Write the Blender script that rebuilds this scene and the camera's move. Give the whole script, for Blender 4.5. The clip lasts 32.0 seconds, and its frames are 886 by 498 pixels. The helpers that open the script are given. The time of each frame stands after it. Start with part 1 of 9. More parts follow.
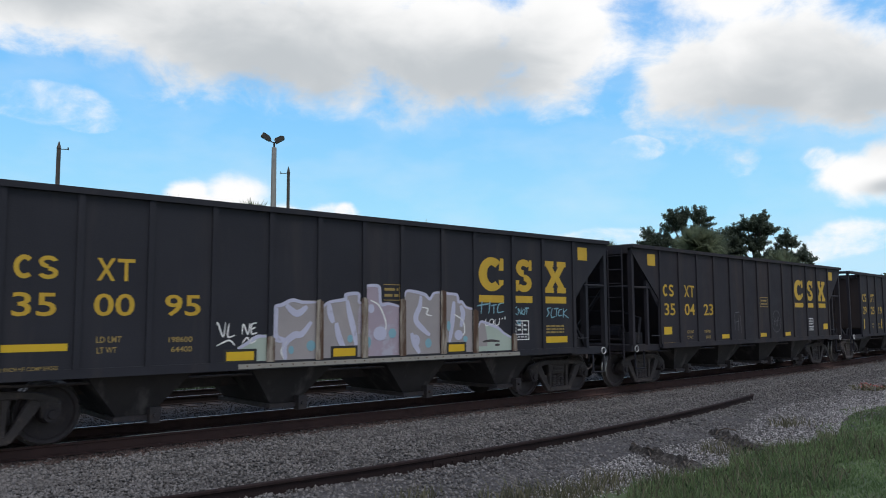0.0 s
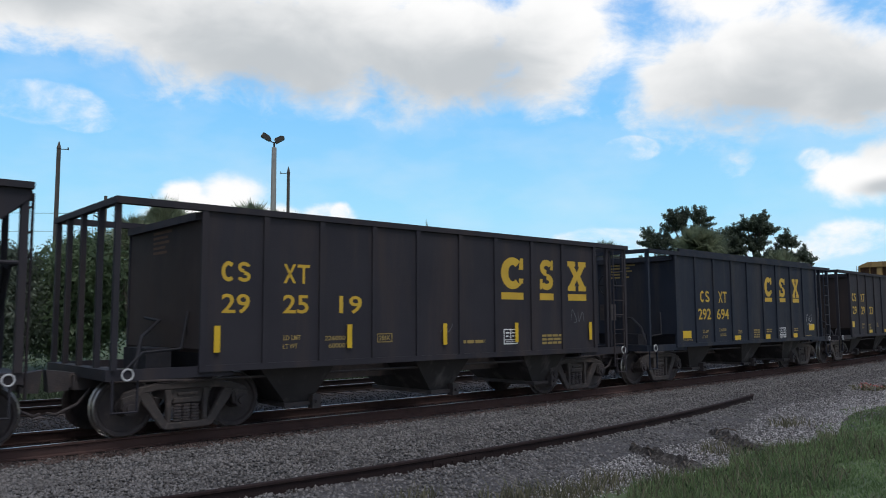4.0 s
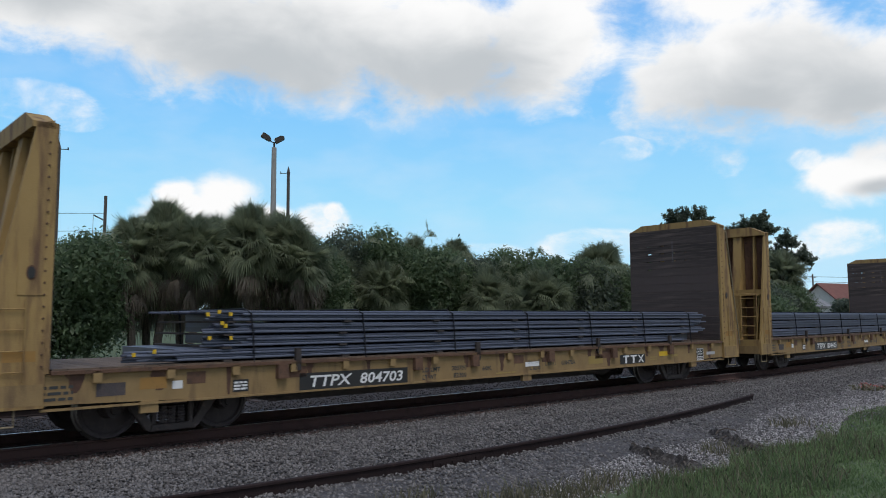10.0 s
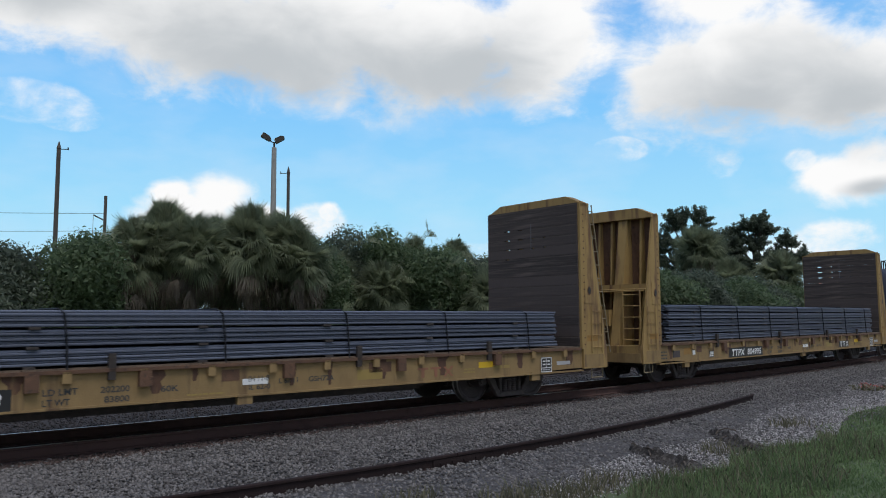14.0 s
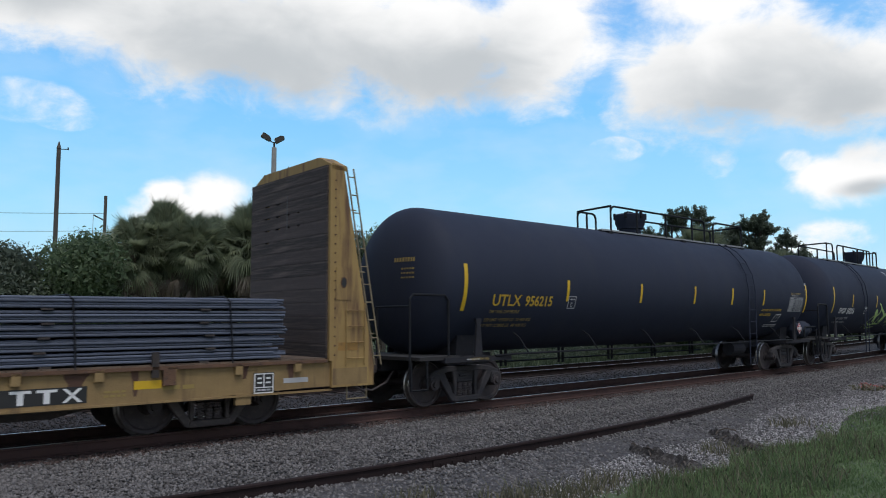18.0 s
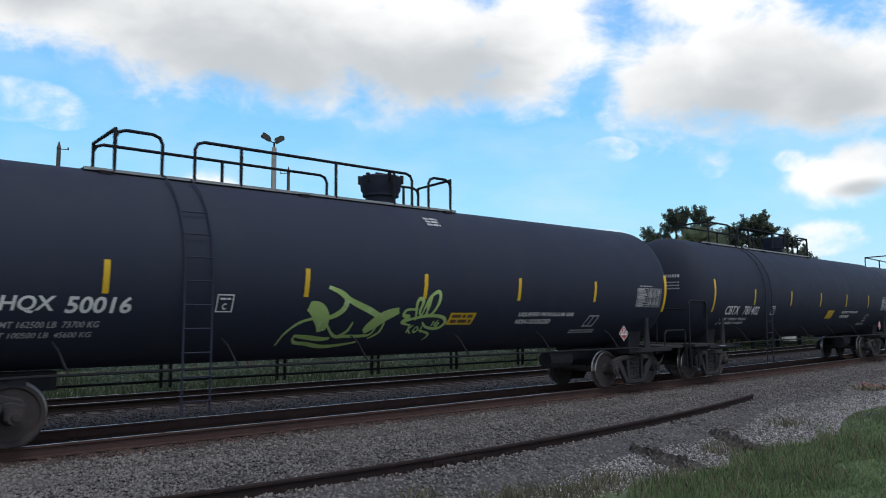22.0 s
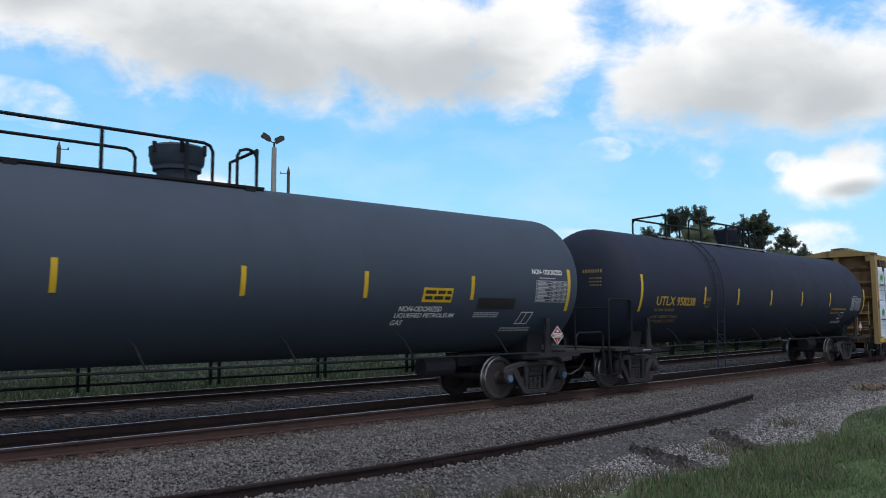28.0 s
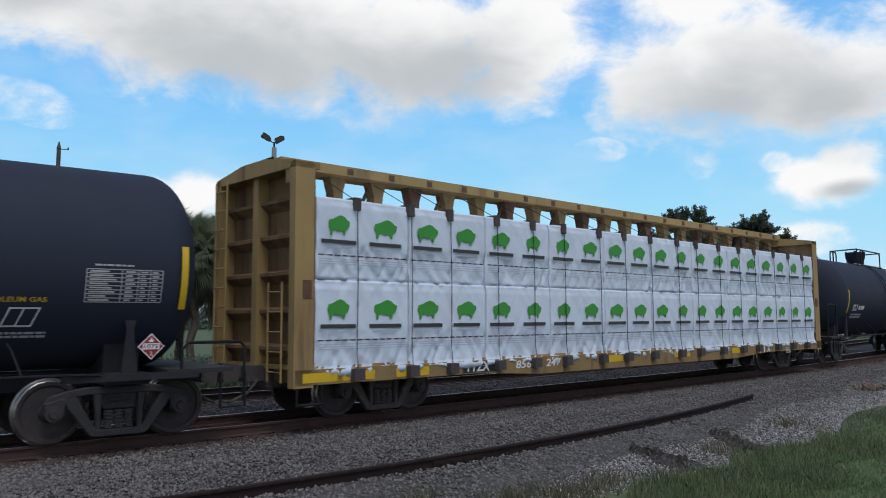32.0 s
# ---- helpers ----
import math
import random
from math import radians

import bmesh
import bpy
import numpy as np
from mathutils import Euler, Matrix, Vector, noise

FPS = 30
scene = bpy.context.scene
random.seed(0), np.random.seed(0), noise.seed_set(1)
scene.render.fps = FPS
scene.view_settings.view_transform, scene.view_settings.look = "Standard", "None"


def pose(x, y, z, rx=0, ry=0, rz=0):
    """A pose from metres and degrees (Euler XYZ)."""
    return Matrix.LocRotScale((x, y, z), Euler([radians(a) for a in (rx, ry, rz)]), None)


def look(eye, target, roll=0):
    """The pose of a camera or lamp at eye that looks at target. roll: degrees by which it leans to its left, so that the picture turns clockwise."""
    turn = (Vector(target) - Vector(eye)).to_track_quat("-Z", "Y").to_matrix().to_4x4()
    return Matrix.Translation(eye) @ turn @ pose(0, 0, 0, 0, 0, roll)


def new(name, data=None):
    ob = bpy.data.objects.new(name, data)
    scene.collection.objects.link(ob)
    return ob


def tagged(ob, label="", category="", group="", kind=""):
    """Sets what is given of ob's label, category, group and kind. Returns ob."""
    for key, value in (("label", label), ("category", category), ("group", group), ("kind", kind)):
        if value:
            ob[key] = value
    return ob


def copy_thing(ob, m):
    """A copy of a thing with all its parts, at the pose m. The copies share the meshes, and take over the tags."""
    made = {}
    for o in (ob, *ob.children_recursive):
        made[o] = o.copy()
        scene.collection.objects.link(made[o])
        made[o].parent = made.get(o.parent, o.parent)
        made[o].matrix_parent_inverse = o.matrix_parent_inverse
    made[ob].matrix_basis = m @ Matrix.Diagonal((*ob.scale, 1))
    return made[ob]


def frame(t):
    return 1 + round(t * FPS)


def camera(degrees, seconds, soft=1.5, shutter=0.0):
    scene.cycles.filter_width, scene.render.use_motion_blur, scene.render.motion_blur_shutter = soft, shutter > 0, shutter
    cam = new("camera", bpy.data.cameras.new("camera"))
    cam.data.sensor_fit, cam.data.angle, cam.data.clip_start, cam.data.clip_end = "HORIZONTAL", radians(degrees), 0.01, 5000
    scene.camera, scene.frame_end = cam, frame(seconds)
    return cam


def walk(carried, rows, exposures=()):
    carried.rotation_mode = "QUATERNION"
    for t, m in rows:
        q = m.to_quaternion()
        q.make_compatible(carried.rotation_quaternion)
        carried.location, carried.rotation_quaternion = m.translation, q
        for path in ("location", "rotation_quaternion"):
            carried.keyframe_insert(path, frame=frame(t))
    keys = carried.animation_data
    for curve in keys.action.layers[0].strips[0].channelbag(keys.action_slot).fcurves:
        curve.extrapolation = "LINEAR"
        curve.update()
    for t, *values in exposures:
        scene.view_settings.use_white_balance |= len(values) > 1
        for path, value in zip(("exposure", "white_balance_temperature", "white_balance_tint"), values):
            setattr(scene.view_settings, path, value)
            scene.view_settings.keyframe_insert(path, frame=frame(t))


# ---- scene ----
import functools

# ---- the camera: it stands still beside the line ----
EYE = (0.0, -12.917, 1.764)
YAW, PITCH, ROLL = radians(39.69), radians(5.21), -0.27
cam = camera(60.27, 32.0, soft=1.0, shutter=0.12)
AIM = (EYE[0] + math.sin(YAW) * math.cos(PITCH), EYE[1] + math.cos(YAW) * math.cos(PITCH), EYE[2] + math.sin(PITCH))
walk(cam, [(0.0, look(EYE, AIM, ROLL)), (32.0, look(EYE, AIM, ROLL))],
     [(0.0, 0.0), (7.0, 0.0), (9.0, -0.02), (12.0, -0.03), (17.0, -0.05), (19.0, 0.08), (25.0, 0.07), (30.0, 0.04), (31.0, 0.02), (32.0, -0.06)])

# ---- sky, sun ----
SUN_EL, SUN_AZ = radians(64), radians(196)          # azimuth from north (+Y), clockwise
world = bpy.data.worlds.new("sky")
scene.world = world
world.use_nodes = True
wn = world.node_tree.nodes
wl = world.node_tree.links
sky = wn.new("ShaderNodeTexSky")
sky.sky_type = "NISHITA"
sky.sun_disc = False
sky.sun_elevation, sky.sun_rotation = SUN_EL, SUN_AZ
wn["Background"].inputs["Strength"].default_value = 0.115
paler = wn.new("ShaderNodeHueSaturation")          # much of the sky is white cloud
paler.inputs["Saturation"].default_value = 0.75
wl.new(sky.outputs[0], paler.inputs["Color"])
wl.new(paler.outputs[0], wn["Background"].inputs["Color"])

sun = new("sun", bpy.data.lights.new("sun", "SUN"))
sun.data.energy, sun.data.angle, sun.data.color = 1.4, radians(28), (1.0, 0.985, 0.97)
sun_way = Vector((math.sin(SUN_AZ) * math.cos(SUN_EL), math.cos(SUN_AZ) * math.cos(SUN_EL), math.sin(SUN_EL)))
sun.matrix_world = look(sun_way * 100, (0, 0, 0))


# ---- the line: a gentle bend beside the camera, straight beyond ----
BEND, REACH = 0.003, 60.0


def along(s):
    """Place and heading of the track's middle, s metres along it."""
    b = max(-REACH, min(REACH, s))
    a = BEND * b
    x, y = math.sin(a) / BEND, (1 - math.cos(a)) / BEND
    return x + math.cos(a) * (s - b), y + math.sin(a) * (s - b), a


def beside(s, v, z=0.0):
    """A point v metres from the middle towards the camera."""
    x, y, a = along(s)
    return Vector((x + v * math.sin(a), y - v * math.cos(a), z))


# metres that the train has gone, second by second
GONE = [0.0, 6.91, 13.81, 20.73, 27.65, 34.56, 41.46, 48.36, 55.26, 62.18, 69.1, 76.04, 82.98, 89.88, 96.78, 103.72, 110.69,
        117.7, 124.72, 131.76, 138.82, 145.86, 152.92, 159.97, 167.02, 174.11, 181.21, 188.32, 195.40, 202.42, 209.45, 216.5, 223.6]
SHIFT = 0.30


def gone(t):
    i = min(31, int(t))
    return GONE[i] + (GONE[i + 1] - GONE[i]) * (t - i)


# ---- materials ----
def mix_node(nt, a, b, fac):
    n = nt.nodes.new("ShaderNodeMix")
    n.data_type = "RGBA"
    for sock, val in ((n.inputs[6], a), (n.inputs[7], b), (n.inputs[0], fac)):
        if isinstance(val, bpy.types.NodeSocket):
            nt.links.new(val, sock)
        elif isinstance(val, tuple):
            sock.default_value = (*val, 1)
        else:
            sock.default_value = val
    return n.outputs[2]


def noise_node(nt, scale, detail=4, stretch=(1, 1, 1), rough=0.6, coord="Object"):
    tc = nt.nodes.new("ShaderNodeTexCoord")
    mp = nt.nodes.new("ShaderNodeMapping")
    mp.inputs["Scale"].default_value = stretch
    tx = nt.nodes.new("ShaderNodeTexNoise")
    tx.inputs["Scale"].default_value = scale
    tx.inputs["Detail"].default_value = detail
    tx.inputs["Roughness"].default_value = rough
    nt.links.new(tc.outputs[coord], mp.inputs[0])
    nt.links.new(mp.outputs[0], tx.inputs["Vector"])
    return tx.outputs["Fac"]


def ramp_node(nt, sock, lo, hi):
    n = nt.nodes.new("ShaderNodeMapRange")
    n.inputs[1].default_value, n.inputs[2].default_value = lo, hi
    nt.links.new(sock, n.inputs[0])
    return n.outputs[0]


def surface(name, base, other=None, dirt=None, rough=0.6, metal=0.0, scale=1.2, streak=0.0, dirt_amount=(0.55, 0.75), bump=0.15, stretch=None,
            grain=40.0, spec=0.5, per_object=0.0):
    """Paint, stone or wood: a base colour that drifts to another, dirt in streaks or patches, fine grain as relief."""
    m = bpy.data.materials.new(name)
    m.use_nodes = True
    nt = m.node_tree
    bs = nt.nodes["Principled BSDF"]
    col = mix_node(nt, base, other or tuple(c * 0.75 for c in base), ramp_node(nt, noise_node(nt, scale, 5), 0.3, 0.7))
    if dirt:
        st = stretch or ((1, 1, 0.12) if streak else (1, 1, 1))
        col = mix_node(nt, col, dirt, ramp_node(nt, noise_node(nt, scale * (streak or 2.3), 6, st), *dirt_amount))
    if per_object:
        info = nt.nodes.new("ShaderNodeObjectInfo")
        col = mix_node(nt, col, tuple(min(1, c * (1 + per_object)) for c in base), info.outputs["Random"])
    nt.links.new(col, bs.inputs["Base Color"])
    fine = noise_node(nt, grain, 3)
    rr = nt.nodes.new("ShaderNodeMapRange")
    rr.inputs[3].default_value, rr.inputs[4].default_value = max(0.05, rough - 0.12), min(1, rough + 0.12)
    nt.links.new(noise_node(nt, scale * 3, 4), rr.inputs[0])
    nt.links.new(rr.outputs[0], bs.inputs["Roughness"])
    bs.inputs["Metallic"].default_value = metal
    bs.inputs["Specular IOR Level"].default_value = spec
    if bump:
        bp = nt.nodes.new("ShaderNodeBump")
        bp.inputs["Strength"].default_value = bump
        bp.inputs["Distance"].default_value = 0.02
        nt.links.new(fine, bp.inputs["Height"])
        nt.links.new(bp.outputs[0], bs.inputs["Normal"])
    return m


def leaf_surface(name, base, other, trans=0.35):
    m = bpy.data.materials.new(name)
    m.use_nodes = True
    nt = m.node_tree
    bs = nt.nodes["Principled BSDF"]
    geo = nt.nodes.new("ShaderNodeNewGeometry")
    col = mix_node(nt, base, other, geo.outputs["Random Per Island"])
    col = mix_node(nt, col, tuple(c * 0.75 for c in base), ramp_node(nt, noise_node(nt, 0.7, 3), 0.4, 0.7))
    nt.links.new(col, bs.inputs["Base Color"])
    bs.inputs["Roughness"].default_value = 0.55
    tr = nt.nodes.new("ShaderNodeBsdfTranslucent")
    nt.links.new(col, tr.inputs[0])
    mx = nt.nodes.new("ShaderNodeMixShader")
    mx.inputs[0].default_value = trans
    out = nt.nodes["Material Output"]
    nt.links.new(bs.outputs[0], mx.inputs[1])
    nt.links.new(tr.outputs[0], mx.inputs[2])
    nt.links.new(mx.outputs[0], out.inputs[0])
    return m


M = {}
M["grey_car"] = surface("weathered_black_paint", (0.033, 0.0335, 0.042), (0.027, 0.0275, 0.035), (0.052, 0.046, 0.048), 0.66, streak=3.0, scale=0.8, dirt_amount=(0.52, 0.8), spec=0.2)
M["brown_car"] = surface("grimy_brown_black_paint", (0.037, 0.0345, 0.042), (0.029, 0.0275, 0.035), (0.056, 0.043, 0.042), 0.68, streak=3.0, scale=0.8, dirt_amount=(0.47, 0.76), spec=0.2)
M["blue_car"] = surface("dark_blue_grey_paint", (0.024, 0.029, 0.043), (0.020, 0.025, 0.038), (0.044, 0.041, 0.045), 0.66, streak=3.0, scale=0.8, dirt_amount=(0.47, 0.68), spec=0.2)
M["end_brown"] = surface("soot_brown_sheet", (0.058, 0.043, 0.040), (0.046, 0.036, 0.035), (0.034, 0.030, 0.032), 0.75, streak=2.0, scale=0.8, dirt_amount=(0.47, 0.76), spec=0.2)
M["under"] = surface("greasy_cast_steel", (0.076, 0.063, 0.064), (0.054, 0.046, 0.049), (0.115, 0.088, 0.078), 0.75, scale=3.0, dirt_amount=(0.5, 0.8), bump=0.4)
M["truck"] = surface("dusty_cast_steel", (0.072, 0.059, 0.056), (0.052, 0.043, 0.042), (0.120, 0.093, 0.080), 0.75, scale=4.0, bump=0.4)
M["tank_truck"] = surface("black_cast_steel", (0.042, 0.038, 0.043), (0.031, 0.029, 0.033), (0.064, 0.053, 0.052), 0.75, scale=4.0, bump=0.4)
M["wheel"] = surface("dull_wheel_steel", (0.056, 0.044, 0.045), (0.041, 0.034, 0.036), (0.080, 0.062, 0.060), 0.7, 0.1, scale=5.0)
M["tread"] = surface("polished_tread_steel", (0.35, 0.34, 0.33), (0.25, 0.24, 0.23), None, 0.3, 0.9, scale=5.0, bump=0)
M["hopper_tip"] = surface("dusty_hopper_steel", (0.058, 0.050, 0.050), (0.040, 0.036, 0.037), (0.17, 0.155, 0.148), 0.8, scale=1.3, streak=2.0, dirt_amount=(0.56, 0.78))
M["yellow"] = surface("yellow_lettering_paint", (0.62, 0.40, 0.035), (0.54, 0.33, 0.03), (0.20, 0.13, 0.03), 0.55, scale=3.0, dirt_amount=(0.68, 0.85), bump=0.05)
M["yellow_stripe"] = surface("yellow_reflective_tape", (0.72, 0.47, 0.02), (0.64, 0.40, 0.02), (0.35, 0.23, 0.03), 0.4, scale=3.0, dirt_amount=(0.7, 0.9), bump=0.05)
M["faded_yellow"] = surface("faded_stencil_yellow", (0.36, 0.25, 0.075), (0.28, 0.20, 0.06), None, 0.6, bump=0.05)
M["orange_stain"] = surface("orange_brown_stain", (0.36, 0.19, 0.05), (0.30, 0.17, 0.05), (0.16, 0.09, 0.04), 0.8, scale=3.0, bump=0.1)
M["chalk"] = surface("faint_chalk", (0.14, 0.14, 0.15), (0.10, 0.10, 0.11), None, 0.8, bump=0.0)
M["red_ink"] = surface("faded_red_ink", (0.30, 0.12, 0.07), (0.25, 0.12, 0.07), None, 0.7, bump=0.0)
M["white"] = surface("white_stencil_paint", (0.82, 0.82, 0.81), (0.74, 0.74, 0.73), (0.42, 0.42, 0.41), 0.5, dirt_amount=(0.68, 0.85), bump=0.05)
M["dim_white"] = surface("faded_stencil_white", (0.52, 0.52, 0.53), (0.40, 0.40, 0.41), None, 0.6, bump=0.05)
M["black_panel"] = surface("black_stencil_panel", (0.018, 0.018, 0.019), (0.026, 0.026, 0.026), None, 0.5, bump=0.05)
M["red"] = surface("red_placard", (0.30, 0.014, 0.022), (0.24, 0.014, 0.02), None, 0.5, bump=0.0)
M["tank_black"] = surface("satin_black_tank_paint", (0.0325, 0.0385, 0.0610), (0.0300, 0.0355, 0.0560), (0.0385, 0.0425, 0.0590), 0.7, streak=2.0, scale=0.5, dirt_amount=(0.5, 0.8), bump=0.05, spec=0.13)
M["tank_grey"] = surface("blue_grey_tank_paint", (0.062, 0.080, 0.110), (0.055, 0.071, 0.099), (0.051, 0.061, 0.077), 0.72, streak=2.0, scale=0.5, dirt_amount=(0.55, 0.85), bump=0.05, spec=0.18)
M["tank_dull"] = surface("dusty_black_tank_paint", (0.0335, 0.0395, 0.0600), (0.0305, 0.0360, 0.0555), (0.0395, 0.0435, 0.0590), 0.7, streak=2.0, scale=0.5, bump=0.05, spec=0.13)
M["railing"] = surface("black_railing_paint", (0.014, 0.015, 0.019), (0.020, 0.021, 0.025), None, 0.6, scale=4.0, spec=0.15)
M["grating"] = surface("dull_walkway_grating", (0.034, 0.032, 0.033), (0.025, 0.024, 0.025), (0.038, 0.030, 0.026), 0.9, scale=6.0)
M["saddle"] = surface("dark_saddle_steel", (0.034, 0.034, 0.041), (0.027, 0.027, 0.032), (0.048, 0.043, 0.043), 0.8, scale=3.0, spec=0.15)
M["galvanised"] = surface("galvanised_grating", (0.34, 0.35, 0.36), (0.26, 0.27, 0.28), None, 0.5, 0.5, scale=6.0)
M["ttx"] = surface("weathered_ochre_yellow_paint", (0.375, 0.248, 0.090), (0.31, 0.200, 0.074), (0.145, 0.080, 0.042), 0.75, streak=3.2, scale=1.5, dirt_amount=(0.50, 0.67), bump=0.2)
M["ttx_dirty"] = surface("rust_stained_ochre_paint", (0.305, 0.205, 0.088), (0.24, 0.158, 0.070), (0.100, 0.058, 0.038), 0.8, streak=1.2, scale=3.2, dirt_amount=(0.54, 0.76), bump=0.25)
M["centre"] = surface("tan_brown_frame_paint", (0.40, 0.275, 0.110), (0.32, 0.212, 0.085), (0.13, 0.078, 0.045), 0.75, streak=2.0, scale=1.0, dirt_amount=(0.54, 0.76), bump=0.2)
M["stained"] = surface("rust_stained_tan_paint", (0.255, 0.155, 0.070), (0.18, 0.108, 0.050), (0.075, 0.046, 0.031), 0.85, streak=2.0, scale=1.4, dirt_amount=(0.44, 0.70), bump=0.2)
M["railing_tan"] = surface("dull_tan_ladder_paint", (0.26, 0.21, 0.13), (0.20, 0.16, 0.10), None, 0.7, scale=4.0)
M["rust"] = surface("flaking_rust", (0.16, 0.085, 0.05), (0.10, 0.055, 0.036), (0.05, 0.035, 0.028), 0.85, scale=4.0, bump=0.5)
M["rust_run"] = surface("brown_rust_run", (0.115, 0.058, 0.036), (0.080, 0.042, 0.030), (0.24, 0.15, 0.07), 0.85, scale=5.0, streak=2.0, dirt_amount=(0.55, 0.75), bump=0.3)
M["plank"] = surface("dark_weathered_plank", (0.046, 0.036, 0.034), (0.028, 0.023, 0.023), (0.150, 0.118, 0.102), 0.85, scale=2.0, bump=0.5, per_object=0.8, stretch=(3, 0.22, 5), dirt_amount=(0.46, 0.72))
M["deckwood"] = surface("worn_deck_timber", (0.12, 0.085, 0.06), (0.085, 0.06, 0.045), (0.05, 0.038, 0.031), 0.85, scale=3.0, bump=0.5, per_object=0.3)
M["pipe"] = surface("blue_grey_coated_steel_pipe", (0.072, 0.084, 0.118), (0.056, 0.066, 0.094), (0.042, 0.045, 0.058), 0.5, scale=1.0, dirt_amount=(0.55, 0.8), per_object=0.5, bump=0.05)
M["dunnage"] = surface("dark_dunnage_timber", (0.052, 0.042, 0.038), (0.036, 0.030, 0.028), (0.085, 0.066, 0.055), 0.9, scale=4.0, bump=0.4)
M["pipe_end"] = surface("rusty_pipe_end", (0.10, 0.055, 0.04), (0.05, 0.035, 0.03), None, 0.8, scale=8.0)
M["wrap"] = surface("white_woven_wrap", (0.70, 0.78, 0.90), (0.66, 0.74, 0.87), (0.56, 0.63, 0.75), 0.5, scale=1.4, dirt_amount=(0.62, 0.8), bump=0.1, grain=9.0)
M["green_print"] = surface("green_print", (0.05, 0.33, 0.045), (0.045, 0.28, 0.04), None, 0.5, bump=0.0)
M["dark_print"] = surface("dark_print", (0.035, 0.038, 0.04), (0.05, 0.05, 0.05), None, 0.5, bump=0.0)
M["grey_print"] = surface("pale_grey_print", (0.46, 0.53, 0.62), (0.40, 0.46, 0.54), None, 0.5, bump=0.0)
M["rail_side"] = surface("rusty_rail_steel", (0.088, 0.053, 0.047), (0.068, 0.043, 0.040), (0.046, 0.033, 0.031), 0.95, scale=2.0, dirt_amount=(0.55, 0.8), bump=0.3, spec=0.12)
# darker tone of rail steel for the second track
M["rail_dark"] = surface("dark_rail_steel", (0.030, 0.023, 0.022), (0.022, 0.017, 0.017), (0.042, 0.029, 0.026), 0.95, scale=2.0, bump=0.3, spec=0.1)
M["old_rail"] = surface("dark_rusted_old_rail", (0.031, 0.021, 0.021), (0.023, 0.016, 0.016), (0.048, 0.031, 0.027), 0.9, scale=3.0, bump=0.4, spec=0.15)
M["rail_head"] = surface("polished_rail_head", (0.80, 0.79, 0.78), (0.70, 0.69, 0.68), None, 0.35, 0.95, scale=6.0, bump=0)
M["tie"] = surface("creosoted_tie_wood", (0.058, 0.044, 0.040), (0.042, 0.033, 0.031), (0.090, 0.070, 0.060), 0.95, scale=4.0, bump=0.6, per_object=0.4)
M["pole_wood"] = surface("weathered_pole_timber", (0.10, 0.085, 0.075), (0.075, 0.065, 0.058), None, 0.85, scale=3.0, bump=0.3)
M["pole_concrete"] = surface("pale_concrete_pole", (0.36, 0.35, 0.33), (0.28, 0.275, 0.26), None, 0.8, scale=2.0)
M["lamp_metal"] = surface("dark_floodlight_housing", (0.05, 0.045, 0.04), (0.04, 0.036, 0.03), None, 0.5, 0.3)
M["bark"] = surface("grey_brown_bark", (0.12, 0.095, 0.075), (0.075, 0.06, 0.05), None, 0.9, scale=5.0, bump=0.6)
M["stucco"] = surface("white_stucco", (0.74, 0.72, 0.69), (0.66, 0.64, 0.61), None, 0.8)
M["roof_red"] = surface("red_brown_roof_tiles", (0.20, 0.082, 0.062), (0.15, 0.062, 0.048), None, 0.8, scale=2.0)
M["roof_grey"] = surface("grey_shingle_roof", (0.25, 0.25, 0.26), (0.2, 0.2, 0.21), None, 0.85)
M["glass_dark"] = surface("dark_window_glass", (0.02, 0.022, 0.025), None, None, 0.1, bump=0)
M["frond"] = leaf_surface("palm_frond", (0.158, 0.192, 0.118), (0.285, 0.318, 0.192), 0.55)
M["dead_frond"] = leaf_surface("dead_palm_frond", (0.130, 0.106, 0.078), (0.235, 0.190, 0.140), 0.3)
M["leaf_dark"] = leaf_surface("dark_broad_leaf", (0.104, 0.134, 0.096), (0.170, 0.206, 0.142), 0.5)
M["leaf"] = leaf_surface("green_broad_leaf", (0.102, 0.154, 0.076), (0.170, 0.228, 0.114), 0.5)
M["grass"] = leaf_surface("grass_blade", (0.150, 0.225, 0.090), (0.255, 0.335, 0.150), 0.45)
M["weed"] = leaf_surface("dull_weed_leaf", (0.052, 0.074, 0.037), (0.086, 0.108, 0.056), 0.4)
M["dry_grass"] = leaf_surface("dry_grass_blade", (0.20, 0.175, 0.11), (0.12, 0.125, 0.065), 0.35)


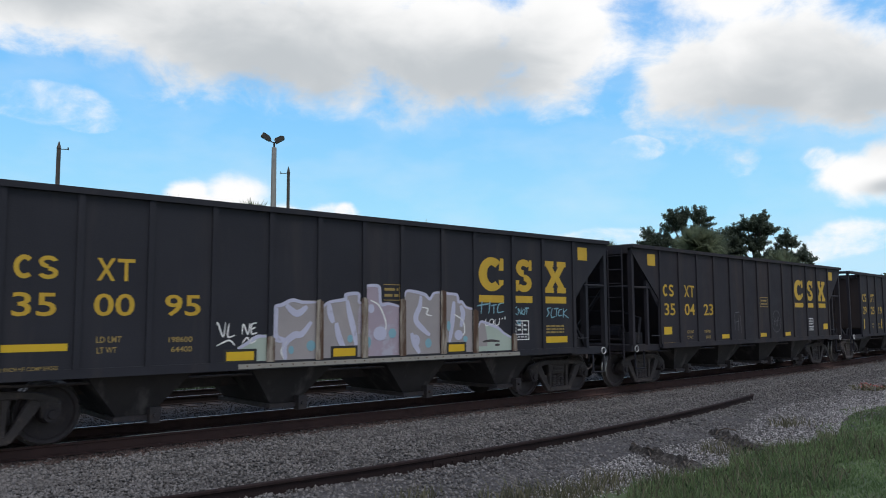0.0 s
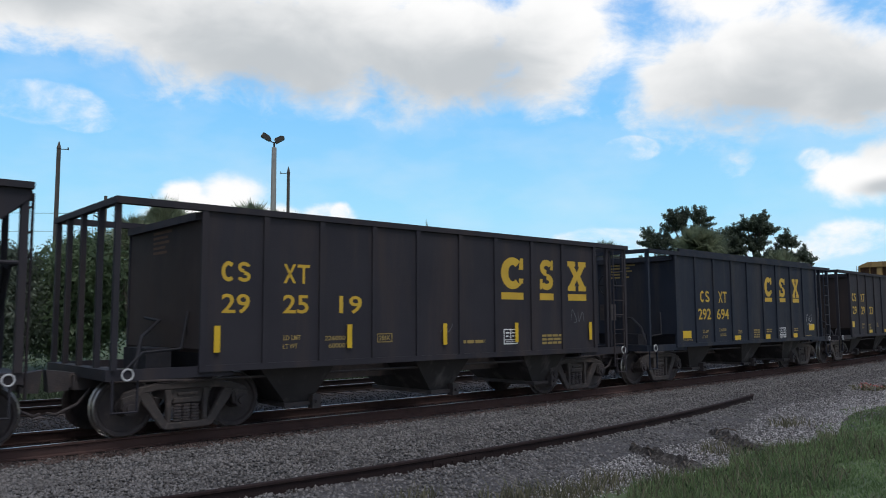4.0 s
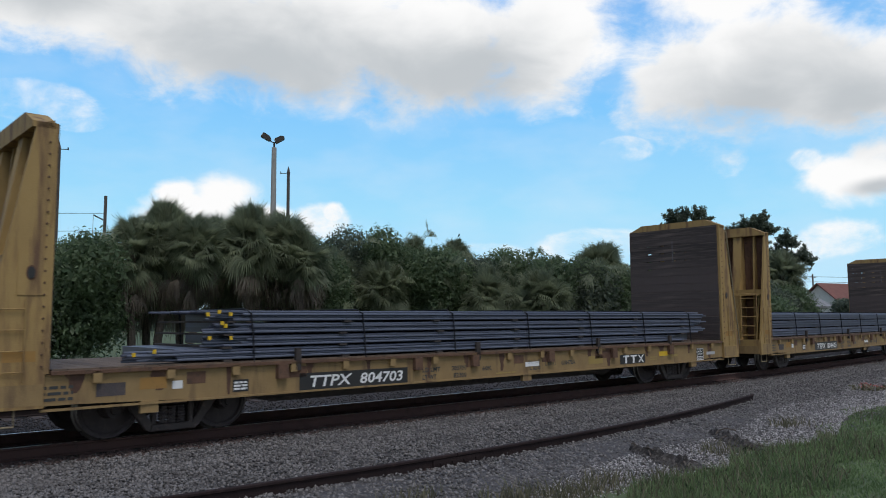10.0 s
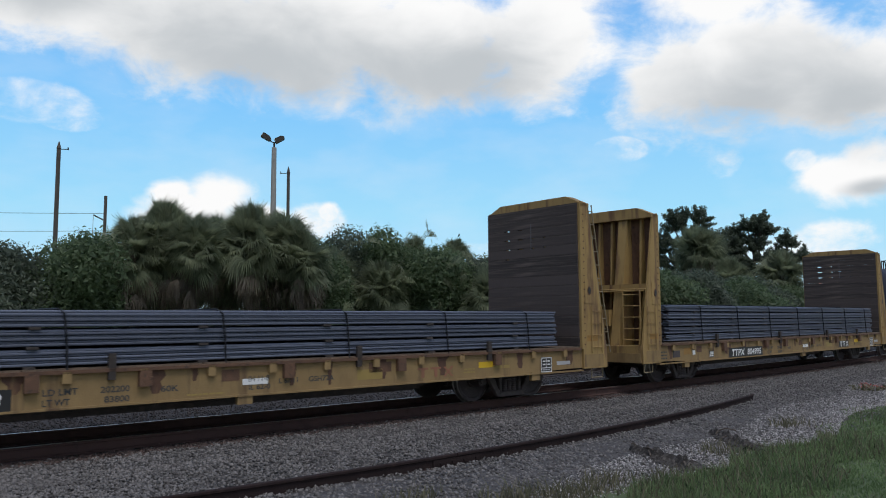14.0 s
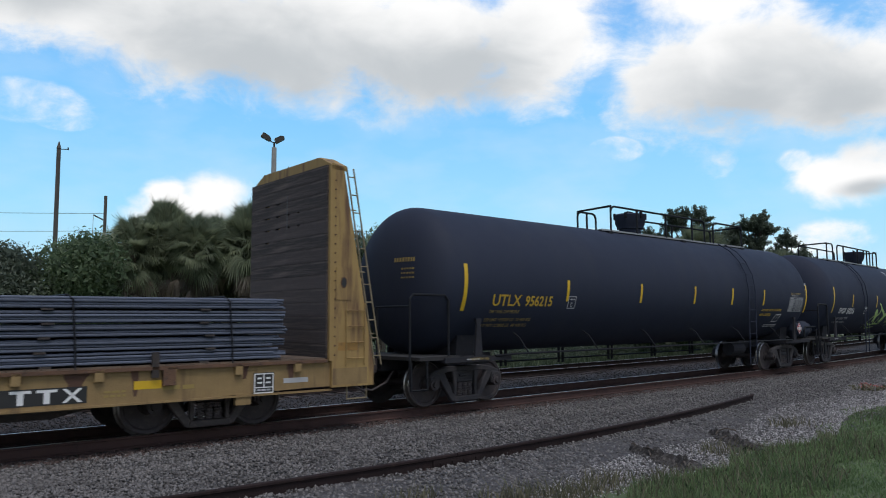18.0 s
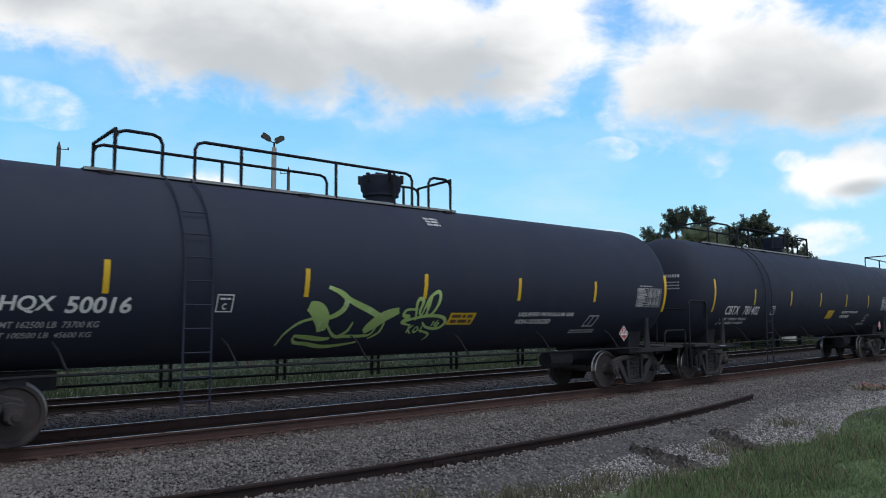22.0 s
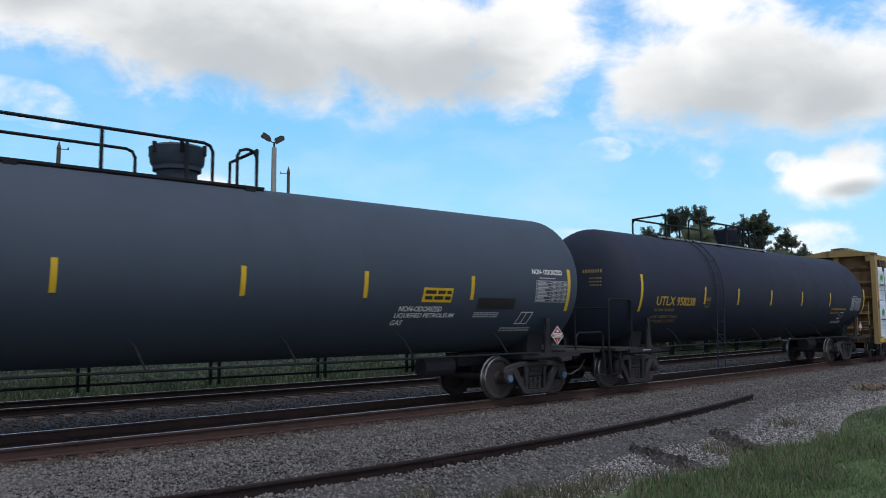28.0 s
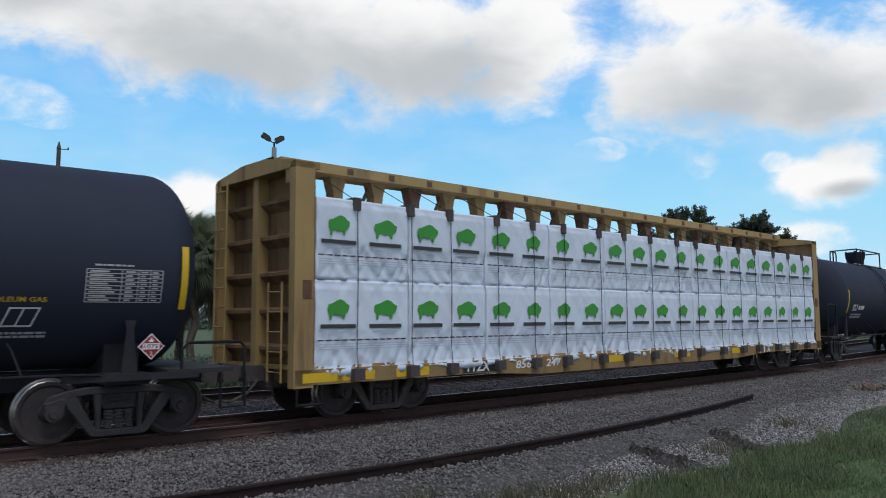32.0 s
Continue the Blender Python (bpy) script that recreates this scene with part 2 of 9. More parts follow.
def stone_surface(name, a, b, scale, per_island=True, spots=0.0):
    m = bpy.data.materials.new(name)
    m.use_nodes = True
    nt = m.node_tree
    bs = nt.nodes["Principled BSDF"]
    if per_island:
        geo = nt.nodes.new("ShaderNodeNewGeometry")
        cr = nt.nodes.new("ShaderNodeMapRange")
        cr.interpolation_type = "SMOOTHSTEP"
        nt.links.new(geo.outputs["Random Per Island"], cr.inputs[0])
        col = mix_node(nt, a, b, cr.outputs[0])
    else:
        tc = nt.nodes.new("ShaderNodeTexCoord")
        vo = nt.nodes.new("ShaderNodeTexVoronoi")
        vo.inputs["Scale"].default_value = scale
        nt.links.new(tc.outputs["Object"], vo.inputs["Vector"])
        col = mix_node(nt, a, b, vo.outputs["Color"])
        bp = nt.nodes.new("ShaderNodeBump")
        bp.inputs["Strength"].default_value, bp.inputs["Distance"].default_value = 1.0, 0.04
        bp.invert = True
        nt.links.new(vo.outputs["Distance"], bp.inputs["Height"])
        nt.links.new(bp.outputs[0], bs.inputs["Normal"])
    col = mix_node(nt, col, tuple(c * 0.6 for c in a), ramp_node(nt, noise_node(nt, 0.9, 4), 0.5, 1.05))
    nt.links.new(col, bs.inputs["Base Color"])
    bs.inputs["Roughness"].default_value = 0.85
    return m


M["stone"] = stone_surface("grey_granite_ballast", (0.079, 0.073, 0.071), (0.200, 0.187, 0.182), 1)
# darker stone for the ballast beyond the main track
M["dark_stone"] = stone_surface("dark_ballast", (0.024, 0.020, 0.020), (0.075, 0.066, 0.066), 1)
M["oily_stone"] = stone_surface("rust_stained_ballast", (0.056, 0.037, 0.033), (0.115, 0.078, 0.068), 1)
M["pale_stone"] = stone_surface("pale_limestone_rubble", (0.125, 0.117, 0.113), (0.49, 0.463, 0.452), 1)
M["bed"] = stone_surface("ballast_bed", (0.037, 0.033, 0.033), (0.100, 0.091, 0.090), 16, False)
M["track_bed"] = stone_surface("dark_ballast_bed", (0.020, 0.016, 0.016), (0.046, 0.038, 0.037), 16, False)
M["soil"] = surface("grassy_soil", (0.060, 0.088, 0.034), (0.088, 0.116, 0.048), (0.105, 0.088, 0.060), 0.95, scale=1.1, dirt_amount=(0.56, 0.72), bump=0.8, grain=25.0)

M["dark_soil"] = surface("dark_bare_soil", (0.046, 0.038, 0.034), (0.030, 0.026, 0.024), (0.095, 0.085, 0.078), 0.95, scale=7.0, dirt_amount=(0.5, 0.62), bump=0.9)
M["cap_blue"] = surface("pale_blue_cap_paint", (0.10, 0.20, 0.34), (0.08, 0.16, 0.28), None, 0.6)
M["red_petal"] = leaf_surface("red_petal", (0.55, 0.06, 0.045), (0.42, 0.05, 0.04), 0.2)


# ---- mesh helpers ----
def box(bm, x0, x1, y0, y1, z0, z1):
    v = [bm.verts.new((x, y, z)) for x in (x0, x1) for y in (y0, y1) for z in (z0, z1)]
    for f in ((0, 1, 3, 2), (4, 6, 7, 5), (0, 4, 5, 1), (2, 3, 7, 6), (0, 2, 6, 4), (1, 5, 7, 3)):
        bm.faces.new([v[i] for i in f])
    return bm


def prism(bm, poly, y0, y1):
    """A polygon in x, z drawn out along y."""
    a = [bm.verts.new((x, y0, z)) for x, z in poly]
    b = [bm.verts.new((x, y1, z)) for x, z in poly]
    n = len(poly)
    bm.faces.new(a)
    bm.faces.new(b[::-1])
    for i in range(n):
        bm.faces.new((a[i], b[i], b[(i + 1) % n], a[(i + 1) % n]))
    return bm


def prism_x(bm, poly, x0, x1):
    """A polygon in y, z drawn out along x."""
    a = [bm.verts.new((x0, y, z)) for y, z in poly]
    b = [bm.verts.new((x1, y, z)) for y, z in poly]
    n = len(poly)
    bm.faces.new(a[::-1])
    bm.faces.new(b)
    for i in range(n):
        bm.faces.new((a[i], a[(i + 1) % n], b[(i + 1) % n], b[i]))
    return bm


def rod(bm, p, q, r, n=8, r2=None):
    p, q = Vector(p), Vector(q)
    d = (q - p).normalized()
    u = d.orthogonal().normalized()
    w = d.cross(u)
    r2 = r if r2 is None else r2
    a = [bm.verts.new(p + r * (math.cos(k * 2 * math.pi / n) * u + math.sin(k * 2 * math.pi / n) * w)) for k in range(n)]
    b = [bm.verts.new(q + r2 * (math.cos(k * 2 * math.pi / n) * u + math.sin(k * 2 * math.pi / n) * w)) for k in range(n)]
    bm.faces.new(a[::-1])
    bm.faces.new(b)
    for i in range(n):
        bm.faces.new((a[i], a[(i + 1) % n], b[(i + 1) % n], b[i]))
    return bm


def tube(bm, pts, r, n=7):
    """One bent round bar through the points."""
    pts = [Vector(p) for p in pts]
    shut = (pts[0] - pts[-1]).length < 1e-5
    if shut:
        pts = pts[:-1]
    m = len(pts)
    rings, u = [], None
    for i, p in enumerate(pts):
        a = pts[i - 1] if i or shut else p
        b = pts[(i + 1) % m] if i < m - 1 or shut else p
        d = (b - a).normalized()
        u = d.orthogonal() if u is None else u - d * u.dot(d)
        u = (u if u.length > 1e-4 else d.orthogonal()).normalized()
        w = d.cross(u)
        k = 1.0
        if (i or shut) and (i < m - 1 or shut):
            k = min(1.4, 1 / max(0.5, (p - a).normalized().dot(d)))
        rings.append([bm.verts.new(p + k * r * (math.cos(j * 2 * math.pi / n) * u + math.sin(j * 2 * math.pi / n) * w)) for j in range(n)])
    for i in range(m if shut else m - 1):
        a, b = rings[i], rings[(i + 1) % m]
        for j in range(n):
            bm.faces.new((a[j], a[(j + 1) % n], b[(j + 1) % n], b[j]))
    if not shut:
        bm.faces.new(rings[0][::-1])
        bm.faces.new(rings[-1])
    return bm


def turned(bm, profile, n=24, axis="x", at=(0, 0, 0)):
    """A profile of (along, radius) turned about an axis."""
    rings = []
    for a, r in profile:
        ring = []
        for k in range(n):
            c, s = math.cos(2 * math.pi * k / n) * r, math.sin(2 * math.pi * k / n) * r
            p = {"x": (a, c, s), "y": (s, a, c), "z": (c, s, a)}[axis]
            ring.append(bm.verts.new(Vector(p) + Vector(at)))
        rings.append(ring)
    for a, b in zip(rings, rings[1:]):
        for k in range(n):
            bm.faces.new((a[k], a[(k + 1) % n], b[(k + 1) % n], b[k]))
    bm.faces.new(rings[0][::-1])
    bm.faces.new(rings[-1])
    return bm


def ring(bm, r, thick, at, axis="y", n=20):
    """A round hoop."""
    pts = []
    for k in range(n + 1):
        c, s = math.cos(2 * math.pi * k / n) * r, math.sin(2 * math.pi * k / n) * r
        pts.append(Vector(at) + Vector((c, 0, s) if axis == "y" else (0, c, s)))
    return tube(bm, pts, thick, 6)


def soften(bm, w=0.012, seg=1):
    edges = [e for e in bm.edges if len(e.link_faces) == 2 and e.calc_face_angle(0) > 0.5]
    bmesh.ops.bevel(bm, geom=edges, offset=w, segments=seg, affect="EDGES", clamp_overlap=True)
    return bm


def mesh_of(name, bm, material, smooth=False):
    bmesh.ops.recalc_face_normals(bm, faces=bm.faces)
    me = bpy.data.meshes.new(name)
    bm.to_mesh(me)
    bm.free()
    for m in (material if isinstance(material, (list, tuple)) else [material]):
        me.materials.append(m)
    if smooth:
        me.polygons.foreach_set("use_smooth", [True] * len(me.polygons))
        me.set_sharp_from_angle(angle=radians(35))
    return me


def part(name, bm, material, parent=None, label="", smooth=False, place=None):
    me = bm if isinstance(bm, bpy.types.Mesh) else mesh_of(name, bm, material, smooth)
    ob = new(name, me)
    if parent:
        ob.parent = parent
    if place:
        ob.matrix_basis = place
    if label:
        ob["label"] = label
    return ob


def B():
    return bmesh.new()


def from_lists(name, verts, faces, material):
    me = bpy.data.meshes.new(name)
    me.from_pydata(verts, [], faces)
    me.materials.append(material)
    return me


# ---- lettering ----
def text_mesh(body, weight=0.0):
    cu = bpy.data.curves.new("text", "FONT")
    cu.body, cu.offset, cu.resolution_u = body, weight, 3
    ob = bpy.data.objects.new("text", cu)
    scene.collection.objects.link(ob)
    me = bpy.data.meshes.new_from_object(ob)
    bpy.data.objects.remove(ob)
    co = np.empty(len(me.vertices) * 3)
    me.vertices.foreach_get("co", co)
    co = co.reshape(-1, 3)
    faces = [tuple(p.vertices) for p in me.polygons]
    bpy.data.meshes.remove(me)
    lo, hi = co.min(0), co.max(0)
    return (co - lo) / np.maximum(hi - lo, 1e-6), faces


ROUND = {"r": 1.56, "z": 2.58}


def on_side(x, z, y, tank):
    """A point of a car's near side: flat at y, or on the tank's round wall."""
    if tank is None:
        return (x, y, z)
    r, zc = tank
    d = z - zc
    return (x, -math.sqrt(max(0.01, r * r - d * d)) - 0.007, z)


def lettering(body, x0, x1, z0, z1, material, parent, y=-1.6, tank=None, weight=0.012, slant=0.0, label=""):
    co, faces = text_mesh(body, weight)
    vs = [on_side(x0 + u * (x1 - x0) + slant * v * (z1 - z0), z0 + v * (z1 - z0), y, tank) for u, v, _ in co]
    return part("lettering", from_lists("lettering", vs, faces, material), None, parent, label)


def end_lettering(body, y0, y1, z0, z1, x, material, parent):
    """Print on an end wall that faces back along the car."""
    co, faces = text_mesh(body, 0.01)
    vs = [(x, y0 + u * (y1 - y0), z0 + v * (z1 - z0)) for u, v, _ in co]
    return part("lettering", from_lists("lettering", vs, faces, material), None, parent)


def patch(name, x0, x1, z0, z1, material, parent, y=-1.6, tank=None, label="", slant=0.0, n=1, lift=0.0):
    """A painted or stuck-on rectangle, bent to the wall where that is round."""
    n = max(n, 1 if tank is None else int((z1 - z0) / 0.12) + 1)
    vs, fs = [], []
    for i in range(n + 1):
        z = z0 + (z1 - z0) * i / n
        for x in (x0, x1):
            p = on_side(x + slant * (z - z0), z, y, tank)
            vs.append((p[0], p[1] - lift, p[2]))
    for i in range(n):
        fs.append((2 * i, 2 * i + 1, 2 * i + 3, 2 * i + 2))
    return part(name, from_lists(name, vs, fs, material), None, parent, label)


def bars(x0, x1, z0, z1, rows, material, parent, y=-1.6, tank=None, seed=1, fill=0.62, label="", name="small_print"):
    """Rows of short plain bars in place of print too small to read."""
    rnd = random.Random(seed)
    vs, fs = [], []
    h = (z1 - z0) / rows
    for r in range(rows):
        x, zb = x0, z1 - (r + 1) * h + h * (1 - fill) / 2
        while x < x1:
            w = min(rnd.uniform(0.5, 1.6) * h * 1.6, x1 - x)
            k = len(vs)
            for a, b in ((x, zb), (x + w, zb), (x + w, zb + h * fill), (x, zb + h * fill)):
                p = on_side(a, b, y, tank)
                vs.append((p[0], p[1] - 0.001, p[2]))
            fs.append((k, k + 1, k + 2, k + 3))
            x += w + h * 0.35
    return part(name, from_lists(name, vs, fs, material), None, parent, label)


def ribbon(name, pts, width, material, parent, y=-1.6, tank=None, label="", lift=0.003):
    """A sprayed line with round-ish ends through points in x, z."""
    pts = [Vector(p) for p in pts]
    fine = []
    for i in range(len(pts) - 1):
        p0, p1, p2, p3 = pts[max(i - 1, 0)], pts[i], pts[i + 1], pts[min(i + 2, len(pts) - 1)]
        for k in range(6):
            t = k / 6
            fine.append(0.5 * ((2 * p1) + (p2 - p0) * t + (2 * p0 - 5 * p1 + 4 * p2 - p3) * t * t + (3 * p1 - p0 - 3 * p2 + p3) * t ** 3))
    fine.append(pts[-1])
    vs, fs = [], []
    for i, p in enumerate(fine):
        d = (fine[min(i + 1, len(fine) - 1)] - fine[max(i - 1, 0)])
        d = d.normalized() if d.length > 1e-6 else Vector((1, 0))
        w = width * (0.45 + 0.55 * math.sin(math.pi * min(1, max(0, (i + 0.6) / len(fine)))))
        for s in (-1, 1):
            q = on_side(p.x - d.y * w * s / 2, p.y + d.x * w * s / 2, y, tank)
            vs.append((q[0], q[1] - lift, q[2]))
    for i in range(len(fine) - 1):
        fs.append((2 * i, 2 * i + 1, 2 * i + 3, 2 * i + 2))
    return part(name, from_lists(name, vs, fs, material), None, parent, label)


def shape_part(name, polys, x0, x1, z0, z1, material, parent, y=-1.6, label=""):
    """Flat polygons in a unit square, set on a flat side."""
    vs, fs = [], []
    for poly in polys:
        k = len(vs)
        vs += [(x0 + u * (x1 - x0), y, z0 + v * (z1 - z0)) for u, v in poly]
        fs.append(tuple(range(k, k + len(poly))))
    me = from_lists(name, vs, fs, material)
    bm = B()
    bm.from_mesh(me)
    bmesh.ops.remove_doubles(bm, verts=bm.verts, dist=0.0005)
    bm.to_mesh(me)
    bm.free()
    return part(name, me, None, parent, label)


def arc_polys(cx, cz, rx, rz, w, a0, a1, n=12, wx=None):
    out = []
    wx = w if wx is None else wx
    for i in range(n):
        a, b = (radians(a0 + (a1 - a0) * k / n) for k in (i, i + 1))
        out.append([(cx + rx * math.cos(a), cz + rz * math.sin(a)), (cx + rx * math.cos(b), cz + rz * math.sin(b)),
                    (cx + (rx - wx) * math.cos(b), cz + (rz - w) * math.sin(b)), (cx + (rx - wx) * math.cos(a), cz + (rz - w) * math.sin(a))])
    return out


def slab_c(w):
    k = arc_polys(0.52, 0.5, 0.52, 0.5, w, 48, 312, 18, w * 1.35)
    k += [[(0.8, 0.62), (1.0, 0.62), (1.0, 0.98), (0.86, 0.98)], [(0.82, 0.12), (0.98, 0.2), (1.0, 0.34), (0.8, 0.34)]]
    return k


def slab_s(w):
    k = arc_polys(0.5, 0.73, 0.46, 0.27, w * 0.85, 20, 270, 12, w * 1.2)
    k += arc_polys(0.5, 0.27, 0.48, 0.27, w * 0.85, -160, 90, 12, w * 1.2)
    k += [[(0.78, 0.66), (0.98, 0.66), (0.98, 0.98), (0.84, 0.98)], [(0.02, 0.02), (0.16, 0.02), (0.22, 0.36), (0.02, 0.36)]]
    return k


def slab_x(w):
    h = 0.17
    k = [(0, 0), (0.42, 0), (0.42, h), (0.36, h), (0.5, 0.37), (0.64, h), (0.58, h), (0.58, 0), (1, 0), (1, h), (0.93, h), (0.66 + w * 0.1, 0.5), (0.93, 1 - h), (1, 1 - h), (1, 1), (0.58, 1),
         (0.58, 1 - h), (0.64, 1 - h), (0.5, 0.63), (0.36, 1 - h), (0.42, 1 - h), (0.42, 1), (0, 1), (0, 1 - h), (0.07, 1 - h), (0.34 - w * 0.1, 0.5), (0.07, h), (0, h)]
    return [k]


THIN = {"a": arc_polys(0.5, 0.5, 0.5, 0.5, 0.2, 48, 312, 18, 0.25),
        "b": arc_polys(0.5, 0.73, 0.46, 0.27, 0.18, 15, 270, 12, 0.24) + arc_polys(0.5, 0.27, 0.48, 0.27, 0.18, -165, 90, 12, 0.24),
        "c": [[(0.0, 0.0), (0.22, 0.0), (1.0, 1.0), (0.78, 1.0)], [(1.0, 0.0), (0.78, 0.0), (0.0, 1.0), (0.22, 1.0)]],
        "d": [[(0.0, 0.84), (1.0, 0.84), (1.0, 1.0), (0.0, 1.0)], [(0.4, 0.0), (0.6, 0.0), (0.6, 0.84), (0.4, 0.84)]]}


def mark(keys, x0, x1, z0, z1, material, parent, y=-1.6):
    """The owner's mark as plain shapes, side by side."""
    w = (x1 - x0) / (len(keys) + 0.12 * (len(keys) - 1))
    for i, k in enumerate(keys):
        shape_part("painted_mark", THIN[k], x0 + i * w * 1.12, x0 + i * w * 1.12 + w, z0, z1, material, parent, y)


# ---- sky with drifting clouds: a far backdrop ----
def build_sky():
    vs, fs, uvs = [], [], []
    na, ne = 44, 22
    for j in range(ne + 1):
        el = -2 + 44 * j / ne
        for i in range(na + 1):
            az = -52 + 104 * i / na
            a, e = YAW + radians(az), radians(el)
            vs.append((2600 * math.sin(a) * math.cos(e), 2600 * math.cos(a) * math.cos(e), 2600 * math.sin(e)))
            uvs.append((az, el))
    for j in range(ne):
        for i in range(na):
            k = j * (na + 1) + i
            fs.append((k, k + 1, k + na + 2, k + na + 1))
    m = bpy.data.materials.new("clouded_sky")
    m.use_nodes = True
    nt = m.node_tree
    N, L = nt.nodes, nt.links
    N.remove(N["Principled BSDF"])
    uvn = N.new("ShaderNodeUVMap")
    sep = N.new("ShaderNodeSeparateXYZ")
    L.new(uvn.outputs[0], sep.inputs[0])

    def math_node(op, a, b=0.0, c=0.0):
        n = N.new("ShaderNodeMath")
        n.operation = op
        for s, v in zip(n.inputs, (a, b, c)):
            if isinstance(v, bpy.types.NodeSocket):
                L.new(v, s)
            else:
                s.default_value = v
        return n.outputs[0]

    def vec(op, a, b):
        n = N.new("ShaderNodeVectorMath")
        n.operation = op
        for s, v in zip(n.inputs, (a, b)):
            if isinstance(v, bpy.types.NodeSocket):
                L.new(v, s)
            else:
                s.default_value = v
        return n

    def fbm(scale, detail, stretch=(1, 1, 1), offset=(0, 0, 0), rough=0.55, warp=0.0):
        mp = N.new("ShaderNodeMapping")
        mp.inputs["Scale"].default_value, mp.inputs["Location"].default_value = stretch, offset
        L.new(uvn.outputs[0], mp.inputs[0])
        t = N.new("ShaderNodeTexNoise")
        t.inputs["Scale"].default_value, t.inputs["Detail"].default_value, t.inputs["Roughness"].default_value = scale, detail, rough
        t.inputs["Distortion"].default_value = warp
        L.new(mp.outputs[0], t.inputs["Vector"])
        return t.outputs["Fac"]

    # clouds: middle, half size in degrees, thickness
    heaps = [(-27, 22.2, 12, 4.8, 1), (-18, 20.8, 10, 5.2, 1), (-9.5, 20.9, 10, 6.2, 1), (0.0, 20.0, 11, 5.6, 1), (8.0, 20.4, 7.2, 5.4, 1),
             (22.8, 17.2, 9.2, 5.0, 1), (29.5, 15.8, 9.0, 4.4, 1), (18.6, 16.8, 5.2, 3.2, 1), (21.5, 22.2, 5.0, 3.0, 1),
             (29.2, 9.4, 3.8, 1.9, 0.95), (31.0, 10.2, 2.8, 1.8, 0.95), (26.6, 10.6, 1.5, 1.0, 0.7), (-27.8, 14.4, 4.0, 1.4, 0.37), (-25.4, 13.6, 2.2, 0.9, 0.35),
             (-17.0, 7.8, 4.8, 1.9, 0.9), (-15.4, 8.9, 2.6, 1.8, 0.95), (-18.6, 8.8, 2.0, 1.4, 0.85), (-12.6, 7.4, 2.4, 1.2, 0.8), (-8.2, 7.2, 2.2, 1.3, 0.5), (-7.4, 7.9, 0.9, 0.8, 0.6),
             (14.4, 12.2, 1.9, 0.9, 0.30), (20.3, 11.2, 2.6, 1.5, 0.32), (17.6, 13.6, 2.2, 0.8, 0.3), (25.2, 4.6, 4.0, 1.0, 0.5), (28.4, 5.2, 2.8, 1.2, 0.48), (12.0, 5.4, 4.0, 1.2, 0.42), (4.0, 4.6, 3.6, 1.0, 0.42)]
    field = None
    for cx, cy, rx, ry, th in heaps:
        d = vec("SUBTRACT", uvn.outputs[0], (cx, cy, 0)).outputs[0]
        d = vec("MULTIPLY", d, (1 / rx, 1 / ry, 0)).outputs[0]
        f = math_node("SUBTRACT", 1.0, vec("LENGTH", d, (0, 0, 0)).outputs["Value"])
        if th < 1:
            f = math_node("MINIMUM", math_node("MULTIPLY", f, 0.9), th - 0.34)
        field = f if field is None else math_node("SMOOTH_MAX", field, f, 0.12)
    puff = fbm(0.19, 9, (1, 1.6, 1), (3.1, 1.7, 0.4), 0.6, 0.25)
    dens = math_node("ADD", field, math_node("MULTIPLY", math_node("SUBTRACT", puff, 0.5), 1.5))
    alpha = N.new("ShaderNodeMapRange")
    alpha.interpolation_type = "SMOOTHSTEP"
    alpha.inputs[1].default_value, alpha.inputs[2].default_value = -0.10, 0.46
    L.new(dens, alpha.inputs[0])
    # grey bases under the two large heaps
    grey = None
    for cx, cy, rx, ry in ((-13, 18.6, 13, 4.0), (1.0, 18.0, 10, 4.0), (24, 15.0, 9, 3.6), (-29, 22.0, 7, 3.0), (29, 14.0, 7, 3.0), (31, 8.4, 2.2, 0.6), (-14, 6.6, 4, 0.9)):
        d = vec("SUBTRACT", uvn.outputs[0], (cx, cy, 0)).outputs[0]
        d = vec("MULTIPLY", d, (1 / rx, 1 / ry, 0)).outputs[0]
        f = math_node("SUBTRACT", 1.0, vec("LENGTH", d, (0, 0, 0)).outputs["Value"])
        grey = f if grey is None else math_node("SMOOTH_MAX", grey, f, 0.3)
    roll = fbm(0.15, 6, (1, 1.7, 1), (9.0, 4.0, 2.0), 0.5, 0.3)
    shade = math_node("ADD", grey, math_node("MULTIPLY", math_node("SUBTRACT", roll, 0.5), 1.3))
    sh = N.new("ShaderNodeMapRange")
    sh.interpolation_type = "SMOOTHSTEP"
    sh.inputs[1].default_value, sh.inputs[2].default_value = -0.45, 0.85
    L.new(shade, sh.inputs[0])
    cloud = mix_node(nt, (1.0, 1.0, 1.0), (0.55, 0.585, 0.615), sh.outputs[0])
    cr = N.new("ShaderNodeValToRGB")
    el = cr.color_ramp.elements
    el[0].position, el[0].color = 0.0, (0.58, 0.84, 1.0, 1)
    el[1].position, el[1].color = 1.0, (0.14, 0.40, 0.88, 1)
    for p, c in ((0.3, (0.37, 0.745, 1.0, 1)), (0.6, (0.23, 0.59, 1.0, 1))):
        e = el.new(p)
        e.color = c
    L.new(math_node("DIVIDE", sep.outputs[1], 26.0), cr.inputs[0])
    veil = math_node("MULTIPLY", ramp_node(nt, fbm(0.12, 5, (1, 2.2, 1), (1.3, 7.7, 0), 0.5), 0.42, 0.75), 0.25)
    base = mix_node(nt, cr.outputs[0], (0.85, 0.90, 0.97), veil)
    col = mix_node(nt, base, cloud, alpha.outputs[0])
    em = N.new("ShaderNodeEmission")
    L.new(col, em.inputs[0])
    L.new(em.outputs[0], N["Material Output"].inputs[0])
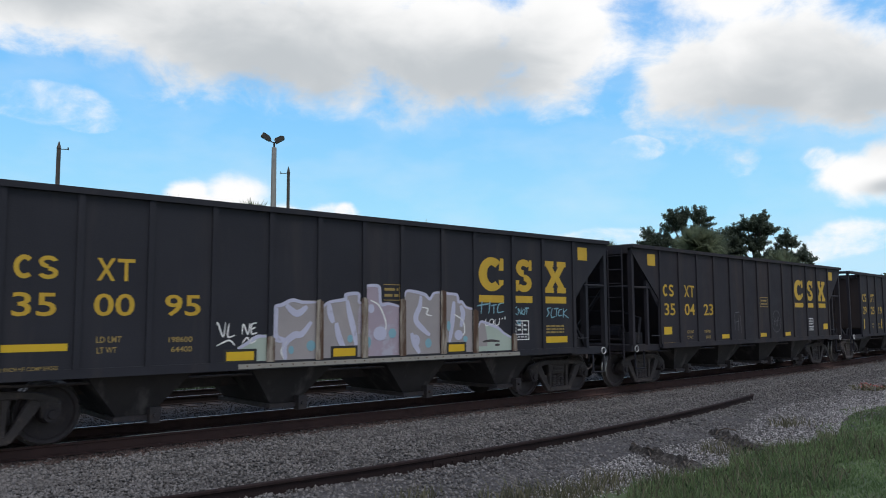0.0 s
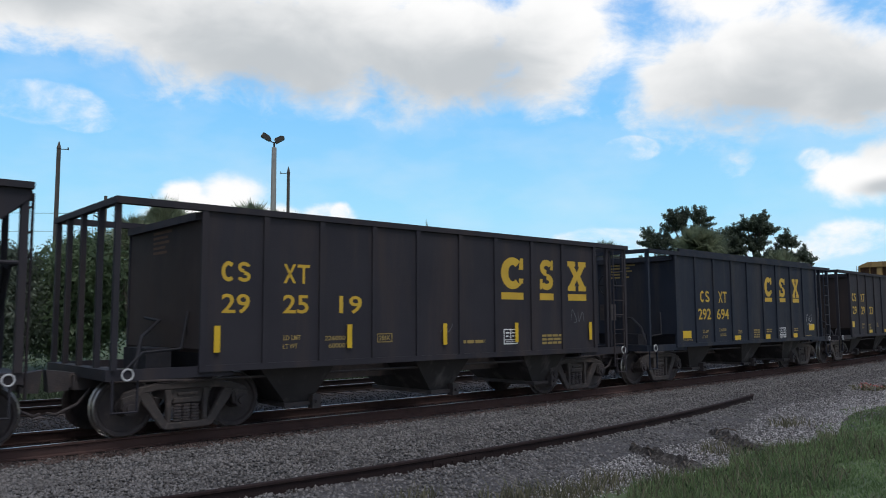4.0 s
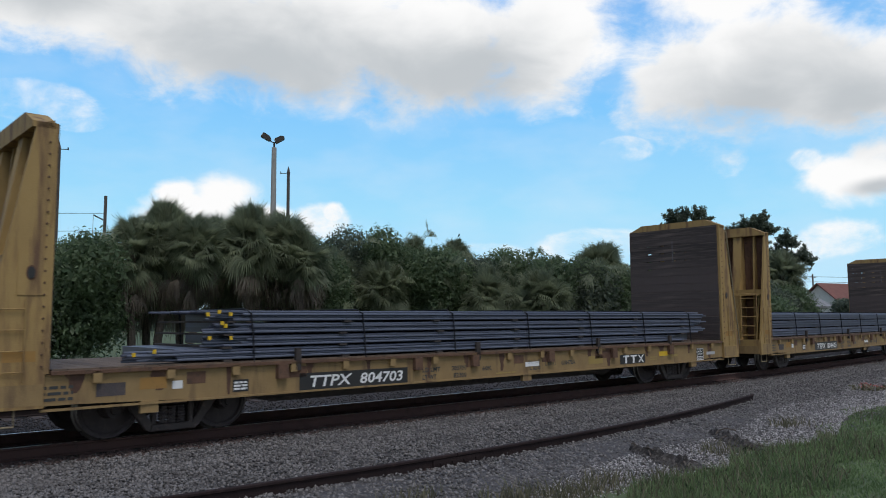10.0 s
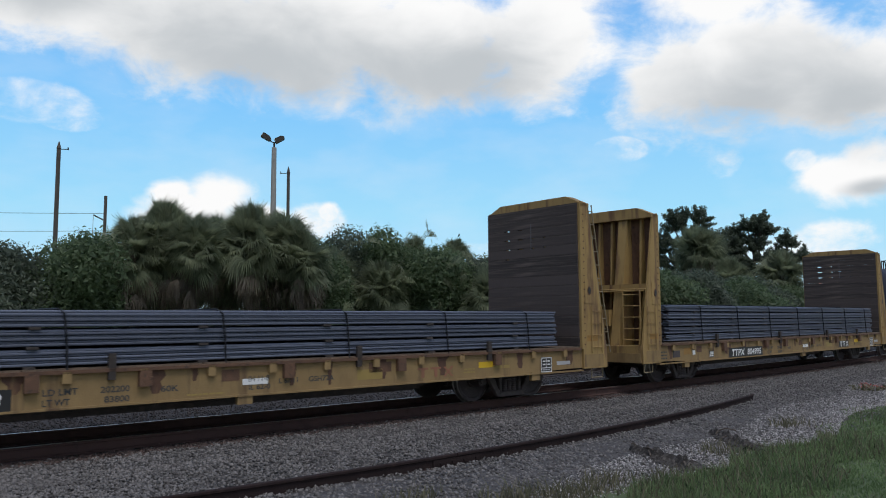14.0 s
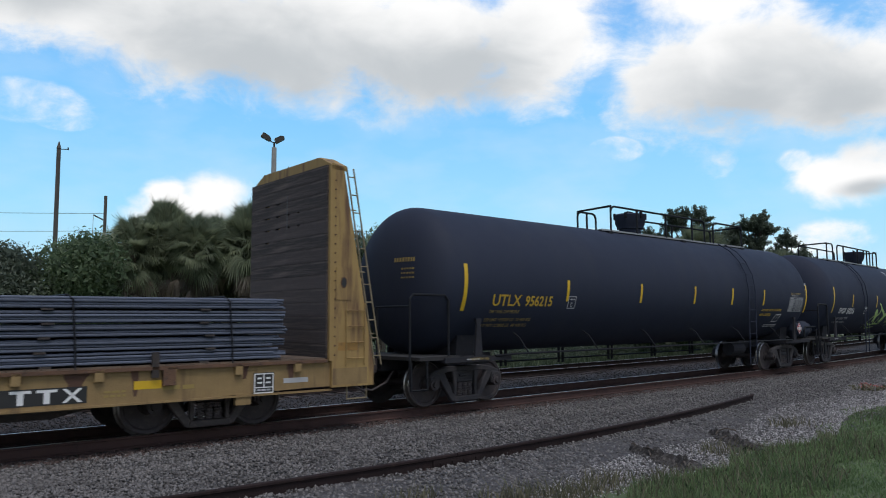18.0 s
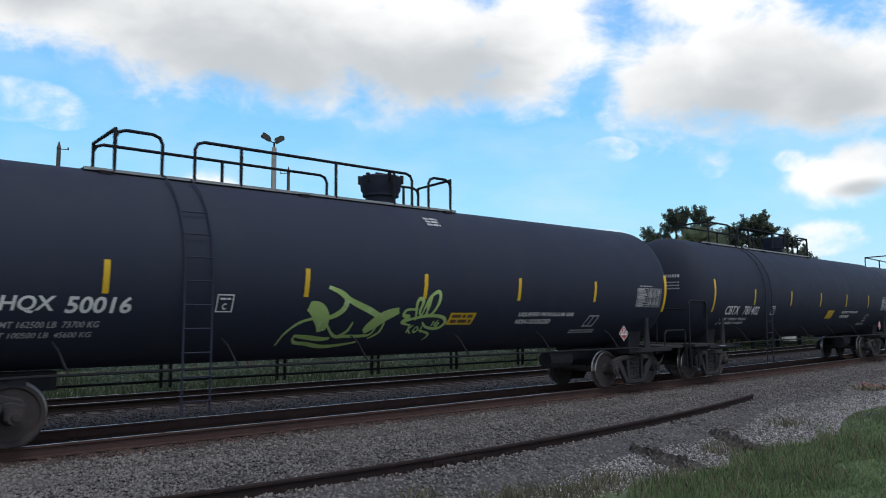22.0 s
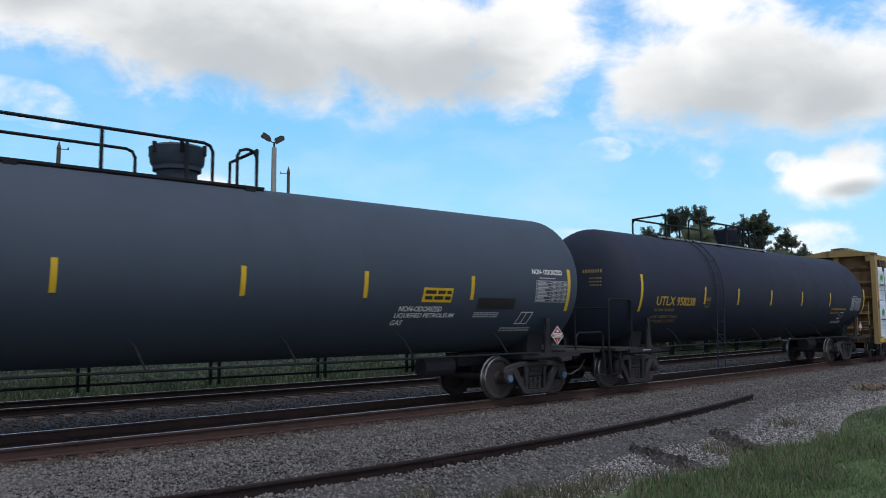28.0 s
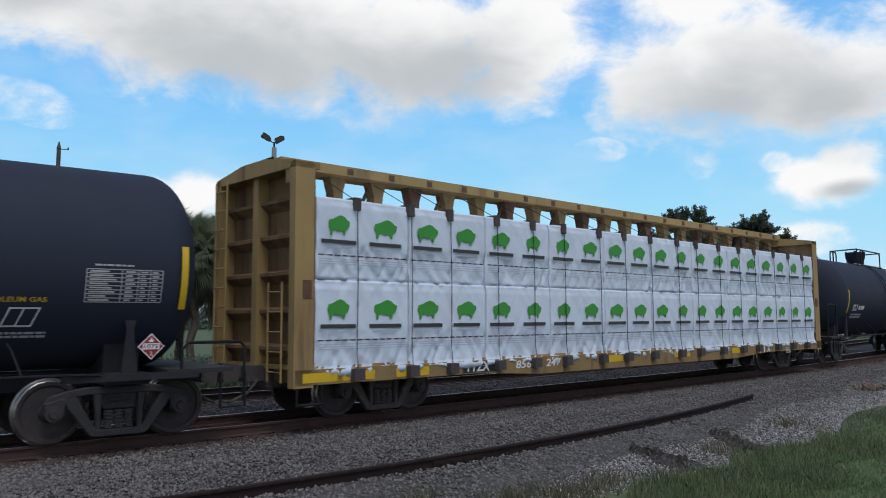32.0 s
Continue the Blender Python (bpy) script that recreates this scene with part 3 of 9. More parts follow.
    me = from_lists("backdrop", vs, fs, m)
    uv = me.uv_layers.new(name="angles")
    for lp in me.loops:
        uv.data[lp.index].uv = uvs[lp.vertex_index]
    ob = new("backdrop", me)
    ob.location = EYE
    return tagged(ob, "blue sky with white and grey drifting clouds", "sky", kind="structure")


SKY = build_sky()


# ---- ground ----
def land_z(x, y):
    """Height of the grassy ground, which rises a little beyond the gravel."""
    w = -(y - (0.0015 * min(abs(x), 60) ** 2 if abs(x) < 60 else 5.4 + 0.18 * (abs(x) - 60)))
    if w > 6.0 and abs(x) < 90 and y > -60:
        return -0.36 + 0.17 * min(1, (w - 6.0) / 1.6) + 0.06 * noise.noise((x * 0.35, y * 0.35, 0.3))
    return -0.36


def build_ground():
    rnd = random.Random(5)
    xs = sorted(set([-4000, -1500, -500, -200, -80, -40, -20] + [x * 1.0 for x in range(-10, 60)] + [70, 90, 130, 200, 400, 900, 2000, 4000]))
    ys = sorted(set([-4000, -1500, -400, -150, -60, -30, -20, -16] + [y * 0.5 for y in range(-28, 30)] + [18, 24, 30, 40, 60, 90, 140, 250, 600, 1500, 4000]))
    vs, fs = [], []
    for y in ys:
        for x in xs:
            vs.append((x, y, land_z(x, y)))
    n = len(xs)
    for j in range(len(ys) - 1):
        for i in range(n - 1):
            k = j * n + i
            fs.append((k, k + 1, k + n + 1, k + n))
    ob = new("ground", from_lists("ground", vs, fs, M["soil"]))
    ob.data.polygons.foreach_set("use_smooth", [True] * len(ob.data.polygons))
    tagged(ob, "rough grassy ground beside the railway line", "ground", kind="structure")
    # the bed under both tracks and the old siding
    prof = [(7.9, -0.42), (7.2, -0.27), (6.0, -0.24), (5.2, -0.235), (4.6, -0.235), (3.4, -0.225), (2.0, -0.20), (1.4, -0.19), (0.0, -0.19), (-1.4, -0.19), (-2.2, -0.21),
            (-3.4, -0.21), (-5.4, -0.2), (-6.9, -0.2), (-7.7, -0.26), (-8.5, -0.42)]
    vs, fs = [], []
    ss = list(range(-330, -40, 10)) + [x * 0.5 for x in range(-80, 141)] + list(range(80, 341, 10))
    for s in ss:
        for k, (w, z) in enumerate(prof):
            j = 0.25 * noise.noise((s * 0.6, w, 1.0)) if k in (0, 1) else 0
            vs.append(beside(s, w + j * 2, z + 0.02 * noise.noise((s * 0.9, w * 0.9, 2.0))))
    n = len(prof)
    for i in range(len(ss) - 1):
        for k in range(n - 1):
            a = i * n + k
            fs.append((a, a + n, a + n + 1, a + 1))
    bed = new("ballast_bed", from_lists("ballast_bed", vs, fs, M["bed"]))
    # the strip below both tracks takes the darker bed colour
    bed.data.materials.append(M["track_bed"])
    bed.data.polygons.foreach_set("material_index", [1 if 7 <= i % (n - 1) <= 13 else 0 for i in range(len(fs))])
    bed.data.polygons.foreach_set("use_smooth", [True] * len(bed.data.polygons))
    tagged(bed, "grey crushed stone bed under the tracks", "track bed", kind="structure")


def rocks(name, count, spot, size, material, label, seed):
    """Loose angular stones scattered on the bed, one mesh."""
    rng = np.random.default_rng(seed)
    base = np.array([(1, 0, 0), (-1, 0, 0), (0, 1, 0), (0, -1, 0), (0, 0, 1), (0, 0, -1)], float)
    tri = np.array([(0, 2, 4), (2, 1, 4), (1, 3, 4), (3, 0, 4), (2, 0, 5), (1, 2, 5), (3, 1, 5), (0, 3, 5)])
    P = np.array([spot(rng) for _ in range(count)])
    V = base[None] * rng.uniform(0.6, 1.25, (count, 6, 1)) + rng.normal(0, 0.16, (count, 6, 3))
    V *= (rng.uniform(*size, (count, 1, 1)) * np.array([1, 1, 0.75]))
    a, b = rng.uniform(0, 6.28, count), rng.normal(0, 0.5, count)
    ca, sa, cb, sb = np.cos(a)[:, None], np.sin(a)[:, None], np.cos(b)[:, None], np.sin(b)[:, None]
    X, Y, Z = V[..., 0], V[..., 1], V[..., 2]
    X, Z = X * cb + Z * sb, -X * sb + Z * cb
    X, Y = X * ca - Y * sa, X * sa + Y * ca
    V = np.stack([X, Y, Z], -1) + P[:, None]
    F = (tri[None] + 6 * np.arange(count)[:, None, None]).reshape(-1, 3)
    me = bpy.data.meshes.new(name)
    me.vertices.add(count * 6)
    me.vertices.foreach_set("co", V.ravel())
    me.loops.add(len(F) * 3)
    me.loops.foreach_set("vertex_index", F.ravel().astype(np.int32))
    me.polygons.add(len(F))
    me.polygons.foreach_set("loop_start", np.arange(0, len(F) * 3, 3, dtype=np.int32))
    me.update(calc_edges=True)
    me.validate()
    me.materials.append(material)
    return tagged(new(name, me), label, "gravel", kind="stuff")


def spot_shoulder(rng):
    s = 1.0 + 44 * rng.random() ** 1.9
    w = rng.uniform(0.9, 7.3)
    if w < 1.3 and rng.random() < 0.9:
        w += 1.5
    p = beside(s, w)
    z = np.interp(w, (0.8, 2.0, 4.6, 7.3), (-0.185, -0.19, -0.225, -0.265))
    return (p.x, p.y, z + rng.uniform(-0.02, 0.012))


def spot_between(rng):
    s = 2.0 + 46 * rng.random() ** 1.6
    w = rng.choice([rng.uniform(-4.6, -1.25), rng.uniform(-6.0, -4.75)])
    p = beside(s, w)
    return (p.x, p.y, -0.195 + rng.uniform(-0.02, 0.01))


def spot_oily(rng):
    s = 1.0 + 46 * rng.random() ** 1.6
    w = rng.uniform(-1.25, 1.3) if rng.random() < 0.55 else 0.86 + 0.42 * rng.random() + 0.3 * rng.random() ** 3
    p = beside(s, w)
    return (p.x, p.y, -0.19 + rng.uniform(-0.02, 0.012))


def spot_near(rng):
    x = -8 + 12.5 * rng.random()
    return (x, edge_y(x) + 0.4 - 7 * rng.random(), -0.24)


def spot_far(rng):
    p = beside(2.0 + 70 * rng.random() ** 1.5, -8.0 - 9 * rng.random() ** 1.3)
    return (p.x, p.y, -0.38)


GRASS_A, GRASS_B = -9.5, 0.212


def edge_y(x):
    return GRASS_A + GRASS_B * x + 0.22 * math.sin(x * 0.8 + 1.0)


def spot_pale(rng):
    x = 3.5 + 26 * rng.random() ** 1.5
    e = edge_y(x)
    y = e - 0.25 + (1.75 - 0.01 * x) * rng.random() ** 1.7
    return (x, y, -0.232 + rng.uniform(-0.02, 0.02))


# ---- tracks ----
RAIL = [(-0.07, -0.175), (0.07, -0.175), (0.07, -0.163), (0.012, -0.145), (0.010, -0.045), (0.036, -0.033), (0.036, -0.008), (0.028, 0.0),
        (-0.028, 0.0), (-0.036, -0.008), (-0.036, -0.033), (-0.010, -0.045), (-0.012, -0.145), (-0.07, -0.163)]


def rail_mesh(stations, at, material=("rail_side", "rail_head")):
    """A rail drawn along stations; at(s, w, z) gives the point."""
    vs, fs, mi = [], [], []
    n = len(RAIL)
    for s in stations:
        vs += [at(s, w, z) for w, z in RAIL]
    for i in range(len(stations) - 1):
        for k in range(n):
            a, b = i * n + k, i * n + (k + 1) % n
            fs.append((a, a + n, b + n, b))
            mi.append(1 if k == 7 else 0)
    fs += [tuple(range(n)), tuple(range((len(stations) - 1) * n, len(stations) * n))[::-1]]
    mi += [0, 0]
    me = from_lists("rail", vs, fs, M[material[0]])
    me.materials.append(M[material[1]])
    me.polygons.foreach_set("material_index", mi)
    return me


def build_track(mid, label, ties, shine, web="rail_side"):
    root = tagged(new("railway_track"), label, "railway track", kind="structure")
    st = list(range(-330, -60, 15)) + list(range(-60, 61, 2)) + list(range(65, 341, 15))
    for off in (-0.7535, 0.7535):
        ob = part("rail", rail_mesh(st, lambda s, w, z: beside(s, mid + off + w, z), (web, shine)), None, root, "rust-brown steel rail with a polished head")
    bm = soften(box(B(), -0.11, 0.11, -1.28, 1.28, -0.33, -0.182), 0.012)
    tie = mesh_of("tie", bm, M["tie"])
    plate = mesh_of("tie_plate", box(B(), -0.09, 0.09, -0.19, 0.19, -0.182, -0.172), M["rail_side"])
    rnd = random.Random(3)
    for i in range(*ties):
        s = i * 0.535
        x, y, a = along(s)
        p = beside(s, mid)
        ob = part("tie", tie, None, root, place=pose(p.x, p.y, rnd.uniform(-0.012, 0.006), 0, 0, math.degrees(a) + rnd.uniform(-1.2, 1.2)))
        if abs(mid) < 1:
            for off in (-0.7535, 0.7535):
                q = beside(s, mid + off)
                part("tie_plate", plate, None, root, place=pose(q.x, q.y, 0, 0, 0, math.degrees(a)))
    return root


# ---- plants ----
def leaf_cloud(n, blobs, size, seed, shell=0.5):
    """Leaves as small bent quads on and in overlapping ellipsoids; returns vertices and faces."""
    rng = np.random.default_rng(seed)
    wt = np.array([b[3] * b[4] for b in blobs])
    pick = rng.choice(len(blobs), n, p=wt / wt.sum())
    C = np.array([b[:3] for b in blobs])[pick]
    R = np.array([(b[3], b[3], b[4]) for b in blobs])[pick]
    d = rng.normal(size=(n, 3))
    d /= np.linalg.norm(d, axis=1)[:, None]
    rad = shell + (1.06 - shell) * rng.random(n) ** 0.6
    rad *= 1 + 0.10 * np.sin(d[:, 0] * 9 + C[:, 0]) * np.cos(d[:, 2] * 8 + C[:, 1])
    P = C + R * d * rad[:, None]
    nrm = d * 0.7 + rng.normal(size=(n, 3)) * 0.6 + np.array([0, 0, 0.3])
    nrm /= np.linalg.norm(nrm, axis=1)[:, None]
    u = np.cross(nrm, rng.normal(size=(n, 3)))
    u /= np.linalg.norm(u, axis=1)[:, None]
    w = np.cross(nrm, u)
    s = rng.uniform(*size, n)[:, None]
    q = np.stack([P - u * s, P - w * s * 0.45, P + u * s + nrm * -0.25 * s, P + w * s * 0.45], 1).reshape(-1, 3)
    f = np.arange(4 * n).reshape(-1, 4)
    return q, f


def mesh_np(name, V, F, material):
    me = bpy.data.meshes.new(name)
    k = F.shape[1]
    me.vertices.add(len(V))
    me.vertices.foreach_set("co", np.ascontiguousarray(V, dtype=np.float32).ravel())
    me.loops.add(F.size)
    me.loops.foreach_set("vertex_index", F.ravel().astype(np.int32))
    me.polygons.add(len(F))
    me.polygons.foreach_set("loop_start", np.arange(0, F.size, k, dtype=np.int32))
    me.update(calc_edges=True)
    me.materials.append(material)
    return me


def fan_fronds(n, seed, length=1.0, el=(-60, 85), leaflets=15, petiole=(0.5, 1.2), droop=0.5, width=0.05, spread=105):
    """Palm fans round a crown at the origin; returns vertices and triangles."""
    rng = np.random.default_rng(seed)
    V, F = [], []
    for _ in range(n):
        az = rng.uniform(0, 2 * math.pi)
        e = radians(rng.uniform(*el))
        d = np.array([math.cos(az) * math.cos(e), math.sin(az) * math.cos(e), math.sin(e)])
        side = np.cross(d, (0, 0, 1.0)) + rng.normal(0, 0.15, 3)
        side /= np.linalg.norm(side)
        up = np.cross(side, d)
        tw = rng.normal(0, 0.8)
        side, up = side * math.cos(tw) + up * math.sin(tw), up * math.cos(tw) - side * math.sin(tw)
        base = d * rng.uniform(*petiole)
        k = len(V)
        V += [d * 0.1 - side * 0.02, d * 0.1 + side * 0.02, base]
        F.append((k, k + 1, k + 2))
        L = length * rng.uniform(0.75, 1.2)
        for j in range(leaflets):
            a = radians(-spread + 2 * spread * (j + 0.5) / leaflets)
            r = d * math.cos(a) + side * math.sin(a)
            l = L * (0.75 + 0.25 * math.cos(a)) * rng.uniform(0.85, 1.1)
            t = np.cross(r, up)
            mid = base + r * l * 0.55 + up * 0.06 * l
            tip = base + r * l * 0.92 - np.array([0, 0, droop * l * rng.uniform(0.3, 1.0)])
            k = len(V)
            V += [base - t * width * 0.4, base + t * width * 0.4, mid + t * width, mid - t * width, tip]
            F += [(k, k + 1, k + 2), (k, k + 2, k + 3), (k + 3, k + 2, k + 4)]
    return np.array(V), np.array(F)


def polar(az, d, z=0.0):
    return Vector((EYE[0] + d * math.sin(radians(az)), EYE[1] + d * math.cos(radians(az)), z))


GROUND = -0.36


def trunk_bm(h, r0, r1, seed, limbs=()):
    rnd = random.Random(seed)
    bm = B()
    p, r = Vector((0, 0, 0)), r0
    k = 5
    for i in range(k):
        q = Vector((rnd.uniform(-0.12, 0.12), rnd.uniform(-0.12, 0.12), h * (i + 1) / k))
        r2 = r0 + (r1 - r0) * (i + 1) / k
        rod(bm, p, q, r, 8, r2)
        p, r = q, r2
    for a, b, rr in limbs:
        rod(bm, a, b, rr, 6, rr * 0.35)
    return bm


def palm_kinds():
    kinds = []
    for s in range(3):
        V, F = fan_fronds(95, 20 + s, 0.95, (-66, 15), 22, (0.45, 1.2), 0.45, 0.028, 88)
        V2, F2 = fan_fronds(80, 30 + s, 1.0, (5, 88), 24, (0.45, 1.15), 0.14, 0.026, 80)
        live = mesh_np("crown", np.concatenate([V, V2]), np.concatenate([F, F2 + len(V)]), M["frond"])
        V, F = fan_fronds(46, 40 + s, 0.8, (-86, -46), 12, (0.6, 1.9), 0.9, 0.018, 48)
        dead = mesh_np("dead_fronds", V, F, M["dead_frond"])
        kinds.append((live, dead))
    return kinds


def build_palm(kinds, i, az, d, top, scale=1.0, skirt=True):
    live, dead = kinds[i % 3]
    p = polar(az, d)
    root = new("palm_tree")
    root.matrix_basis = pose(p.x, p.y, GROUND, 0, 0, 67 * i)
    tagged(root, "bushy fan palm with drooping green fronds" + (" and a brown dead skirt" if skirt else ""), "palm tree", "palms behind the tracks")
    h = top - 1.75 * scale - GROUND
    part("trunk", trunk_bm(h, 0.2, 0.16, i), M["bark"], root, smooth=True)
    for name, me in (("crown", live), ("dead_fronds", dead)):
        if name == "dead_fronds" and not skirt:
            continue
        ob = part(name, me, None, root, "dry brown hanging fronds" if name == "dead_fronds" else "")
        ob.matrix_basis = Matrix.LocRotScale((0, 0, h), None, (scale, scale, scale))
    return root


def build_bush(name, az, d, wide, top, seed, mat, leaves=5200, size=(0.10, 0.2), label="", fans=0, category="shrub"):
    """A broad dense shrub or small tree, wide metres across and up to the height top."""
    rnd = random.Random(seed)
    p = polar(az, d)
    root = new(name)
    root.matrix_basis = pose(p.x, p.y, GROUND, 0, 0, rnd.uniform(0, 360))
    tagged(root, label, category, "thicket behind the tracks")
    h = top - GROUND
    blobs = []
    for k in range(9):
        a = rnd.uniform(0, 6.28)
        q = rnd.uniform(0, 0.62) * wide / 2
        zz = rnd.uniform(0.3, 0.78) * h
        blobs.append((q * math.cos(a), q * math.sin(a), zz, wide * rnd.uniform(0.2, 0.3), min(h - zz, h * rnd.uniform(0.2, 0.3))))
    blobs.append((0, 0, h * 0.42, wide * 0.42, h * 0.42))
    blobs.append((rnd.uniform(-0.15, 0.15) * wide, 0, h * 0.8, wide * 0.22, h * 0.2))
    limbs = [((0, 0, h * 0.25), (b[0] * 0.8, b[1] * 0.8, b[2]), 0.07) for b in blobs[:7]]
    part("trunk", trunk_bm(h * 0.5, 0.16, 0.09, seed, limbs), M["bark"], root)
    V, F = leaf_cloud(leaves, blobs, size, seed, 0.55)
    V2, F2 = leaf_cloud(leaves // 3, [(x, y, z, a * 0.86, b * 0.86) for x, y, z, a, b in blobs], (size[1] * 1.3, size[1] * 2.2), seed + 1, 0.25)
    part("crown", mesh_np("crown", np.concatenate([V, V2]), np.concatenate([F, F2 + len(V)]), mat), None, root)
    if fans:
        V, F = fan_fronds(fans * 2, seed + 7, 0.95, (-20, 85), 18, (0.2, 0.7), 0.6, 0.024)
        rng = np.random.default_rng(seed)
        fans = fans * 2
        per = len(V) // fans
        off = np.repeat(np.stack([rng.uniform(-0.5, 0.5, fans) * wide, rng.uniform(-0.5, 0.5, fans) * wide, rng.uniform(0.12, 0.88, fans) * h], 1), per, axis=0)
        part("fronds", mesh_np("fronds", V + off, F, M["frond"]), None, root, "fan-shaped palm fronds")
    return root


def build_tall_tree(az, d, lobes, seed, leaves, label="dark broad-leaved tree with an open ragged crown"):
    """A trunk that forks to leafy lobes: each lobe is (side, height, half width, half height), with clumps and gaps."""
    rnd = random.Random(seed)
    p = polar(az, d)
    root = new("tree")
    root.matrix_basis = pose(p.x, p.y, GROUND, 0, 0, -az)
    tagged(root, label, "tree")
    blobs, limbs = [], []
    for sx, z, rx, rz in lobes:
        z -= GROUND + 0.4
        depth = rnd.uniform(-0.8, 0.8)
        limbs.append(((0, 0, max(1.0, z - 2.2 - abs(sx) * 0.5)), (sx, depth, z), 0.10))
        for k in range(int(12 + 16 * rx * rz)):
            a, e = rnd.uniform(0, 6.28), rnd.uniform(-0.8, 1.0)
            q = math.sqrt(max(0.0, 1 - e * e)) * rnd.random() ** 0.5
            c = Vector((sx + 1.15 * rx * q * math.cos(a), depth + 1.15 * rx * q * math.sin(a), z + rz * e * 0.9))
            way = Vector((math.cos(a) * q + 0.25 * (1 if sx > 0 else -1), math.sin(a) * q, 0.35 + 0.5 * e)).normalized()
            size = rnd.uniform(0.20, 0.46)
            for j in range(3):
                o = c + way * j * 0.9 * size
                blobs.append((o.x, o.y, o.z, size * (1 - 0.22 * j), size * (0.8 - 0.16 * j)))
    top = max(z for _, z, _, _ in lobes)
    part("trunk", trunk_bm(top * 0.75, 0.3, 0.1, seed, limbs), M["bark"], root)
    V, F = leaf_cloud(leaves, blobs, (0.06, 0.13), seed, 0.1)
    part("crown", mesh_np("crown", V, F, M["leaf_dark"]), None, root)
    return root


def build_plants():
    kinds = palm_kinds()
    for i, (az, d, top, sc) in enumerate(((17.5, 37, 6.4, 1.0), (19.4, 38, 7.35, 1.15), (21.6, 37, 6.6, 1.0), (23.2, 40, 6.9, 1.0), (25.6, 38, 7.3, 1.2), (27.9, 39, 7.1, 1.1),
                                           (29.2, 38, 6.2, 0.95), (18.4, 39, 5.6, 1.1), (20.6, 40, 5.9, 1.1), (24.2, 40, 5.8, 1.1), (27.0, 40, 5.7, 1.1))):
        build_palm(kinds, i, az, d, top, sc)
    for i, (az, d, top, sc) in enumerate(((37.6, 46, 6.7, 0.9), (51.4, 47, 6.4, 1.0), (40.4, 47, 6.6, 0.8), (31.4, 43, 5.6, 1.0), (35.2, 42, 5.0, 1.0), (47.0, 42, 4.4, 1.0), (43.2, 42, 4.6, 1.0))):
        build_palm(kinds, i + 13, az, d, top, sc, False)
    lab = "dense green thicket of broad leaves"
    for i, (az, d, w, top, fans) in enumerate(((9.0, 36, 6.5, 5.1, 0), (13.6, 37, 6.5, 5.6, 0), (30.5, 41, 4.5, 5.9, 14), (33.2, 45, 6.5, 7.3, 8), (36.0, 45, 6.0, 7.1, 10), (39.0, 44, 5.5, 5.9, 26),
                                                (42.0, 45, 5.5, 5.4, 22), (44.9, 46, 6.0, 6.1, 18), (47.8, 45, 5.5, 5.3, 26), (50.2, 45, 5.5, 5.2, 24), (52.8, 46, 5.5, 4.9, 18), (55.2, 48, 6.0, 4.8, 10),
                                                (58.0, 52, 6.5, 4.9, 0), (61.0, 56, 7.0, 4.6, 0), (63.6, 66, 7.0, 4.6, 0))):
        build_bush("thicket_shrub", az, d, w, top, 100 + i, M["leaf" if i % 3 else "leaf_dark"], 22000, (0.05, 0.105), lab + (" with fan palm fronds" if fans else ""), fans)
    for i, (az, d, top) in enumerate(((40.9, 52, 7.4), (48.2, 54, 6.2))):
        build_bush("vine_covered_snag", az, d, 1.0, top, 300 + i, M["leaf_dark"], 2600, (0.08, 0.16), "narrow vine-covered dead trunk", 0, "dead tree")
    build_tall_tree(57.4, 72, ((-2.9, 9.2, 1.0, 0.8), (-1.1, 10.6, 0.8, 0.8), (-0.2, 11.0, 0.7, 0.75), (1.35, 10.8, 0.65, 0.85), (-1.8, 8.7, 1.1, 0.9), (0.5, 9.0, 1.4, 1.2), (2.2, 9.2, 0.8, 0.8),
                               (-0.7, 6.6, 1.9, 1.4), (1.7, 6.4, 1.6, 1.3), (-2.6, 6.6, 1.3, 1.1), (0.2, 4.2, 2.6, 1.6), (2.9, 8.0, 1.1, 1.0), (0.4, 7.6, 1.4, 1.0)), 11, 64000)
    build_tall_tree(61.9, 74, ((-1.75, 9.75, 0.45, 0.5), (-1.2, 9.2, 0.6, 0.5), (-0.45, 10.2, 0.5, 0.5), (0.3, 10.1, 0.5, 0.5), (0.95, 10.6, 0.45, 0.55), (1.3, 9.9, 0.3, 0.4), (0.3, 9.1, 0.9, 0.7), (-1.5, 8.4, 0.9, 0.7), (0.0, 7.6, 1.3, 0.9), (-1.4, 7.0, 1.2, 1.0), (0.0, 6.0, 1.8, 1.2), (0.2, 4.0, 2.2, 1.5)), 12, 52000)
    build_tall_tree(64.1, 75, ((-0.1, 9.0, 0.5, 0.45), (0.3, 8.5, 0.45, 0.3), (0.9, 7.7, 0.45, 0.35), (1.4, 7.1, 0.35, 0.3), (-1.0, 7.5, 0.5, 0.4), (-0.6, 6.0, 0.9, 0.8), (-0.5, 4.2, 1.4, 1.2), (-0.1, 7.7, 0.7, 0.5), (0.3, 6.6, 0.8, 0.6)), 13, 20000)
    build_tall_tree(59.9, 77, ((-0.3, 8.4, 1.2, 0.9), (0.2, 6.4, 1.7, 1.3), (-1.0, 8.6, 0.9, 0.8), (1.0, 8.2, 1.0, 0.8)), 16, 22000)
    for i, (az, d, top, sc) in enumerate(((58.3, 66, 9.3, 1.25), (63.6, 66, 7.0, 1.15), (60.2, 64, 6.4, 1.1))):
        build_palm(kinds, i + 20, az, d, top, sc, i < 2)
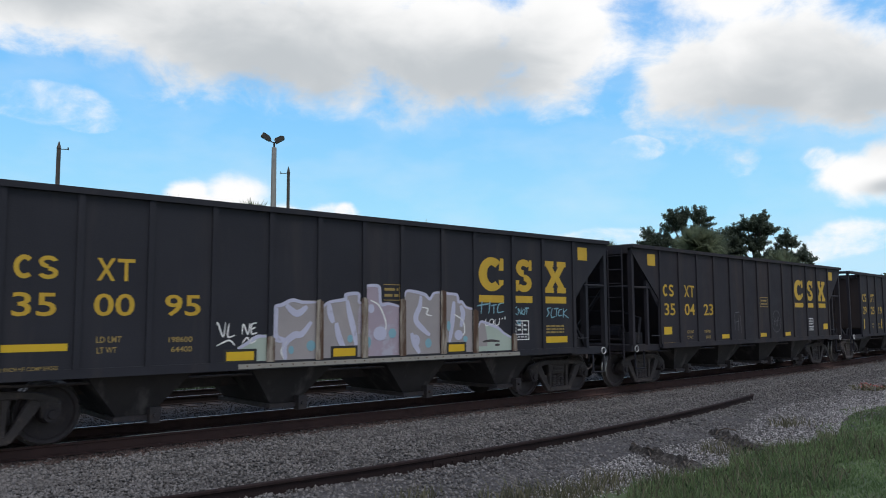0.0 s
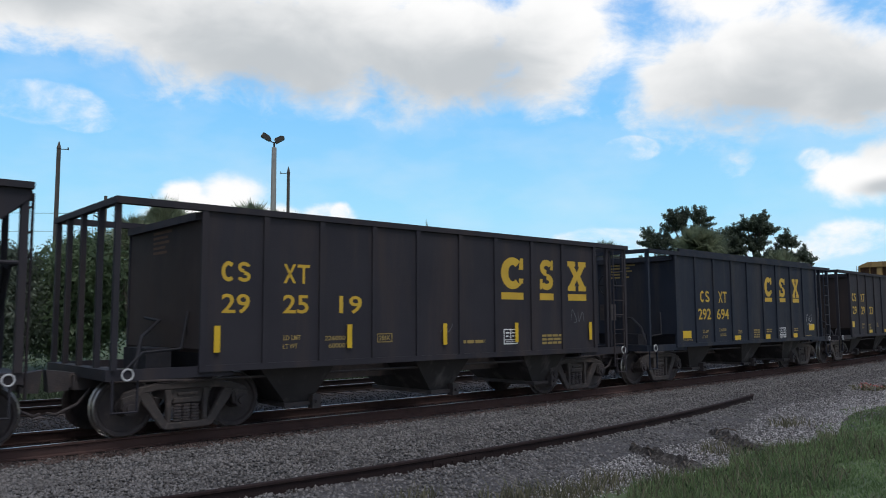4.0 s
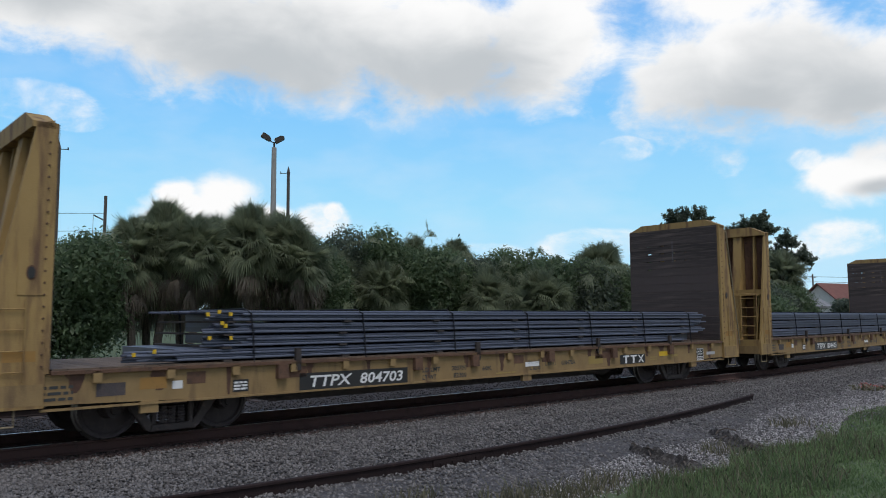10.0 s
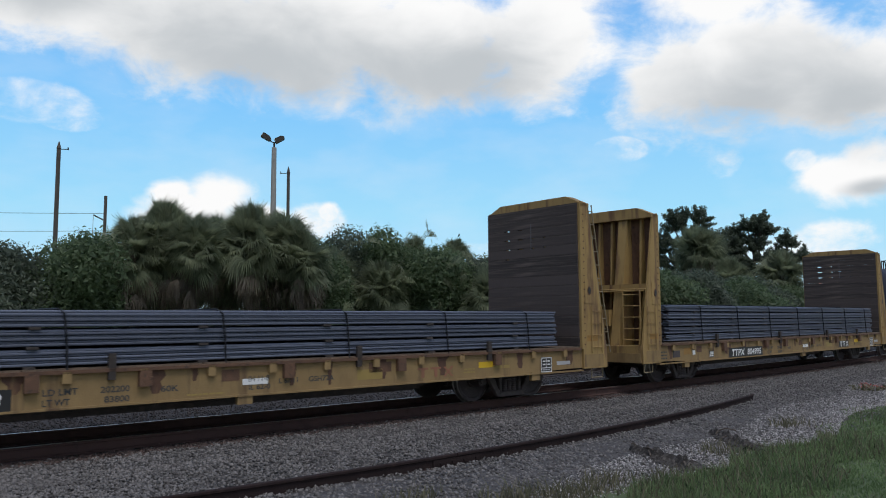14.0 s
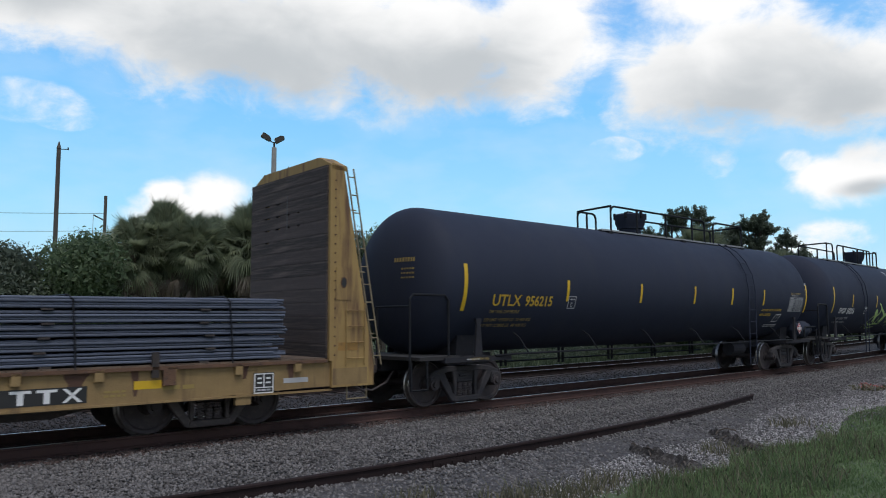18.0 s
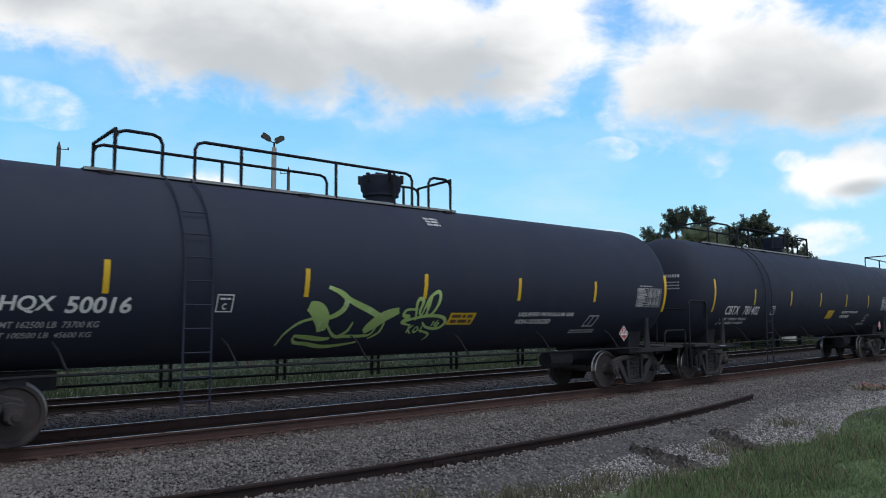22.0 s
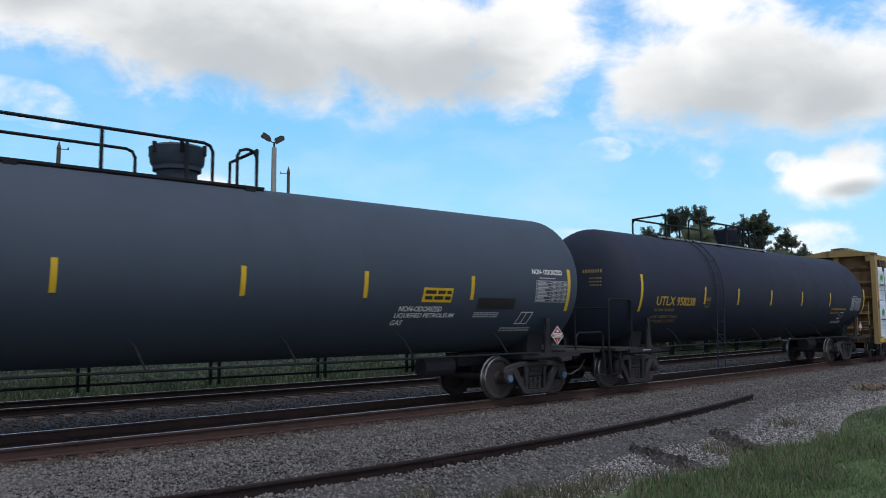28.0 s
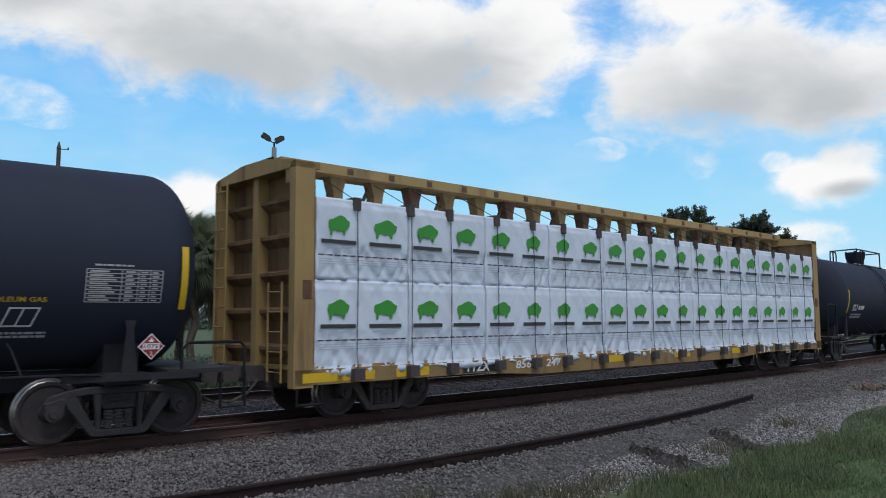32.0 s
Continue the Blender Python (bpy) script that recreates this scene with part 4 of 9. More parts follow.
    for i, (az, d, w, top) in enumerate(((65.4, 88, 3.2, 3.2), (67.5, 90, 4.6, 3.7), (69.6, 92, 5.0, 3.2), (63.2, 62, 5.0, 3.9), (57.2, 60, 7.0, 5.2), (60.6, 60, 6.5, 4.8))):
        build_bush("thicket_shrub", az, d, w, top, 500 + i, M["leaf_dark"], 7000, (0.08, 0.16), "rounded green shrub before the far trees", 0)
    build_tall_tree(71.5, 120, ((-2.5, 6.5, 2.0, 1.6), (0.5, 7.6, 2.2, 1.5), (2.8, 6.2, 1.8, 1.5)), 15, 9000)
    # low far woods close the view between the nearer trees
    rng = np.random.default_rng(8)
    blobs = [(*polar(a, rng.uniform(150, 210))[:2], rng.uniform(0.8, 2.0) + (3.4 if a > 61 else 0), rng.uniform(7, 11) * (0.6 if a > 61 else 1), rng.uniform(2.5, 4.2)) for a in np.arange(4, 78, 1.7)]
    V, F = leaf_cloud(26000, blobs, (0.35, 0.7), 9, 0.6)
    tagged(new("far_woods", mesh_np("far_woods", V, F, M["leaf_dark"])), "low dark woods far behind the line", "woods", kind="stuff")


# ---- grass ----
def blades(name, n, spot, height, material, label, seed, wide=1.0):
    rng = np.random.default_rng(seed)
    P = np.array([spot(rng) for _ in range(n)])
    a = rng.uniform(0, 6.28, n)
    h = rng.uniform(*height, n)
    lean = rng.normal(0, 0.35, (n, 2)) * h[:, None]
    t = np.stack([np.cos(a), np.sin(a), 0 * a], 1) * rng.uniform(0.004, 0.009, n)[:, None] * wide
    tip = P + np.stack([lean[:, 0], lean[:, 1], h], 1)
    mid = P + np.stack([lean[:, 0] * 0.35, lean[:, 1] * 0.35, h * 0.6], 1)
    V = np.stack([P - t, P + t, mid + t * 0.8, mid - t * 0.8, tip], 1).reshape(-1, 3)
    k = 5 * np.arange(n)[:, None]
    F = np.concatenate([np.array([[0, 1, 2]]) + k, np.array([[0, 2, 3]]) + k, np.array([[3, 2, 4]]) + k])
    return tagged(new(name, mesh_np(name, V, F, material)), label, "grass", kind="stuff")


def grass_spot(rng):
    x = 4.0 - 1.6 * rng.random() ** 3 + 30 * rng.random() ** 1.9
    y = edge_y(x) - 0.1 + 0.25 * math.sin(x * 1.9) - 5.6 * rng.random() ** 1.25
    return (x, y, max(land_z(x, y) - 0.01, -0.26))


def thatch_spot(rng):
    while True:
        p = grass_spot(rng)
        if noise.noise((p[0] * 0.8, p[1] * 0.8, 4.0)) > 0.12:
            return p


def verge_spot(rng):
    x = 3.6 + 9.5 * rng.random()
    y = edge_y(x) + 0.12 + 0.3 * math.sin(x * 1.9) - 1.4 * rng.random() ** 1.4
    return (x, y, max(land_z(x, y) - 0.01, -0.26))


def weed_spot(rng):
    c = [(6.1, -6.7), (6.5, -6.85), (6.6, -7.2), (7.6, -6.9), (5.3, -6.05), (8.2, -7.3), (7.0, -7.1), (10.6, -6.6), (14.0, -6.0)]
    q = c[rng.integers(len(c))]
    return (q[0] + rng.normal(0, 0.22), q[1] + rng.normal(0, 0.15), -0.27)


# ---- poles and far buildings ----
def build_poles():
    for az, d, top, r, lab in ((12.62, 58, 14.4, 0.17, "slim dark timber pole with a short arm"), (28.12, 62, 14.4, 0.15, "slim dark timber pole with a short arm")):
        p = polar(az, d)
        root = tagged(new("utility_pole"), lab, "pole")
        root.matrix_basis = pose(p.x, p.y, GROUND)
        bm = rod(B(), (0, 0, 0), (0, 0, top - 0.5), r, 10, r * 0.8)
        rod(bm, (0, 0, top - 0.5), (0, 0, top), r * 0.95, 10, 0.03)
        part("shaft", bm, M["pole_wood"], root, smooth=True)
        s = 1 if az < 20 else -1
        bm = rod(B(), (0, 0, top - 0.55), (0.55 * s, -0.4 * s, top - 0.55), 0.03)
        rod(bm, (0.5 * s, -0.36 * s, top - 0.6), (0.5 * s, -0.36 * s, top - 0.42), 0.04)
        part("arm", bm, M["lamp_metal"], root)
    p = polar(27.05, 55)
    root = tagged(new("floodlight_pole"), "pale concrete pole with two dark floodlights on top", "light pole")
    root.matrix_basis = pose(p.x, p.y, GROUND, 0, 0, -27)
    part("shaft", rod(B(), (0, 0, 0), (0, 0, 14.35), 0.26, 14, 0.17), M["pole_concrete"], root, smooth=True)
    part("cap", rod(B(), (0, 0, 14.35), (0, 0, 14.75), 0.07, 10), M["lamp_metal"], root)
    part("crossarm", tube(B(), [(-0.5, 0, 14.95), (-0.1, 0, 14.72), (0.12, 0, 14.72), (0.36, 0, 14.85)], 0.035), M["lamp_metal"], root)
    for x, z, tilt in ((-0.55, 15.05, 32), (0.40, 14.95, -28)):
        lamp = part("floodlight", soften(prism(B(), [(-0.36, -0.16), (0.3, -0.12), (0.36, 0.06), (0.16, 0.2), (-0.3, 0.2)], -0.22, 0.22), 0.03), M["lamp_metal"], root, place=pose(x, 0, z, 0, tilt, 0))
        part("visor", box(B(), -0.37, -0.34, -0.2, 0.2, -0.14, 0.18), M["pole_concrete"], lamp)
    p = polar(15.64, 66)
    root = tagged(new("power_pole"), "grey power pole with a bracket arm and wires", "power pole")
    root.matrix_basis = pose(p.x, p.y, GROUND)
    part("shaft", rod(B(), (0, 0, 0), (0, 0, 12.0), 0.15, 10, 0.12), M["pole_wood"], root, smooth=True)
    part("bracket_arm", tube(B(), [(0, 0, 10.0), (-0.85, 0.1, 10.42)], 0.055), M["lamp_metal"], root)
    part("insulator", tube(B(), [(-0.85, 0.1, 10.4), (-0.87, 0.1, 8.4)], 0.02), M["pole_concrete"], root)
    for z0, z1 in ((10.75, 10.6), (9.25, 9.2)):
        pts = [Vector((0, 0, z0)) + Vector((-26 * t, 6 * t, z1 - z0 - 0.5 * math.sin(math.pi * t))) for t in [k / 8 for k in range(9)]]
        part("wire", tube(B(), pts, 0.018, 5), M["lamp_metal"], root)
    p = polar(65.54, 140)
    root = tagged(new("power_pole"), "distant timber power pole with a crossarm", "power pole")
    root.matrix_basis = pose(p.x, p.y, GROUND)
    part("shaft", rod(B(), (0, 0, 0), (0, 0, 9.2), 0.17, 8, 0.12), M["pole_wood"], root)
    part("crossarm", box(B(), -1.0, 1.0, -0.06, 0.06, 8.6, 8.75), M["pole_wood"], root)
    for z in (8.75, 7.9):
        part("wire", tube(B(), [Vector((-40 + 10 * k, 25 - 6.2 * k, z - 0.3 * math.sin(math.pi * (k % 4) / 4))) for k in range(9)], 0.03, 5), M["lamp_metal"], root)


def build_house(az, d, turn, length, depth, wall, ridge, roof, label, gable=True):
    p = polar(az, d)
    root = tagged(new("house"), label, "house")
    root.matrix_basis = pose(p.x, p.y, GROUND, 0, 0, turn)
    a, b = length / 2, depth / 2
    body = B()
    prism_x(body, [(-b, 0), (b, 0), (b, wall), (0, ridge - 0.1), (-b, wall)], -a, a)
    w = part("wall", body, M["stucco"], root)
    rf = B()
    for s in (-1, 1):
        prism_x(rf, [(0, ridge), (s * (b + 0.5), wall - 0.25), (s * (b + 0.5), wall - 0.1), (0, ridge + 0.16)], -a - 0.4, a + 0.4)
    part("roof", rf, roof, root)
    for x in [-a + 1.6 + 2.6 * k for k in range(int((length - 2) / 2.6))]:
        win = part("window", box(B(), x, x + 1.1, -b - 0.06, -b + 0.02, 1.0, 2.2), M["glass_dark"], root)
        fr = box(B(), x - 0.08, x + 1.18, -b - 0.09, -b - 0.05, 2.2, 2.3)
        box(fr, x - 0.08, x + 1.18, -b - 0.09, -b - 0.05, 0.9, 1.0)
        box(fr, x + 0.5, x + 0.6, -b - 0.09, -b - 0.062, 1.0, 2.2)
        part("frame", fr, M["stucco"], win)
    part("window", box(B(), -a - 0.05, -a + 0.02, -0.6, 0.6, 1.0, 2.2), M["glass_dark"], root)
    return root


def build_far_things():
    build_house(67.2, 108, -10, 9, 4.8, 4.0, 6.1, M["roof_red"], "white stuccoed house with a red-brown tiled roof")
    build_house(64.5, 97, -14, 4.2, 5.0, 3.4, 4.5, M["roof_grey"], "pale house with a grey shingled roof")
    p = polar(61.0, 58)
    root = tagged(new("equipment_cabinet"), "small yellow trackside equipment cabinet", "cabinet")
    root.matrix_basis = pose(p.x, p.y, GROUND, 0, 0, -40)
    part("body", soften(box(B(), -0.55, 0.55, -0.35, 0.35, 0.05, 0.95), 0.03), M["yellow_stripe"], root)
    part("foot", box(B(), -0.5, 0.5, -0.3, 0.3, 0.0, 0.05), M["under"], root)
    p = polar(63.4, 60)
    root = tagged(new("barrier_board"), "low white barrier board on two short posts", "barrier")
    root.matrix_basis = pose(p.x, p.y, GROUND, 0, 0, -62)
    part("board", box(B(), -1.0, 1.0, -0.03, 0.03, 0.45, 0.95), M["white"], root)
    for x in (-0.8, 0.8):
        part("post", box(B(), x - 0.05, x + 0.05, 0.03, 0.1, 0, 0.9), M["pole_wood"], root)


JOINT = 7.0


def build_old_rail():
    def at(s, w, z):
        x = s
        y = -4.78 + 0.0098 * (x - 5.5) ** 2
        return Vector((x, y - w, z - 0.085))
    ob = tagged(new("old_rail"), "rusty disused rail lying on the gravel", "rail")
    part("rail_length", rail_mesh([1.0 + (JOINT - 1.02) * k / 10 for k in range(11)], at, ("old_rail", "old_rail")), None, ob)
    part("rail_length", rail_mesh([JOINT + (17.6 - JOINT) * k / 13 for k in range(14)], at, ("old_rail", "old_rail")), None, ob)
    for s in (-1, 1):
        bar = part("joint_bar", prism(B(), [(JOINT - 0.45, -0.14), (JOINT + 0.45, -0.14), (JOINT + 0.45, -0.05), (JOINT - 0.45, -0.05)], -0.034, -0.014), M["old_rail"], ob)
        p, q = at(JOINT - 0.4, 0, 0), at(JOINT + 0.4, 0, 0)
        bar.matrix_basis = pose((p.x + q.x) / 2, (p.y + q.y) / 2, -0.085, 0, 0, math.degrees(math.atan2(q.y - p.y, q.x - p.x)) + (180 if s > 0 else 0)) @ pose(-JOINT, 0, 0)
        for k in range(4):
            x = JOINT - 0.33 + 0.22 * k
            part("bolt", rod(B(), (x, -0.034, -0.095), (x, -0.06, -0.095), 0.017, 6), M["old_rail"], bar)
    # two washed-out hollows with bare roots between gravel and grass
    rnd = random.Random(4)
    for (ax, ay), (bx, by) in (((9.75, -5.66), (8.95, -7.3)), ((12.2, -5.55), (10.8, -7.0))):
        root = tagged(new("washed_out_bank"), "dark washed-out bank of soil with bare roots", "bank")
        vs, fs = [], []
        n, k = 26, 8
        d = Vector((bx - ax, by - ay))
        side = Vector((-d.y, d.x)).normalized()
        for i in range(n + 1):
            for j in range(k + 1):
                u, v = i / n, j / k - 0.5
                w = 0.22 + 0.40 * u
                p = Vector((ax, ay)) + d * u + side * v * w * (1 + 0.5 * noise.noise((i * 0.5, j, ax)))
                z = -0.238 + 0.15 * max(0, 1 - abs(v) * 2) * (0.7 + noise.noise((i * 0.7, j * 0.9, ax)))
                vs.append((p.x, p.y, z))
        for i in range(n):
            for j in range(k):
                q = i * (k + 1) + j
                fs.append((q, q + 1, q + k + 2, q + k + 1))
        part("soil", from_lists("soil", vs, fs, M["dark_soil"]), None, root)
        for i in range(7):
            t = rnd.random()
            p = Vector((ax, ay, -0.2)) + Vector((d.x, d.y, 0)) * t
            q = p + Vector((rnd.uniform(-0.35, 0.35), rnd.uniform(-0.5, 0.1), rnd.uniform(0.0, 0.10)))
            part("bare_root", tube(B(), [p, (p + q) / 2 + Vector((0, 0, 0.05)), q], 0.012, 5), M["bark"], root)
    root = tagged(new("red_flowers"), "small clump of red flowers at the grass edge", "flowers")
    root.matrix_basis = pose(22.1, -4.17, -0.22)
    V, F = leaf_cloud(90, [(0, 0, 0.14, 0.20, 0.08), (0.3, -0.2, 0.1, 0.16, 0.06)], (0.015, 0.035), 6, 0.2)
    part("petals", mesh_np("petals", V, F, M["red_petal"]), None, root)
    V, F = leaf_cloud(300, [(0, 0, 0.08, 0.45, 0.1), (0.6, -0.5, 0.06, 0.4, 0.08)], (0.03, 0.06), 7, 0.2)
    part("stems", mesh_np("stems", V, F, M["dry_grass"]), None, root)


# ---- railway cars: x along the car, near side at -y, z from the rail's top ----
CARS, LOADS = [], []
WHEEL_R = 0.457


def wheelset_mesh():
    bm = B()
    prof = [(-0.86, 0.07), (-0.86, 0.085), (-0.80, 0.10), (-0.795, 0.13), (-0.76, 0.15), (-0.755, 0.36), (-0.785, 0.385), (-0.79, 0.436), (-0.776, 0.457),
            (-0.69, 0.46), (-0.675, 0.485), (-0.655, 0.485), (-0.65, 0.45), (-0.68, 0.38), (-0.72, 0.34), (-0.70, 0.14), (-0.64, 0.11), (-0.62, 0.08), (0.0, 0.075)]
    turned(bm, prof, 28, "y")
    turned(bm, [(-a, r) for a, r in prof], 28, "y")
    for s in (-1, 1):
        rod(bm, (0, s * 0.86, 0), (0, s * 1.085, 0), 0.125, 14, 0.115)
        rod(bm, (0, s * 1.085, 0), (0, s * 1.12, 0), 0.07, 10, 0.06)
    me = mesh_of("wheelset", bm, [M["wheel"], M["tread"]], True)
    for p in me.polygons:
        c = p.center
        r = math.hypot(c.x, c.z)
        if 0.40 < r < 0.47 and 0.68 < abs(c.y) < 0.786 and abs(p.normal.y) < 0.9:
            p.material_index = 1
    return me


WHEELSET = wheelset_mesh()


def side_frame_mesh(mat, s):
    """Cast side frame: an arched top, two slanting legs and a spring seat, with windows between."""
    y0, y1 = s * 0.94, s * 1.05
    bm = B()
    prism(bm, [(-0.94, 0.58), (-0.66, 0.655), (-0.48, 0.69), (0.48, 0.69), (0.66, 0.655), (0.94, 0.58), (1.02, 0.60), (0.96, 0.69), (0.70, 0.765), (0.46, 0.80), (-0.46, 0.80), (-0.70, 0.765), (-0.96, 0.69), (-1.02, 0.60)], y0, y1)
    for k in (-1, 1):
        prism(bm, [(k * 0.60, 0.68), (k * 0.78, 0.655), (k * 0.70, 0.50), (k * 0.40, 0.10), (k * 0.29, 0.085), (k * 0.30, 0.19), (k * 0.37, 0.27)], y0, y1)
        prism(bm, [(k * 0.255, 0.17), (k * 0.325, 0.17), (k * 0.33, 0.45), (k * 0.37, 0.70), (k * 0.25, 0.70)], y0, y1 - s * 0.006)
        prism(bm, [(k * 0.73, 0.64), (k * 0.755, 0.40), (k * 0.80, 0.40), (k * 0.815, 0.56), (k * 0.96, 0.56), (k * 0.975, 0.42), (k * 1.015, 0.43), (k * 1.02, 0.61), (k * 0.80, 0.67)], y0 - s * 0.01, y1 + s * 0.012)
    prism(bm, [(-0.36, 0.085), (0.36, 0.085), (0.33, 0.19), (-0.33, 0.19)], y0, y1 + s * 0.02)
    prism(bm, [(-0.23, 0.47), (0.23, 0.47), (0.21, 0.56), (-0.21, 0.56)], y0, y1 - s * 0.03)
    prism(bm, [(-0.15, 0.58), (0.15, 0.58), (0.17, 0.64), (-0.17, 0.64)], y0, y1 - s * 0.02)
    bmesh.ops.recalc_face_normals(bm, faces=bm.faces)
    soften(bm, 0.016)
    return mesh_of("side_frame", bm, mat)


def spring_mesh(mat):
    prof = []
    for k in range(6):
        prof += [(0.255 + k * 0.045, 0.05), (0.262 + k * 0.045, 0.07), (0.285 + k * 0.045, 0.07), (0.292 + k * 0.045, 0.05)]
    return mesh_of("coil_spring", turned(B(), prof, 10, "z"), mat)


TRUCK = {}


def truck_meshes(key):
    if key not in TRUCK:
        mat = M[key]
        bol = soften(box(B(), -0.24, 0.24, -1.0, 1.0, 0.52, 0.70), 0.03)
        box(bol, -0.2, 0.2, -0.3, 0.3, 0.70, 0.80)
        shoe = B()
        for k in (-1, 1):
            for s in (-1, 1):
                box(shoe, k * 0.42, k * 0.37, s * 0.60, s * 0.80, 0.32, 0.56)
            rod(shoe, (k * 0.38, -0.8, 0.42), (k * 0.38, 0.8, 0.42), 0.04)
        adapt = soften(box(B(), -0.11, 0.11, -0.09, 0.09, 0.52, 0.60), 0.01)
        TRUCK[key] = {"bolster": mesh_of("bolster", bol, mat), "near": side_frame_mesh(mat, -1), "far": side_frame_mesh(mat, 1), "spring": spring_mesh(M["under"]),
                      "brake": mesh_of("brake_beam", shoe, M["under"]), "adapter": mesh_of("bearing_adapter", adapt, mat)}
    return TRUCK[key]


def add_truck(car, x, key="truck", caps=None):
    t = truck_meshes(key)
    truck = part("truck", t["bolster"], None, car, "cast steel two-axle truck", place=pose(x, 0, 0))
    part("side_frame", t["near"], None, truck)
    part("side_frame", t["far"], None, truck)
    for s in (-1, 1):
        for x in (-0.17, 0.0, 0.17):
            part("coil_spring", t["spring"], None, truck, place=pose(x * 0.82, s * 0.975, -0.06))
        for k in (-1, 1):
            part("bearing_adapter", t["adapter"], None, truck, place=pose(k * 0.889, s * 0.985, 0))
    part("brake_beam", t["brake"], None, truck)
    for k in (-1, 1):
        part("wheelset", WHEELSET, None, truck, "steel wheelset with worn bright tread", place=pose(k * 0.889, 0, WHEEL_R))
        if caps:
            part("bearing_cap", rod(B(), (k * 0.889, -1.10, WHEEL_R), (k * 0.889, -1.125, WHEEL_R), 0.075, 12), M[caps], truck, "pale blue bearing end cap")
    return truck


def add_couplers(car, half, reach, mat="under"):
    for k in (-1, 1):
        bm = box(B(), k * reach, k * (half - 0.28), -0.09, 0.09, 0.74, 0.96)
        prism(bm, [(k * (half - 0.30), 0.70), (k * (half - 0.02), 0.68), (k * (half + 0.02), 1.02), (k * (half - 0.30), 0.98)], -0.14, 0.12)
        part("coupler", soften(bm, 0.02), M[mat], car)
        hose = tube(B(), [(k * (half - 0.55), -0.35, 0.72), (k * (half - 0.38), -0.33, 0.5), (k * (half - 0.1), -0.25, 0.36), (k * half, -0.16, 0.38)], 0.024)
        part("air_hose", hose, M["under"], car)


def car_root(name, label, category, u, group=""):
    root = tagged(new(name), label, category, group)
    root["along"] = u
    CARS.append(root)
    return root


def ladder(x, y, z0, z1, w, n, along_x=True, r=0.016):
    bm = B()
    for s in (-0.5, 0.5):
        q = (x + s * w, y) if along_x else (x, y + s * w)
        rod(bm, (*q, z0), (*q, z1), r)
    for k in range(n):
        z = z0 + (z1 - z0) * (k + 0.5) / n
        a, b = ((x - w / 2, y, z), (x + w / 2, y, z)) if along_x else ((x, y - w / 2, z), (x, y + w / 2, z))
        rod(bm, a, b, r * 0.8, 6)
    return bm


def bay_bm(x, w_top, lean, y=1.25, zt=1.0, zb=0.33):
    """One hopper bay: four sloping sheets down to a narrow gate."""
    bm = B()
    top = [(x - w_top / 2, -y), (x + w_top / 2, -y), (x + w_top / 2, y), (x - w_top / 2, y)]
    c = x + lean
    low = [(c - 0.26, -y * 0.72), (c + 0.26, -y * 0.72), (c + 0.26, y * 0.72), (c - 0.26, y * 0.72)]
    a = [bm.verts.new((p[0], p[1], zt)) for p in top]
    b = [bm.verts.new((p[0], p[1], zb)) for p in low]
    for i in range(4):
        bm.faces.new((a[i], a[(i + 1) % 4], b[(i + 1) % 4], b[i]))
    bm.faces.new(b)
    bm.faces.new(a[::-1])
    return bm


def gate_bm(x, y=1.0, z=0.33):
    bm = box(B(), x - 0.32, x + 0.30, -y, y, z - 0.07, z)
    box(bm, x + 0.18, x + 0.34, -y - 0.1, -y + 0.06, z - 0.12, z + 0.12)
    rod(bm, (x + 0.25, -y - 0.16, z), (x + 0.25, y, z), 0.035)
    return soften(bm, 0.012)


